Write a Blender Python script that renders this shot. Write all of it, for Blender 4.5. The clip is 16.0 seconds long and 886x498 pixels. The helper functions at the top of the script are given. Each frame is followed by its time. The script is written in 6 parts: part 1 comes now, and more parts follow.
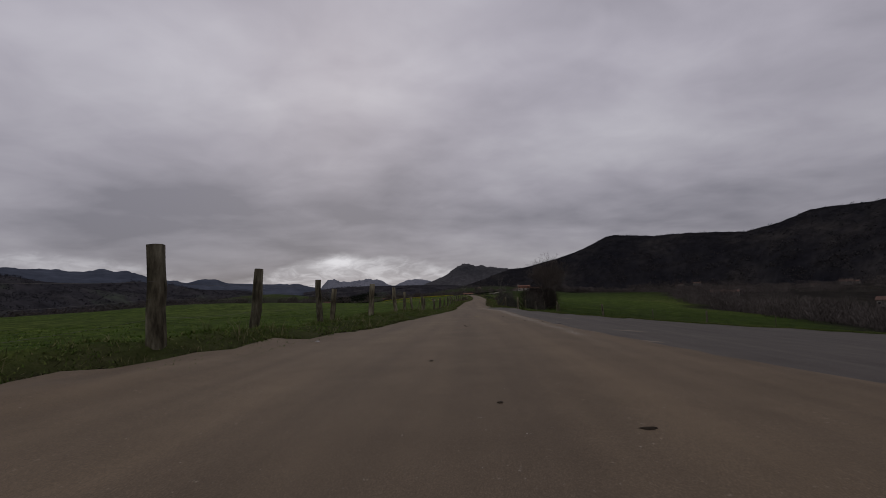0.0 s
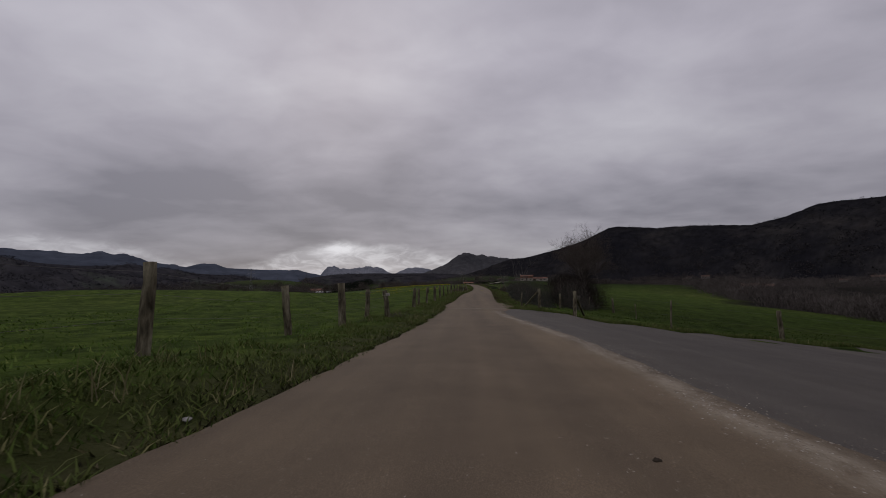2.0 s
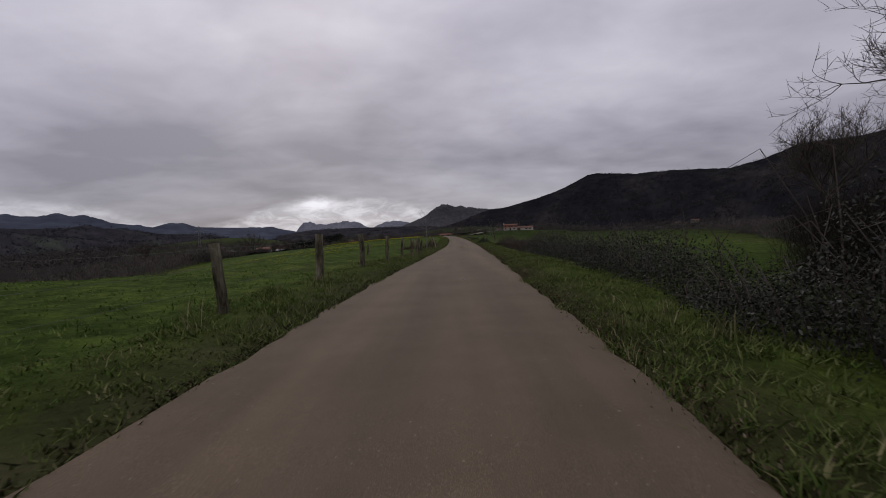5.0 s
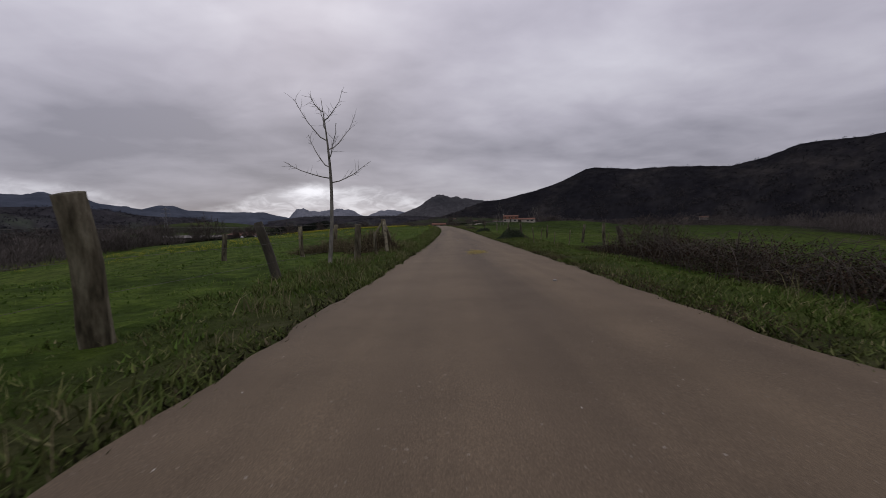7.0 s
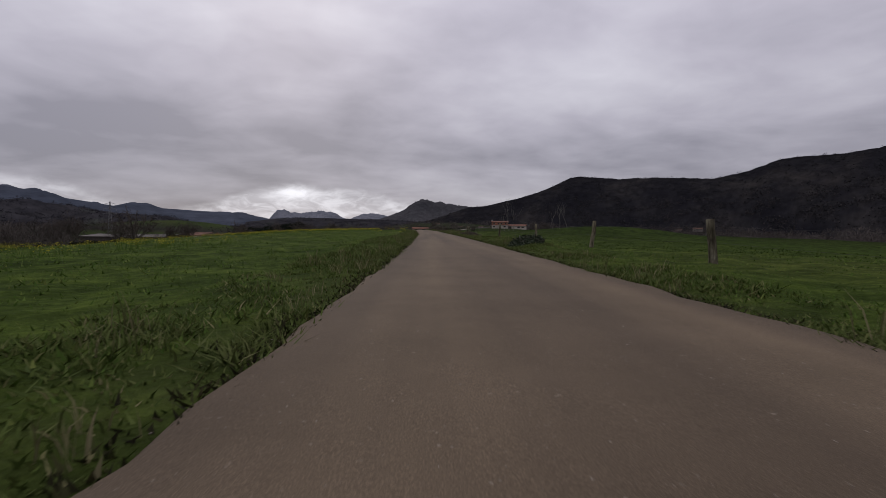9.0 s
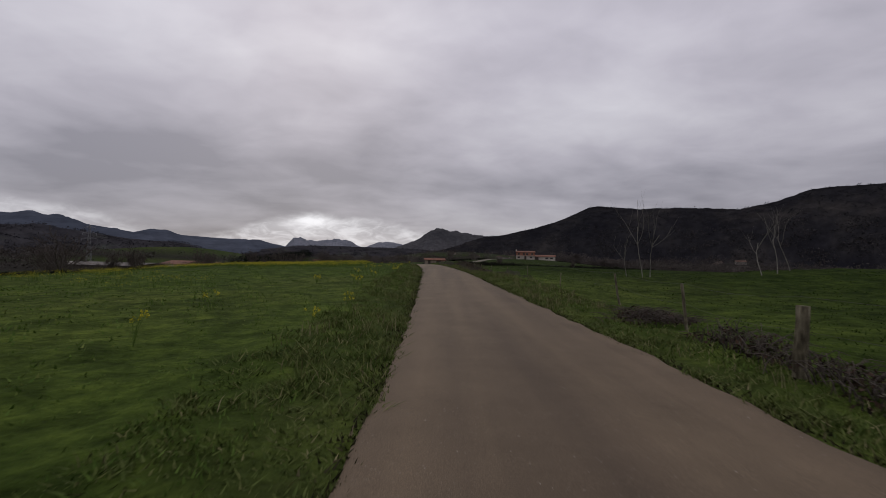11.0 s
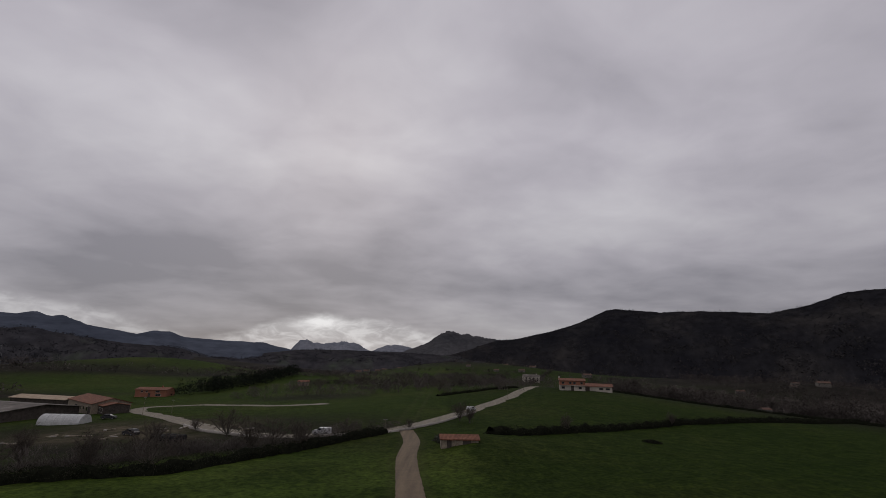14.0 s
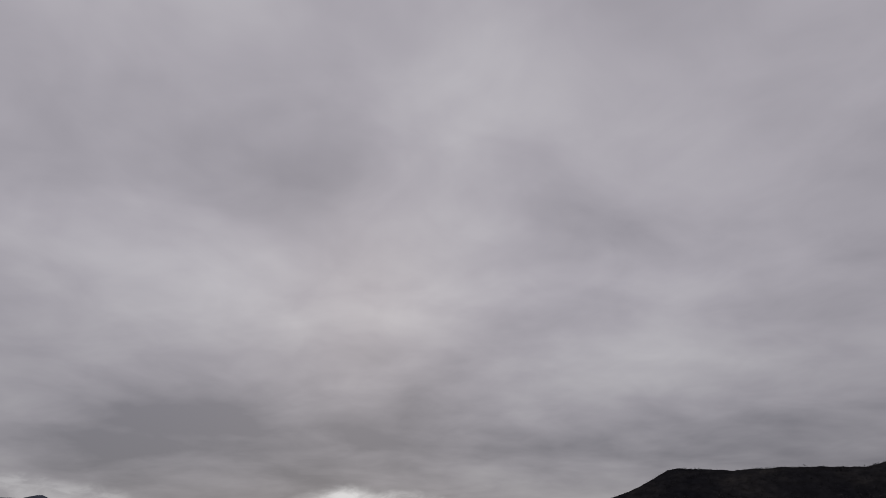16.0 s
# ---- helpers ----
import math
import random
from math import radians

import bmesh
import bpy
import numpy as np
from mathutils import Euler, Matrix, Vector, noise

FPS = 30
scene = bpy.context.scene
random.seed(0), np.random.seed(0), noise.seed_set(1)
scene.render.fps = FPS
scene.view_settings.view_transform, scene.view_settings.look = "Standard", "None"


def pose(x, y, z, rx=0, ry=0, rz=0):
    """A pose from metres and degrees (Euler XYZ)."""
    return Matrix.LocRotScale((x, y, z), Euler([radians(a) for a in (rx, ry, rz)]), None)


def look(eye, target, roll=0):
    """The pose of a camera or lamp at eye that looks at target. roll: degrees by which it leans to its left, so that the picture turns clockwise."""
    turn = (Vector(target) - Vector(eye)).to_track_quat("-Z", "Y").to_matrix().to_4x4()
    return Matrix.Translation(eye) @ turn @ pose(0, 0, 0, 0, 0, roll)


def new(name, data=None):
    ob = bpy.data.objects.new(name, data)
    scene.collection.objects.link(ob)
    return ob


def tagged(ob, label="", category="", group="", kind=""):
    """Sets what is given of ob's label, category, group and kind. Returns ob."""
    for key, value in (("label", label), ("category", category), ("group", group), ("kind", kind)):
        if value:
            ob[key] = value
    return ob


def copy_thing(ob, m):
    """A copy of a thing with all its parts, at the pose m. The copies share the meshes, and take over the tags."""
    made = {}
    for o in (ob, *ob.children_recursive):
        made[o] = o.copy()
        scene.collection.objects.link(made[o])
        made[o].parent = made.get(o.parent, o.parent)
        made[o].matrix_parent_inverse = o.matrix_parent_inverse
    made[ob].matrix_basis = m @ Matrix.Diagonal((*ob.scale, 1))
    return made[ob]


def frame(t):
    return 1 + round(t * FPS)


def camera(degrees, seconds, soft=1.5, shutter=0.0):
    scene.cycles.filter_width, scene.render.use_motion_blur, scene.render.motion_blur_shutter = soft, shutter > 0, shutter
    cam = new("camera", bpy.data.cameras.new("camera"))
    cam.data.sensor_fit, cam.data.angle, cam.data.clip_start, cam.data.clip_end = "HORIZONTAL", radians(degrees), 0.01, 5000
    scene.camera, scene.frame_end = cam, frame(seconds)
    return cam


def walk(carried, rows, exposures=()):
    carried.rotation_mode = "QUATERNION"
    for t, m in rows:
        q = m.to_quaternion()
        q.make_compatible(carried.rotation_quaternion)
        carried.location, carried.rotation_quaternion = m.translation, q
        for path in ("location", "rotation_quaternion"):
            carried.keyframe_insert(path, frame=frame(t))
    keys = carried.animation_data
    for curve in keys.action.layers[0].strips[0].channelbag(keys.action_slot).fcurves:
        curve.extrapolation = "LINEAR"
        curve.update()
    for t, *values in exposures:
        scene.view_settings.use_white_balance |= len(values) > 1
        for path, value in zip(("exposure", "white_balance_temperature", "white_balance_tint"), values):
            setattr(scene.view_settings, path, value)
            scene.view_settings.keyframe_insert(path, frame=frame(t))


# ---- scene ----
LENS = 88.84
# seconds, x, y, z, heading, tilt, lean
PATH = [
    (0.0, -0.05, -0.15, 0.85, 3.07, 6.16, -1.89),
    (0.5, -0.02, 5.06, 0.86, 3.12, 6.10, -1.94),
    (1.0, -0.11, 10.48, 0.97, 3.12, 5.93, -2.53),
    (1.5, -0.06, 16.08, 0.93, 2.58, 6.24, -3.03),
    (2.0, 0.00, 21.90, 0.93, 3.21, 4.75, -0.83),
    (2.5, 0.04, 28.22, 0.95, 4.10, 1.15, 0.91),
    (3.0, 0.17, 34.91, 0.78, 2.62, 1.20, -1.74),
    (3.5, 0.07, 42.43, 0.60, 2.31, -0.08, -0.95),
    (4.0, 0.42, 50.04, 1.05, 2.14, -1.44, -2.13),
    (6.5, 1.42, 91.18, 0.85, -0.55, -1.17, -1.83),
    (7.0, 1.52, 99.99, 0.81, 0.05, -2.54, -0.97),
    (7.5, 1.78, 108.46, 0.73, 0.01, -2.47, -0.42),
    (8.0, 1.94, 116.70, 0.65, -0.91, -2.02, -1.01),
    (8.5, 1.94, 124.98, 0.74, -2.29, -1.91, 0.36),
    (11.0, 1.71, 171.65, 2.03, -0.18, 1.78, 1.11),
    (11.5, 1.36, 184.68, 3.03, 0.29, 4.22, 0.61),
    (12.0, 0.65, 196.80, 5.11, 0.46, 6.05, 0.63),
    (12.5, -0.31, 207.83, 7.93, 0.36, 7.99, 1.22),
    (13.0, -1.21, 217.60, 10.68, 0.77, 10.12, 1.47),
    (13.5, -1.64, 227.22, 12.96, 1.06, 12.26, 1.31),
    (14.0, -2.06, 235.74, 14.96, 1.42, 14.53, 1.51),
    (14.5, -2.82, 242.82, 16.71, 1.89, 16.51, 1.64),
    (15.0, -3.71, 250.45, 17.44, 2.16, 20.80, 0.92),
    (15.5, -4.60, 258.27, 18.57, 1.55, 27.04, -2.53),
    (16.0, -5.50, 266.23, 20.03, 5.30, 33.59, 0.00),
]
cam = camera(LENS, 16.0, soft=0.85, shutter=0.03)
walk(cam, [(t, pose(x, y, z, 90 + up, 0, turn) @ pose(0, 0, 0, 0, 0, lean)) for t, x, y, z, turn, up, lean in PATH],
     [(0, -0.32, 6440, 9), (2, -0.26, 6430, 9), (3, -0.14, 6410, 9.5), (4, -0.04, 6370, 10), (6.5, 0.06, 6320, 10), (8, 0.14, 6320, 10), (11, 0.09, 6450, 8), (12, -0.01, 6530, 7), (13, -0.12, 6590, 6.5), (15, -0.22, 6620, 6.5), (16, -0.37, 6620, 6.5)])

# ---- sky and light ----
world = bpy.data.worlds.new("overcast")
scene.world = world
world.use_nodes = True
wn, wl = world.node_tree.nodes, world.node_tree.links
wn.clear()


def wnode(kind, **values):
    n = wn.new(kind)
    for key, value in values.items():
        if key in n.inputs:
            n.inputs[key].default_value = value
    return n


def wmath(op, a, b=None, clamp=False):
    n = wn.new("ShaderNodeMath")
    n.operation, n.use_clamp = op, clamp
    for i, v in enumerate((a, b)):
        if v is None:
            continue
        if isinstance(v, (int, float)):
            n.inputs[i].default_value = v
        else:
            wl.new(v, n.inputs[i])
    return n.outputs[0]


w_out, w_bg = wnode("ShaderNodeOutputWorld"), wnode("ShaderNodeBackground")
w_sky = wn.new("ShaderNodeTexSky")
w_sky.sky_type, w_sky.sun_disc = "NISHITA", False
w_sky.sun_elevation, w_sky.sun_rotation = radians(28), radians(-16)
w_co, w_sep = wnode("ShaderNodeTexCoord"), wnode("ShaderNodeSeparateXYZ")
wl.new(w_co.outputs["Generated"], w_sep.inputs[0])
w_up = wmath("MAXIMUM", w_sep.outputs["Z"], 0.0)
w_flat = wmath("ADD", w_up, 0.17)
w_vec = wnode("ShaderNodeCombineXYZ")
wl.new(wmath("DIVIDE", w_sep.outputs["X"], w_flat), w_vec.inputs[0])
wl.new(wmath("DIVIDE", w_sep.outputs["Y"], w_flat), w_vec.inputs[1])


def cloud(scale, detail, rough, distortion, turn, stretch):
    m = wnode("ShaderNodeMapping")
    m.inputs["Rotation"].default_value = (0, 0, radians(turn))
    m.inputs["Scale"].default_value = stretch
    m.inputs["Location"].default_value = (3.1 + scale, 1.7 * scale, 0.4)
    wl.new(w_vec.outputs[0], m.inputs[0])
    n = wnode("ShaderNodeTexNoise", Scale=scale, Detail=detail, Roughness=rough, Distortion=distortion)
    wl.new(m.outputs[0], n.inputs["Vector"])
    return n.outputs[0]


c_big = cloud(0.5, 4, 0.5, 0.3, 20, (1.0, 1.1, 1))
c_mid = cloud(1.5, 4, 0.5, 0.35, -15, (1.0, 1.25, 1))
c_fine = cloud(4.2, 5, 0.55, 0.5, 4, (1.0, 1.0, 1))
c_base = wmath("ADD", wmath("MULTIPLY", c_big, 0.60), wmath("ADD", wmath("MULTIPLY", c_mid, 0.29), wmath("MULTIPLY", c_fine, 0.10)))


def lobe(az, el, wide, tall):
    a = wmath("DIVIDE", wmath("SUBTRACT", w_az, radians(az)), radians(wide))
    b = wmath("DIVIDE", wmath("SUBTRACT", w_el, radians(el)), radians(tall))
    return wmath("POWER", 2.718, wmath("MULTIPLY", wmath("ADD", wmath("MULTIPLY", a, a), wmath("MULTIPLY", b, b)), -1.0))


w_az = wmath("ARCTAN2", w_sep.outputs["X"], w_sep.outputs["Y"])
w_el = wmath("ARCSINE", w_sep.outputs["Z"])
# thick and thin parts of the deck
c_sum = c_base
for az, el, wide, tall, much in ((-38, 10, 15, 4.5, -0.13), (-20, 8.5, 10, 2.0, -0.06), (10, 9.0, 22, 2.2, -0.06), (30, 14, 12, 3, -0.05), (-26, 20, 13, 5, 0.07), (-8, 31, 18, 11, 0.12), (0, 52, 30, 14, 0.13), (16, 24, 14, 7, 0.05), (18, 17, 12, 5, 0.03), (46, 27, 12, 12, -0.07), (38, 9, 12, 3, -0.05), (-52, 26, 12, 12, -0.06)):
    c_sum = wmath("ADD", c_sum, wmath("MULTIPLY", lobe(az, el, wide, tall), much))
w_ramp = wnode("ShaderNodeValToRGB")
w_ramp.color_ramp.elements[0].position, w_ramp.color_ramp.elements[0].color = 0.36, (0.295, 0.278, 0.325, 1)
w_ramp.color_ramp.elements[1].position, w_ramp.color_ramp.elements[1].color = 0.64, (0.63, 0.604, 0.658, 1)
e = w_ramp.color_ramp.elements.new(0.5)
e.color = (0.46, 0.432, 0.492, 1)
wl.new(c_sum, w_ramp.inputs[0])
# the deck thickens towards the horizon
w_low = wnode("ShaderNodeMapRange")
w_low.inputs["From Min"].default_value, w_low.inputs["From Max"].default_value = 0.03, 0.45
w_low.inputs["To Min"].default_value, w_low.inputs["To Max"].default_value = 0.62, 1.05
wl.new(w_up, w_low.inputs[0])
w_dark = wnode("ShaderNodeMixRGB")
w_dark.blend_type = "MULTIPLY"
w_dark.inputs[0].default_value = 1
wl.new(w_ramp.outputs[0], w_dark.inputs[1])
wl.new(w_low.outputs[0], w_dark.inputs[2])
# a torn opening low over the valley ahead, brighter than the deck, its upper edge an uneven arch
w_dir = wnode("ShaderNodeCombineXYZ")
wl.new(w_az, w_dir.inputs[0])
wl.new(wmath("MULTIPLY", w_el, 2.4), w_dir.inputs[1])
n_edge = wnode("ShaderNodeTexNoise", Scale=9.0, Detail=5.0, Roughness=0.55, Distortion=0.3)
wl.new(w_dir.outputs[0], n_edge.inputs["Vector"])
n_in = wnode("ShaderNodeTexNoise", Scale=22.0, Detail=4.0, Roughness=0.55, Distortion=0.6)
wl.new(w_dir.outputs[0], n_in.inputs["Vector"])


def smooth(source, low, high):
    n = wn.new("ShaderNodeMapRange")
    n.interpolation_type = "SMOOTHSTEP"
    n.inputs["From Min"].default_value, n.inputs["From Max"].default_value = low, high
    wl.new(source, n.inputs[0])
    return n.outputs[0]


def opening(az, el, half, drop, soft):
    """How far a direction lies inside an arch that tops out at el and sinks by drop at its ends."""
    a = wmath("DIVIDE", wmath("SUBTRACT", w_az, radians(az)), radians(half))
    top = wmath("SUBTRACT", radians(el), wmath("MULTIPLY", wmath("MULTIPLY", a, a), radians(drop)))
    ragged = wmath("MULTIPLY", wmath("SUBTRACT", n_edge.outputs[0], 0.5), radians(3.4))
    return smooth(wmath("SUBTRACT", wmath("ADD", top, ragged), w_el), radians(-0.3 * soft), radians(soft))


w_torn = wmath("MAXIMUM", opening(-13, 5.9, 15, 3.4, 1.3), wmath("MULTIPLY", opening(-46, 5.7, 14, 2.6, 1.1), 0.62))
w_torn = wmath("MULTIPLY", w_torn, wmath("ADD", wmath("MULTIPLY", smooth(n_in.outputs[0], 0.36, 0.68), 0.42), wmath("ADD", wmath("MULTIPLY", lobe(-16, 5.0, 4, 1.2), 0.5), 0.16)), True)
w_mix = wnode("ShaderNodeMixRGB")
wl.new(w_torn, w_mix.inputs[0])
wl.new(w_dark.outputs[0], w_mix.inputs[1])
w_mix.inputs[2].default_value = (0.80, 0.785, 0.83, 1)
w_add = wnode("ShaderNodeMixRGB")
w_add.blend_type = "ADD"
w_add.inputs[0].default_value = 0.004
wl.new(w_mix.outputs[0], w_add.inputs[1])
wl.new(w_sky.outputs[0], w_add.inputs[2])
wl.new(w_add.outputs[0], w_bg.inputs[0])
w_bg.inputs[1].default_value = 1.03
wl.new(w_bg.outputs[0], w_out.inputs[0])

sun_data = bpy.data.lights.new("sun", "SUN")
sun_data.energy, sun_data.angle, sun_data.color = 0.35, radians(25), (1.0, 0.96, 0.92)
sun = new("sun", sun_data)
sun.matrix_world = look((-120, 420, 240), (0, 0, 0))


# ---- materials ----
def material(name, rough=0.9, metal=0.0, shine=0.25):
    m = bpy.data.materials.new(name)
    m.use_nodes = True
    b = m.node_tree.nodes["Principled BSDF"]
    b.inputs["Roughness"].default_value, b.inputs["Metallic"].default_value = rough, metal
    b.inputs["Specular IOR Level"].default_value = shine
    return m, m.node_tree.nodes, m.node_tree.links, b


def noise_node(nodes, links, scale, detail=5, rough=0.6, stretch=None, coords="Object"):
    if coords == "lay":
        co = nodes.new("ShaderNodeAttribute")
        co.attribute_name = "lay"
        out = co.outputs["Vector"]
    else:
        co = nodes.new("ShaderNodeTexCoord")
        out = co.outputs[coords]
    if stretch:
        mp = nodes.new("ShaderNodeMapping")
        mp.inputs["Scale"].default_value = stretch
        links.new(out, mp.inputs[0])
        out = mp.outputs[0]
    n = nodes.new("ShaderNodeTexNoise")
    n.inputs["Scale"].default_value, n.inputs["Detail"].default_value, n.inputs["Roughness"].default_value = scale, detail, rough
    links.new(out, n.inputs["Vector"])
    return n.outputs[0]


def ramp(nodes, links, source, stops):
    r = nodes.new("ShaderNodeValToRGB")
    els = r.color_ramp.elements
    while len(els) < len(stops):
        els.new(0.5)
    for el, (p, c) in zip(els, stops):
        el.position, el.color = p, (*c, 1)
    links.new(source, r.inputs[0])
    return r.outputs[0]


def blend(nodes, links, how, fac, a, b):
    n = nodes.new("ShaderNodeMixRGB")
    n.blend_type = how
    for i, v in enumerate((fac, a, b)):
        if isinstance(v, (int, float)):
            n.inputs[i].default_value = v if i == 0 else (v, v, v, 1)
        elif isinstance(v, tuple):
            n.inputs[i].default_value = (*v, 1)
        else:
            links.new(v, n.inputs[i])
    return n.outputs[0]


def bump(nodes, links, shader, source, strength, distance):
    n = nodes.new("ShaderNodeBump")
    n.inputs["Strength"].default_value, n.inputs["Distance"].default_value = strength, distance
    links.new(source, n.inputs["Height"])
    links.new(n.outputs[0], shader.inputs["Normal"])


def mottled(name, stops, scale, rough=0.9, fine=None, metal=0.0, relief=0.0, stretch=None, vary=0.0, deepness=0.45, shine=0.25, coords="Object"):
    """A surface of two scales of mottling: stops along a large noise, darkened and lightened by a finer one."""
    m, n, l, b = material(name, rough, metal, shine)
    big = noise_node(n, l, scale, 5, 0.6, stretch, coords)
    col = ramp(n, l, big, stops)
    small = noise_node(n, l, fine or scale * 9, 4, 0.65, stretch, coords)
    col = blend(n, l, "MULTIPLY", 0.75, col, ramp(n, l, small, [(0.25, (1 - deepness,) * 3), (0.75, (1 + 0.8 * deepness,) * 3)]))
    if vary:
        info = n.new("ShaderNodeObjectInfo")
        col = blend(n, l, "MULTIPLY", vary, col, ramp(n, l, info.outputs["Random"], [(0, (0.55, 0.55, 0.55)), (1, (1.4, 1.35, 1.3))]))
    l.new(col, b.inputs["Base Color"])
    if relief:
        bump(n, l, b, small, 0.8, relief)
    return m


def islands(name, stops, rough=0.8, patch=0.0, dry=None):
    """Leaves, blades and twigs: each island takes its own shade; patches of a drier kind."""
    m, n, l, b = material(name, rough)
    g = n.new("ShaderNodeNewGeometry")
    col = ramp(n, l, g.outputs["Random Per Island"], stops)
    if dry:
        col = blend(n, l, "MIX", ramp(n, l, noise_node(n, l, patch, 4), [(0.45, (0, 0, 0)), (0.7, (0.9, 0.9, 0.9))]), col, dry)
    l.new(col, b.inputs["Base Color"])
    b.inputs["Specular IOR Level"].default_value = 0.04
    return m


def ground_material():
    m, n, l, b = material("pasture", 0.95, 0.0, 0.02)
    big = noise_node(n, l, 0.02, 5)
    mid = noise_node(n, l, 0.35, 5, 0.65)
    fine = noise_node(n, l, 9.0, 5, 0.7)
    col = ramp(n, l, big, [(0.3, (0.050, 0.082, 0.016)), (0.5, (0.063, 0.095, 0.020)), (0.7, (0.086, 0.105, 0.029))])
    col = blend(n, l, "MULTIPLY", 0.7, col, ramp(n, l, mid, [(0.3, (0.42, 0.48, 0.40)), (0.5, (0.95, 0.95, 0.9)), (0.7, (1.5, 1.4, 1.3))]))
    col = blend(n, l, "MULTIPLY", 0.7, col, ramp(n, l, fine, [(0.3, (0.45, 0.5, 0.4)), (0.7, (1.5, 1.45, 1.3))]))
    tuft = noise_node(n, l, 1.5, 5, 0.6)
    col = blend(n, l, "MULTIPLY", 0.8, col, ramp(n, l, tuft, [(0.36, (0.5, 0.52, 0.5)), (0.5, (0.95, 0.95, 0.95)), (0.64, (1.5, 1.42, 1.3))]))
    deep = n.new("ShaderNodeAttribute")
    deep.attribute_name = "sward"
    col = blend(n, l, "MULTIPLY", deep.outputs["Fac"], col, (0.23, 0.27, 0.25))
    # woods and scrub where the land is not grazed
    cover = n.new("ShaderNodeAttribute")
    cover.attribute_name = "woods"
    brown = ramp(n, l, noise_node(n, l, 0.03, 6, 0.7), [(0.3, (0.011, 0.010, 0.009)), (0.55, (0.022, 0.020, 0.016)), (0.75, (0.038, 0.034, 0.026))])
    brown = blend(n, l, "MULTIPLY", 0.8, brown, ramp(n, l, noise_node(n, l, 0.4, 5, 0.7), [(0.3, (0.4, 0.4, 0.4)), (0.7, (1.5, 1.45, 1.4))]))
    col = blend(n, l, "MIX", cover.outputs["Fac"], col, brown)
    # trodden earth at the edge of the lane and in the farmyard
    soil = n.new("ShaderNodeAttribute")
    soil.attribute_name = "soil"
    earth = ramp(n, l, noise_node(n, l, 1.2, 6, 0.7), [(0.3, (0.03, 0.027, 0.015)), (0.5, (0.048, 0.05, 0.02)), (0.7, (0.088, 0.08, 0.043))])
    col = blend(n, l, "MIX", soil.outputs["Fac"], col, earth)
    bare = n.new("ShaderNodeAttribute")
    bare.attribute_name = "yard"
    clay = ramp(n, l, noise_node(n, l, 0.5, 6, 0.7), [(0.35, (0.035, 0.04, 0.016)), (0.5, (0.075, 0.062, 0.042)), (0.7, (0.13, 0.108, 0.075))])
    col = blend(n, l, "MIX", bare.outputs["Fac"], col, clay)
    l.new(col, b.inputs["Base Color"])
    lumps = blend(n, l, "ADD", 0.45, tuft, fine)
    bump(n, l, b, lumps, 1.0, 0.22)
    return m


def road_material(name, tone):
    m, n, l, b = material(name, 0.85, 0.0, 0.12)
    fine = noise_node(n, l, 130, 3, 0.8)
    grit = noise_node(n, l, 28, 3, 0.7)
    mid = noise_node(n, l, 0.9, 6, 0.65)
    long_ = noise_node(n, l, 1.0, 4, 0.55, (1.3, 0.05, 1))
    col = ramp(n, l, mid, [(0.3, tuple(c * 0.86 for c in tone)), (0.7, tuple(c * 1.12 for c in tone))])
    col = blend(n, l, "MULTIPLY", 0.9, col, ramp(n, l, long_, [(0.3, (0.74, 0.74, 0.76)), (0.7, (1.16, 1.15, 1.12))]))
    col = blend(n, l, "MULTIPLY", 0.8, col, ramp(n, l, fine, [(0.25, (0.5, 0.5, 0.5)), (0.52, (1, 1, 1)), (0.75, (1.9, 1.85, 1.78))]))
    col = blend(n, l, "ADD", 1.0, col, ramp(n, l, grit, [(0.66, (0, 0, 0)), (0.74, (0.13, 0.12, 0.105))]))
    dust = n.new("ShaderNodeAttribute")
    dust.attribute_name = "dust"
    torn = blend(n, l, "MULTIPLY", 1.0, ramp(n, l, noise_node(n, l, 3.5, 7, 0.75, (1.0, 0.5, 1)), [(0.36, (0, 0, 0)), (0.58, (1, 1, 1))]), dust.outputs["Fac"])
    col = blend(n, l, "MIX", torn, col, (0.33, 0.285, 0.215))
    worn = n.new("ShaderNodeAttribute")
    worn.attribute_name = "wear"
    col = blend(n, l, "MULTIPLY", 1.0, col, ramp(n, l, worn.outputs["Fac"], [(0, (0.93, 0.93, 0.94)), (1, (1.05, 1.05, 1.04))]))
    l.new(col, b.inputs["Base Color"])
    bump(n, l, b, fine, 0.6, 0.005)
    return m


M_GROUND = ground_material()
M_LANE = road_material("worn brown asphalt", (0.143, 0.108, 0.072))
M_APRON = road_material("grey asphalt", (0.086, 0.076, 0.067))
M_MAINROAD = road_material("pale concrete road", (0.20, 0.178, 0.14))
M_CONCRETE = mottled("old concrete", [(0.3, (0.30, 0.27, 0.24)), (0.7, (0.42, 0.39, 0.35))], 2.0, 0.9, 30, relief=0.01)
M_POST = mottled("weathered wood", [(0.32, (0.030, 0.027, 0.018)), (0.46, (0.10, 0.088, 0.060)), (0.6, (0.18, 0.165, 0.115)), (0.74, (0.29, 0.27, 0.20))], 7.0, 0.95, 30, relief=0.018, stretch=(1, 1, 0.3), vary=0.6, shine=0.05)
M_POSTPALE = mottled("pale weathered pole", [(0.3, (0.05, 0.044, 0.028)), (0.5, (0.14, 0.125, 0.082)), (0.75, (0.25, 0.225, 0.155))], 7.0, 0.95, 30, relief=0.01, stretch=(1, 1, 0.3), shine=0.05)
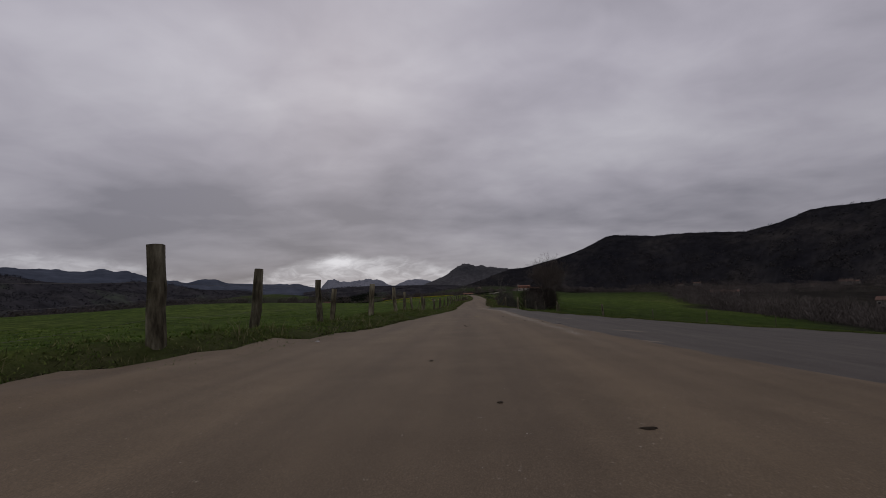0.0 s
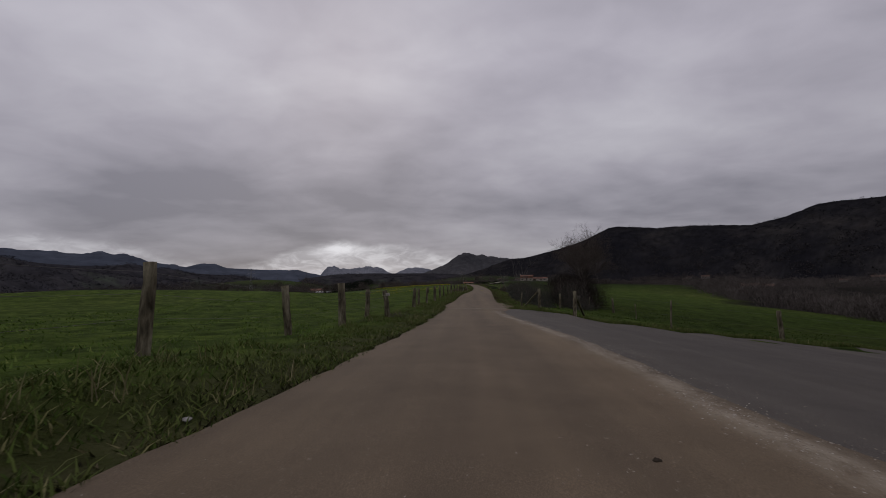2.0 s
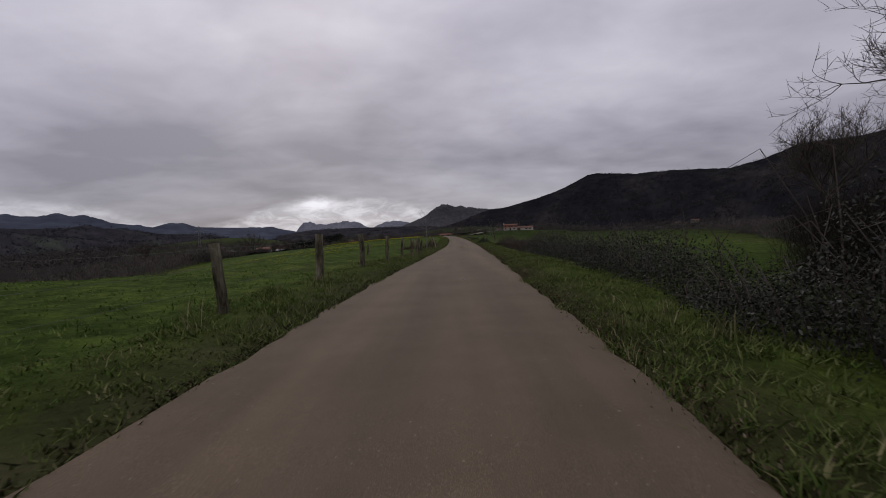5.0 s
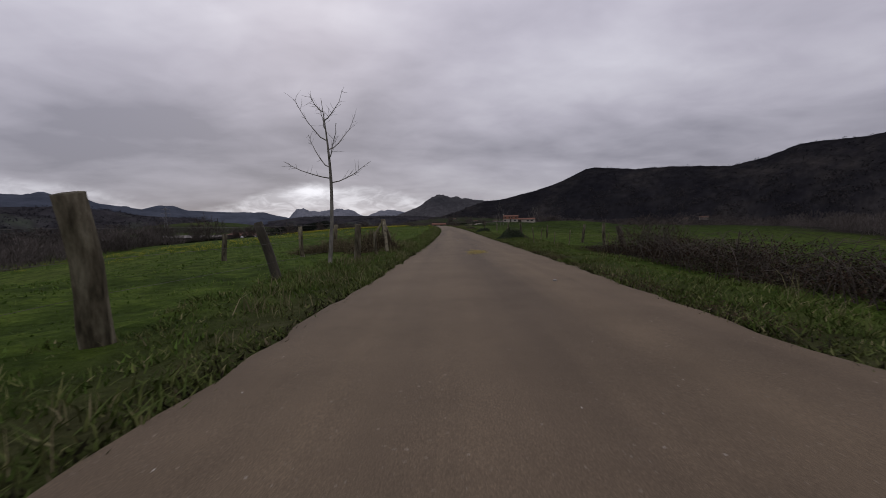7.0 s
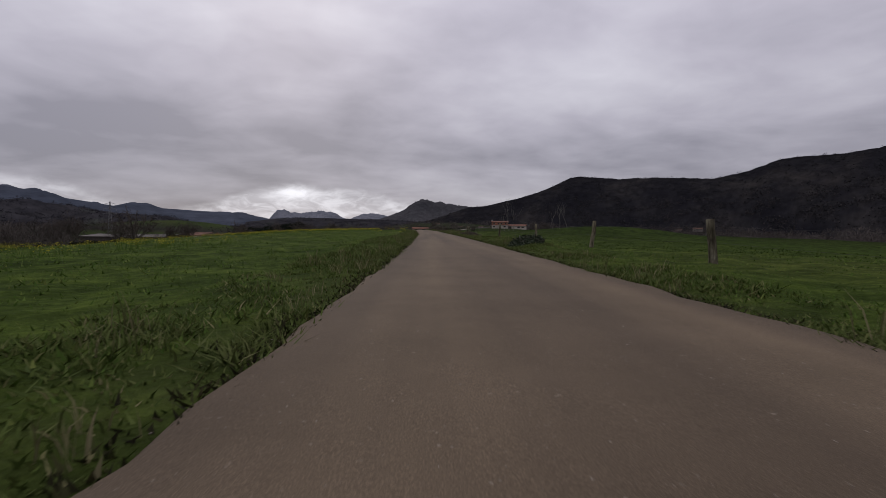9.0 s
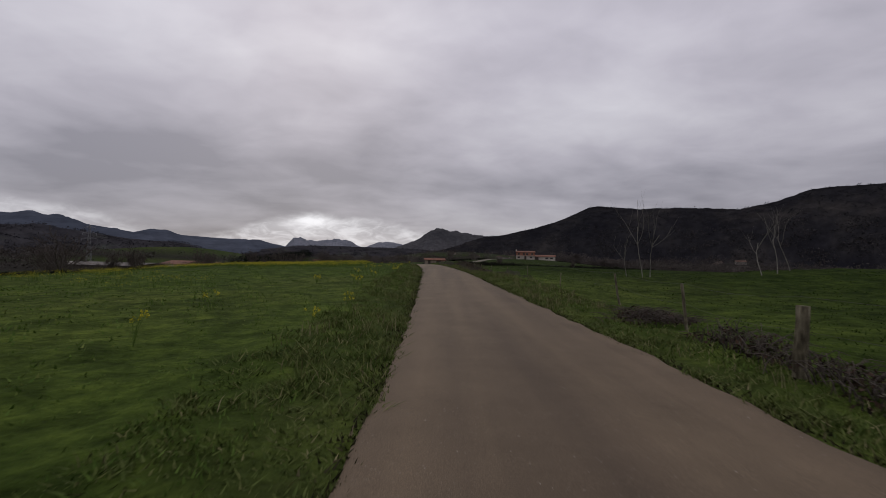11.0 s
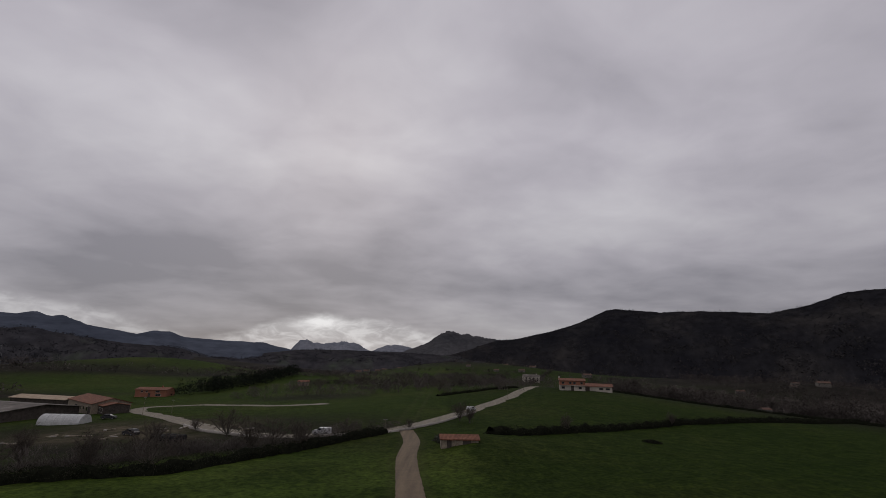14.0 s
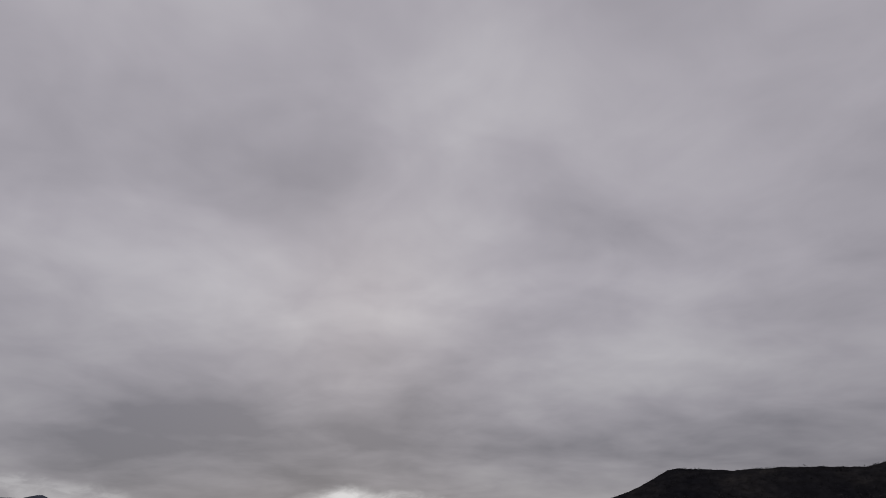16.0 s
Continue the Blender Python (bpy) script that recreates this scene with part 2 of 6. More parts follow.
M_POSTDARK = mottled("mossy dark wood", [(0.3, (0.03, 0.028, 0.02)), (0.7, (0.085, 0.075, 0.055))], 5.0, 0.95, 40, relief=0.012, stretch=(1, 1, 0.2))
M_WIRE = mottled("rusted wire", [(0.3, (0.05, 0.045, 0.04)), (0.7, (0.11, 0.10, 0.09))], 8, 0.7, metal=0.3)
M_BARK = mottled("grey bark", [(0.3, (0.055, 0.048, 0.04)), (0.7, (0.12, 0.105, 0.085))], 6.0, 0.95, 30, relief=0.01, stretch=(1, 1, 0.3))
M_PALEBARK = mottled("pale lichen bark", [(0.3, (0.10, 0.095, 0.08)), (0.7, (0.24, 0.225, 0.19))], 7.0, 0.95, 30, relief=0.008, stretch=(1, 1, 0.3))
M_TWIG = islands("bare twigs", [(0, (0.05, 0.042, 0.037)), (1, (0.115, 0.095, 0.08))], 0.95)
M_BRAMBLE = islands("bramble leaves", [(0, (0.008, 0.010, 0.006)), (0.6, (0.022, 0.027, 0.013)), (0.86, (0.040, 0.036, 0.022)), (0.97, (0.055, 0.058, 0.042)), (1, (0.12, 0.12, 0.10))], 0.6)
M_BRAMBLE.node_tree.nodes["Principled BSDF"].inputs["Specular IOR Level"].default_value = 0.3
M_RUSTLEAF = islands("rusty bramble", [(0, (0.018, 0.015, 0.011)), (0.4, (0.042, 0.030, 0.022)), (0.7, (0.078, 0.048, 0.035)), (0.9, (0.05, 0.055, 0.028)), (1, (0.16, 0.14, 0.11))], 0.85)
M_DARKTWIG = islands("dark brush twigs", [(0, (0.014, 0.012, 0.010)), (0.7, (0.032, 0.027, 0.022)), (1, (0.06, 0.05, 0.042))], 0.95)
M_DRYCANE = islands("dry brown stems", [(0, (0.055, 0.045, 0.026)), (0.6, (0.115, 0.095, 0.055)), (1, (0.22, 0.185, 0.11))], 0.9)
M_BUSH = islands("bush leaves", [(0, (0.014, 0.02, 0.012)), (0.7, (0.04, 0.055, 0.03)), (1, (0.11, 0.12, 0.09))], 0.7)
M_GRASS = islands("verge grass", [(0, (0.042, 0.068, 0.015)), (0.6, (0.085, 0.117, 0.028)), (0.9, (0.14, 0.145, 0.052)), (1, (0.26, 0.23, 0.12))], 0.8, 0.9, (0.105, 0.122, 0.040))
M_STRAWGRASS = islands("dry straws", [(0, (0.06, 0.075, 0.022)), (0.5, (0.13, 0.125, 0.055)), (1, (0.27, 0.235, 0.135))], 0.85)
M_FIELDGRASS = islands("meadow grass", [(0, (0.06, 0.105, 0.02)), (0.75, (0.10, 0.155, 0.032)), (1, (0.17, 0.20, 0.055))], 0.8)
M_HEDGE = islands("dark hedge leaves", [(0, (0.009, 0.011, 0.007)), (0.7, (0.022, 0.025, 0.015)), (1, (0.04, 0.04, 0.026))], 0.8)
# filler inside the hedges, coloured as their inner shade
M_HEDGECORE = mottled("dark hedge core shade", [(0.3, (0.006, 0.007, 0.005)), (0.7, (0.016, 0.017, 0.011))], 1.2, 0.95, 9, shine=0.0)
M_DEEPGRASS = islands("dark meadow grass", [(0, (0.022, 0.042, 0.008)), (0.7, (0.042, 0.068, 0.014)), (1, (0.075, 0.095, 0.026))], 0.8)
M_FLOWER = islands("yellow flowers", [(0, (0.24, 0.25, 0.03)), (0.6, (0.43, 0.39, 0.035)), (1, (0.60, 0.51, 0.05))], 0.8)


# ---- mesh helpers ----
rng = np.random.default_rng(7)


def mesh_of(name, verts, faces, mat, smooth=False):
    """One mesh from arrays: verts (n, 3), and one or more face arrays (m, k)."""
    me = bpy.data.meshes.new(name)
    faces = [np.asarray(fa, np.int32) for fa in (faces if isinstance(faces, list) else [faces]) if len(fa)]
    loops = np.concatenate([fa.ravel() for fa in faces])
    sizes = np.concatenate([np.full(len(fa), fa.shape[1], np.int32) for fa in faces])
    me.vertices.add(len(verts))
    me.vertices.foreach_set("co", np.asarray(verts, np.float32).ravel())
    me.loops.add(len(loops))
    me.loops.foreach_set("vertex_index", loops)
    me.polygons.add(len(sizes))
    me.polygons.foreach_set("loop_start", np.concatenate([[0], np.cumsum(sizes)[:-1]]).astype(np.int32))
    me.polygons.foreach_set("loop_total", sizes)
    if smooth:
        me.polygons.foreach_set("use_smooth", np.ones(len(sizes), bool))
    me.update(calc_edges=True)
    me.materials.append(mat)
    return me


def thing(name, label, category, group="", kind="", at=(0, 0, 0)):
    ob = new(name)
    ob.location = at
    return tagged(ob, label, category, group, kind)


def put(name, me, parent=None, label="", kind=""):
    ob = new(name, me)
    ob.parent = parent
    return tagged(ob, label, kind=kind)


def part(name, bm, mat, parent, label=""):
    me = bpy.data.meshes.new(name)
    bm.to_mesh(me)
    bm.free()
    me.materials.append(mat)
    return put(name, me, parent, label)


def box_bm(x0, y0, z0, x1, y1, z1, bevel=0.0):
    bm = bmesh.new()
    bmesh.ops.create_cube(bm, size=1, matrix=Matrix.Translation(((x0 + x1) / 2, (y0 + y1) / 2, (z0 + z1) / 2)) @ Matrix.Diagonal((x1 - x0, y1 - y0, z1 - z0, 1)))
    if bevel:
        bmesh.ops.bevel(bm, geom=bm.edges[:], offset=bevel, segments=1, affect="EDGES")
    return bm


class Tubes:
    """Gathers tapered tubes along polylines into one mesh."""

    def __init__(self):
        self.v, self.f, self.t, self.n = [], [], [], 0

    def add(self, pts, radii, sides=5, cap=True):
        pts = np.asarray(pts, float)
        d = np.gradient(pts, axis=0)
        d /= np.linalg.norm(d, axis=1)[:, None] + 1e-9
        ref = np.array([0.3, 0.1, 1.0]) if abs(d[0][2]) < 0.8 else np.array([1.0, 0.2, 0.1])
        u = np.cross(d, ref)
        u /= np.linalg.norm(u, axis=1)[:, None] + 1e-9
        w = np.cross(d, u)
        a = np.arange(sides) / sides * 2 * np.pi
        ring = pts[:, None] + np.asarray(radii, float)[:, None, None] * (np.cos(a)[None, :, None] * u[:, None] + np.sin(a)[None, :, None] * w[:, None])
        self.v.append(ring.reshape(-1, 3))
        m = len(pts)
        i, j = np.meshgrid(np.arange(m - 1), np.arange(sides), indexing="ij")
        p, q = self.n + i * sides + j, self.n + i * sides + (j + 1) % sides
        self.f.append(np.stack([p, q, q + sides, p + sides], -1).reshape(-1, 4))
        if cap:
            for base in (self.n, self.n + (m - 1) * sides):
                k = np.arange(1, sides - 1)
                self.t.append(np.stack([np.full(sides - 2, base), base + k, base + k + 1], -1))
        self.n += m * sides

    def mesh(self, name, mat, smooth=True):
        return mesh_of(name, np.concatenate(self.v), [np.concatenate(self.f)] + ([np.concatenate(self.t)] if self.t else []), mat, smooth)


def smooth_line(knots, at, width=8.0):
    """Knots (y, value) as a softened curve, at the places given."""
    k = np.array(knots, float)
    g = np.linspace(-1, 1, 9)
    wgt = np.exp(-2.5 * g * g)
    return sum(w * np.interp(np.asarray(at, float) + width * o, k[:, 0], k[:, 1]) for w, o in zip(wgt, g)) / wgt.sum()


# ---- the lie of the land ----
LANE = [(-90, -3.2), (0, -0.8), (30, 0.0), (45, 0.2), (60, 0.45), (75, 0.95), (90, 1.6), (120, 2.7), (150, 3.1), (180, 2.9), (210, 1.9), (240, -0.4), (270, -3.7), (287, -5.8), (317, -9.4), (330, -9.2), (343, -11.0), (354, -13.5), (380, -14)]
RISE = [(-90, -0.1), (0, 0.04), (16, 0.04), (30, -0.1), (40, -0.26), (47, -0.36), (53, -0.4), (59, -0.34), (66, -0.22), (78, -0.11), (90, -0.05), (112, -0.02), (125, 0.03), (135, 0.12), (145, 0.25), (160, 0.5), (172, 0.7), (190, 0.95), (207, 1.35), (230, 1.7), (250, 1.8), (270, 1.5), (300, 0.5), (325, -0.3), (345, -0.5), (380, 0.2), (430, 0.4), (520, 1.2), (700, 2.2), (1000, 2.6), (5000, 0.0)]
HALF = 1.85  # half the lane's width
# hills: x, y, height, spread across, spread along
HILLS = [(-335, 775, 20, 105, 115), (-150, 660, 9, 70, 90), (30, 980, 19, 150, 190), (60, 470, 5.8, 60, 80), (18, 340, 1.7, 25, 30), (330, 900, 12, 200, 200), (-700, 1300, 30, 260, 330), (4, 322, 2.2, 9, 13), (255, 300, 8, 70, 60), (320, 660, 12, 90, 80), (-45, 73, 1.5, 28, 15), (28, 198, 1.25, 12, 8), (-420, 640, 8, 120, 120)]


def lane_x(y):
    return smooth_line(LANE, y, 12)


def half_at(y):
    """Half the lane's width along its way."""
    return HALF * np.interp(y, [45, 60, 90, 110, 135, 165, 180, 230], [1.0, 0.96, 1.05, 1.08, 1.08, 1.02, 1.0, 0.93])


def flare(y):
    """The lane's left edge swings out at its mouth."""
    return np.interp(y, [-40, 0, 4.7, 6.2, 7.1, 9, 10.5, 12.5, 16, 20, 24, 28, 34, 46, 49, 52, 55, 58], [4.0, 3.4, 2.75, 2.1, 1.6, 1.05, 0.72, 0.52, 0.45, 0.25, 0.1, -0.1, -0.25, -0.22, -0.05, 0.25, 0.12, 0.0])


def streak(y):
    """How far right of the lane's middle the washed grit lies."""
    return np.interp(y, [10, 15, 20, 25, 30, 32.5, 35, 38, 44], [2.7, 2.4, 2.15, 2.1, 2.08, 1.9, 1.68, 1.4, 1.05]) + 0.04 * np.sin(y * 1.9)


def joint(y):
    """The brown surface of the lane spreads over the side road at its mouth."""
    return np.interp(y, [-40, 0, 8, 12, 15, 17, 20, 24, 30, 38, 44, 48], [5.0, 4.0, 2.0, 1.35, 1.1, 0.9, 0.7, 0.6, 0.5, -0.2, -0.45, 0])


def ground(x, y):
    """Height of the land."""
    x, y = np.asarray(x, float), np.asarray(y, float)
    s = x - lane_x(y)
    z = smooth_line(RISE, y, 14)
    left = np.interp(y, [60, 80, 92, 104, 118, 132, 150, 200, 260, 330], [0.0, 2e-4, 1.4e-3, 3.0e-3, 3.6e-3, 2.6e-3, 1.5e-3, 1.1e-3, 9e-4, 6e-4])
    tip = np.interp(y, [60, 110, 150], [1.0, 0.35, 0.0])  # the land right of the lane falls away at the start
    dip = np.interp(y, [40, 85, 135, 165, 190, 218], [1.5e-4, 7.4e-4, 1.3e-3, 8.9e-4, 4.0e-4, 2.0e-4])
    fall = tip * 12.0 * (1 - np.exp(-0.0088 * np.maximum(s - 2.2, 0))) + 10.0 * (1 - np.exp(-dip * s * s / 10.0))
    deep = np.interp(y, [80, 110, 165, 215], [7.5, 20.0, 20.0, 7.5])  # depth of the hollow left of the lane
    z = z - np.where(s < 0, deep * (1 - np.exp(-left * s * s / deep)), fall)
    z = z + 0.34 * np.clip((-s - HALF - flare(y) - 0.15) / 0.7, 0, 1) * np.interp(y, [7, 16], [1, 0])
    z = z + 0.2 * np.clip((-s - HALF - flare(y) - 0.1) / 0.8, 0, 1) * np.exp(-(np.maximum(-s - 4, 0) / 4) ** 2) * np.interp(y, [12, 18, 26, 32], [0, 1, 1, 0])
    for hx, hy, hh, sx, sy in HILLS:
        z = z + hh * np.exp(-(((x - hx) / sx) ** 2 + ((y - hy) / sy) ** 2))
    off = np.clip((np.abs(s) - HALF) / 1.2, 0, 1)
    rough = 0.05 * np.sin(x * 1.9 + 0.7 * np.sin(y * 0.8)) * np.sin(y * 1.3 + np.sin(x * 0.9)) + 0.03 * np.sin(x * 4.3 + y * 2.1) + 0.12 * np.sin(x * 0.21 + 1.0) * np.sin(y * 0.17)
    bank = 0.10 * np.exp(-((np.abs(s) - 3.0) / 1.2) ** 2)
    apron = np.clip((apron_line(x) - y) / 1.5, 0, 1) * (s > 0)
    return z + off * (rough + bank) * (1 - apron) - 0.03


def apron_line(x):
    """Where the grey asphalt to the right of the lane gives way to grass."""
    return np.interp(x, [1.6, 2.0, 2.4, 2.8, 3.4, 4.1, 5.1, 6.6, 8.2, 12, 20, 60, 95], [47.8, 46.9, 45.5, 44, 42, 40.7, 39.6, 38.6, 38.0, 37.8, 37.9, 40.5, 43.5])


def steps(first, last, start, grow):
    out, d = [first], start
    while out[-1] < last:
        out.append(out[-1] + d)
        d *= grow
    return np.array(out)


def sheet(rows, cols):
    i, j = np.meshgrid(np.arange(rows - 1), np.arange(cols - 1), indexing="ij")
    a = i * cols + j
    return np.stack([a, a + 1, a + cols + 1, a + cols], -1).reshape(-1, 4)


side = np.concatenate([np.arange(0, 6, 0.3), steps(6, 4600, 0.5, 1.09)])
gs = np.concatenate([-side[:0:-1], side])
gy = np.concatenate([-steps(90, 4000, 6, 1.25)[:0:-1], np.arange(-90, 360, 1.0), steps(360, 4800, 1.5, 1.04)])
GY, GS = np.meshgrid(gy, gs, indexing="ij")
GX = lane_x(GY) + GS
land = put("ground", mesh_of("ground", np.stack([GX, GY, ground(GX, GY)], -1).reshape(-1, 3), sheet(len(gy), len(gs)), M_GROUND, True))
fields = np.zeros_like(GX)
for fx, fy, fw, fl in ((-335, 780, 120, 125), (-60, 560, 150, 150), (40, 700, 190, 230), (-150, 455, 75, 70), (-240, 575, 105, 80), (20, 300, 160, 170), (180, 960, 160, 120), (-90, 980, 120, 70)):
    fields = np.maximum(fields, 1.25 * np.exp(-((((GX - fx) / fw) ** 2 + ((GY - fy) / fl) ** 2) ** 1.5)))
woods = np.clip(1.35 - 1.5 * fields - 0.35 * np.sin(GX * 0.021 + 1.3 * np.sin(GY * 0.016)) * np.sin(GY * 0.019 + 0.6), 0, 1) * np.interp(np.hypot(GX, GY - 250), [180, 300], [0, 1]) * np.interp(GY, [0, 140], [0, 1])
woods = np.maximum(woods, np.clip((GX - 130 - 0.3 * np.abs(GY - 330)) / 90, 0, 1) * (GY > 230))
wave = 9 * np.sin(GY * 0.11 + 2 * np.sin(GX * 0.05)) + 5 * np.sin(GY * 0.31 + GX * 0.13)  # uneven edges of the woods
woods = np.maximum(woods, np.clip((GX - np.interp(GY, [30, 60, 90, 120, 160, 200], [54, 52, 58, 62, 68, 82]) + 0.5 * wave - 0.003 * np.maximum(np.abs(GY - 115) - 60, 0) ** 2) / 8, 0, 1) * (GY < 420))
woods = np.maximum(woods, np.clip((-GX - 74 + wave - 0.004 * (GY - 155) ** 2) / 14, 0, 1) * (GY < 420))
woods = np.maximum(woods, np.clip((-GX - 190) / 60, 0, 1) * np.interp(GY, [0, 140], [0, 1]) * (GY < 420))
rim = np.abs(GS) - half_at(GY) - np.where(GS < 0, flare(GY), 0)
soil = np.clip(np.interp(rim, [-0.4, 0.0, 0.6, 1.5], [0, 0.9, 0.7, 0]), 0, 1) * np.interp(GY, [105, 122, 350], [1, 0.4, 0.3])
yard = np.exp(-(((GX + 80) / 26) ** 4 + ((GY - 356) / 18) ** 4))
yard = np.clip(yard * (0.75 + 0.5 * np.sin(GX * 0.23) * np.sin(GY * 0.31)), 0, 1)
sward = np.clip((GS - 2.5) / 9, 0, 1) * np.interp(GY, [40, 60, 110, 150, 215], [0.55, 0.55, 0.3, 0.15, 0.85])
sward = np.maximum(sward, np.interp(GY, [285, 330, 350, 400], [0, 0.85, 0.82, 0.66]))
sward = np.maximum(sward, 0.78 * np.interp(GY, [195, 255], [0, 1]) * (0.6 + 0.4 * np.sin(GX * 0.2) * np.sin(GY * 0.17)))
scrub = np.exp(-(((GX + 75) / 60) ** 4 + ((GY - 338) / 42) ** 4)) * np.clip((GY - np.interp(GX, [-150, -75, -44, -28, -18], [270, 294, 314, 334, 348])) / 4, 0, 1)
woods = np.maximum(woods, scrub * (0.78 + 0.22 * np.sin(GX * 0.23) * np.sin(GY * 0.31)))
woods = np.maximum(woods, 0.75 * np.exp(-(((GX + 68) / 26) ** 4 + ((GY - 462) / 22) ** 4)))
for key, values in (("woods", woods), ("soil", soil), ("sward", sward), ("yard", yard)):
    land.data.attributes.new(key, "FLOAT", "POINT").data.foreach_set("value", values.astype(np.float32).ravel())
tagged(land, "rolling green pasture of short uneven grass", "ground", kind="structure")


def ribbon(name, line, half, mat, lift, label, category, cols=9, crown=0.03, ragged=0.0):
    """A road laid along a line of (x, y) points."""
    line = np.array(line, float)
    d = np.gradient(line, axis=0)
    d /= np.linalg.norm(d, axis=1)[:, None]
    nrm = np.stack([d[:, 1], -d[:, 0]], -1)
    u = np.linspace(-1, 1, cols)
    edge = half / HALF * half_at(line[:, 1:]) * (1 + ragged * np.stack([rng.normal(size=len(line)), rng.normal(size=len(line))], -1))
    wide = np.where(u[None] < 0, edge[:, :1] + flare(line[:, 1:]), edge[:, 1:] + joint(line[:, 1:]) + 0.7 * np.exp(-((line[:, 1:] - 50) / 4.5) ** 2))
    x = line[:, :1] + nrm[:, :1] * u * wide
    y = line[:, 1:] + nrm[:, 1:] * u * wide
    z = ground(line[:, 0], line[:, 1])[:, None] * 0.5 + ground(x, y) * 0.5 + lift + crown * (1 - u * u)
    z = np.maximum(z, ground(x, y) + 0.012 + 0.024 * np.clip((14 - y) / 6, 0, 1) * np.clip((lane_x(y) - 1.6 - x) / 0.8, 0, 1))
    z[:, 0] -= 0.06
    z[:, -1] -= 0.06
    ob = put(name, mesh_of(name, np.stack([x, y, z], -1).reshape(-1, 3), sheet(len(line), cols), mat, True))
    tracks = 0.5 + 0.5 * np.cos((np.abs(u)[None] - 0.52) * 6.0) + 0 * x
    grit = np.exp(-((x - lane_x(y) - streak(y)) / 0.15) ** 2) * np.interp(y, [6, 14, 20, 38, 45], [0, 0.5, 0.9, 0.8, 0])
    ob.data.attributes.new("dust", "FLOAT", "POINT").data.foreach_set("value", grit.astype(np.float32).ravel())
    ob.data.attributes.new("wear", "FLOAT", "POINT").data.foreach_set("value", tracks.astype(np.float32).ravel())
    return tagged(ob, label, category, kind="structure")


ly = np.concatenate([np.arange(-88, 300, 0.5), np.arange(300, 350, 0.5)])
ribbon("lane", np.stack([lane_x(ly), ly], -1), HALF, M_LANE, 0.03, "narrow worn brown asphalt lane with crumbling edges", "road", 41, 0.03, 0.024)


def curve_through(pts, step=1.5):
    p = np.array(pts, float)
    t = np.concatenate([[0], np.cumsum(np.linalg.norm(np.diff(p, axis=0), axis=1))])
    at = np.arange(0, t[-1], step)
    return np.stack([smooth_line(np.stack([t, p[:, k]], -1), at, 9) for k in (0, 1)], -1)


MAIN = [(58, 555), (50, 522), (36, 473), (23, 434), (12, 411), (4, 390), (-4, 372), (-10, 358), (-16, 350), (-24, 344.5), (-34, 342), (-46, 344.5), (-58, 352), (-72, 365), (-86, 379), (-100, 393), (-113, 405), (-122, 416), (-126, 426), (-121, 433), (-108, 433), (-94, 428), (-76, 420), (-62, 415), (-53, 416), (-50, 422)]
ribbon("main_road", curve_through(MAIN), 3.0, M_MAINROAD, 0.06, "pale concrete country road looping round a field", "road", 7, 0.04, 0.01)

# asphalt to the right of the lane at the start
ax = steps(0.0, 92, 0.35, 1.06)
far_edge = apron_line(ax) + 0.12 * np.sin(ax * 3.1)
av = np.linspace(0, 1, 40)
AX = np.repeat(ax[:, None], 40, 1) + lane_x(-70 + (far_edge[:, None] + 70) * av) * np.clip(1 - ax[:, None] / 2.0, 0, 1) + 0.4 * np.clip(1 - ax[:, None] / 2.0, 0, 1)
AY = -70 + (far_edge[:, None] + 70) * av
AZ = ground(AX, AY) + 0.018
apron_ob = put("apron", mesh_of("apron", np.stack([AX, AY, AZ], -1).reshape(-1, 3), sheet(len(ax), 40)[:, ::-1], M_APRON, True))
grit = np.exp(-((AX - lane_x(AY) - streak(AY)) / 0.3) ** 2) * np.interp(AY, [6, 14, 38, 45], [0, 0.3, 0.3, 0])
apron_ob.data.attributes.new("dust", "FLOAT", "POINT").data.foreach_set("value", grit.astype(np.float32).ravel())
apron_ob.data.attributes.new("wear", "FLOAT", "POINT").data.foreach_set("value", (0.5 + 0.3 * np.sin(AY * 0.5 + AX * 0.2)).astype(np.float32).ravel())
tagged(apron_ob, "grey asphalt of a side road joining the lane", "road", kind="structure")

# concrete strip across the lane
M_STRIP = mottled("worn concrete strip", [(0.3, (0.15, 0.125, 0.09)), (0.7, (0.24, 0.205, 0.155))], 3.0, 0.9, 30, relief=0.006, shine=0.05)
cs = np.linspace(-1.75, 2.35, 26)
cw = np.array([-0.26, -0.24, 0, 0.24, 0.26])
CX = lane_x(47.0) + cs[:, None] + 0 * cw
CY = 46.9 + cw[None] * (1 + 0.25 * np.sin(cs * 5.0)[:, None]) + 0.05 * np.sin(cs * 9)[:, None]
CU = np.clip(cs[:, None] / HALF, -1, 1)
CZ = 0.5 * ground(np.full_like(CX, lane_x(47.0)), CY) + 0.5 * ground(CX, CY) + 0.03 + 0.024 * (1 - CU ** 2) + 0.01
CZ[:, [0, -1]] -= 0.03
CZ[[0, -1]] -= 0.06
tagged(put("concrete_strip", mesh_of("concrete_strip", np.stack([CX, CY, CZ], -1).reshape(-1, 3), sheet(26, 5)[:, ::-1], M_STRIP)), "pale worn concrete strip set across the lane", "road", kind="structure")


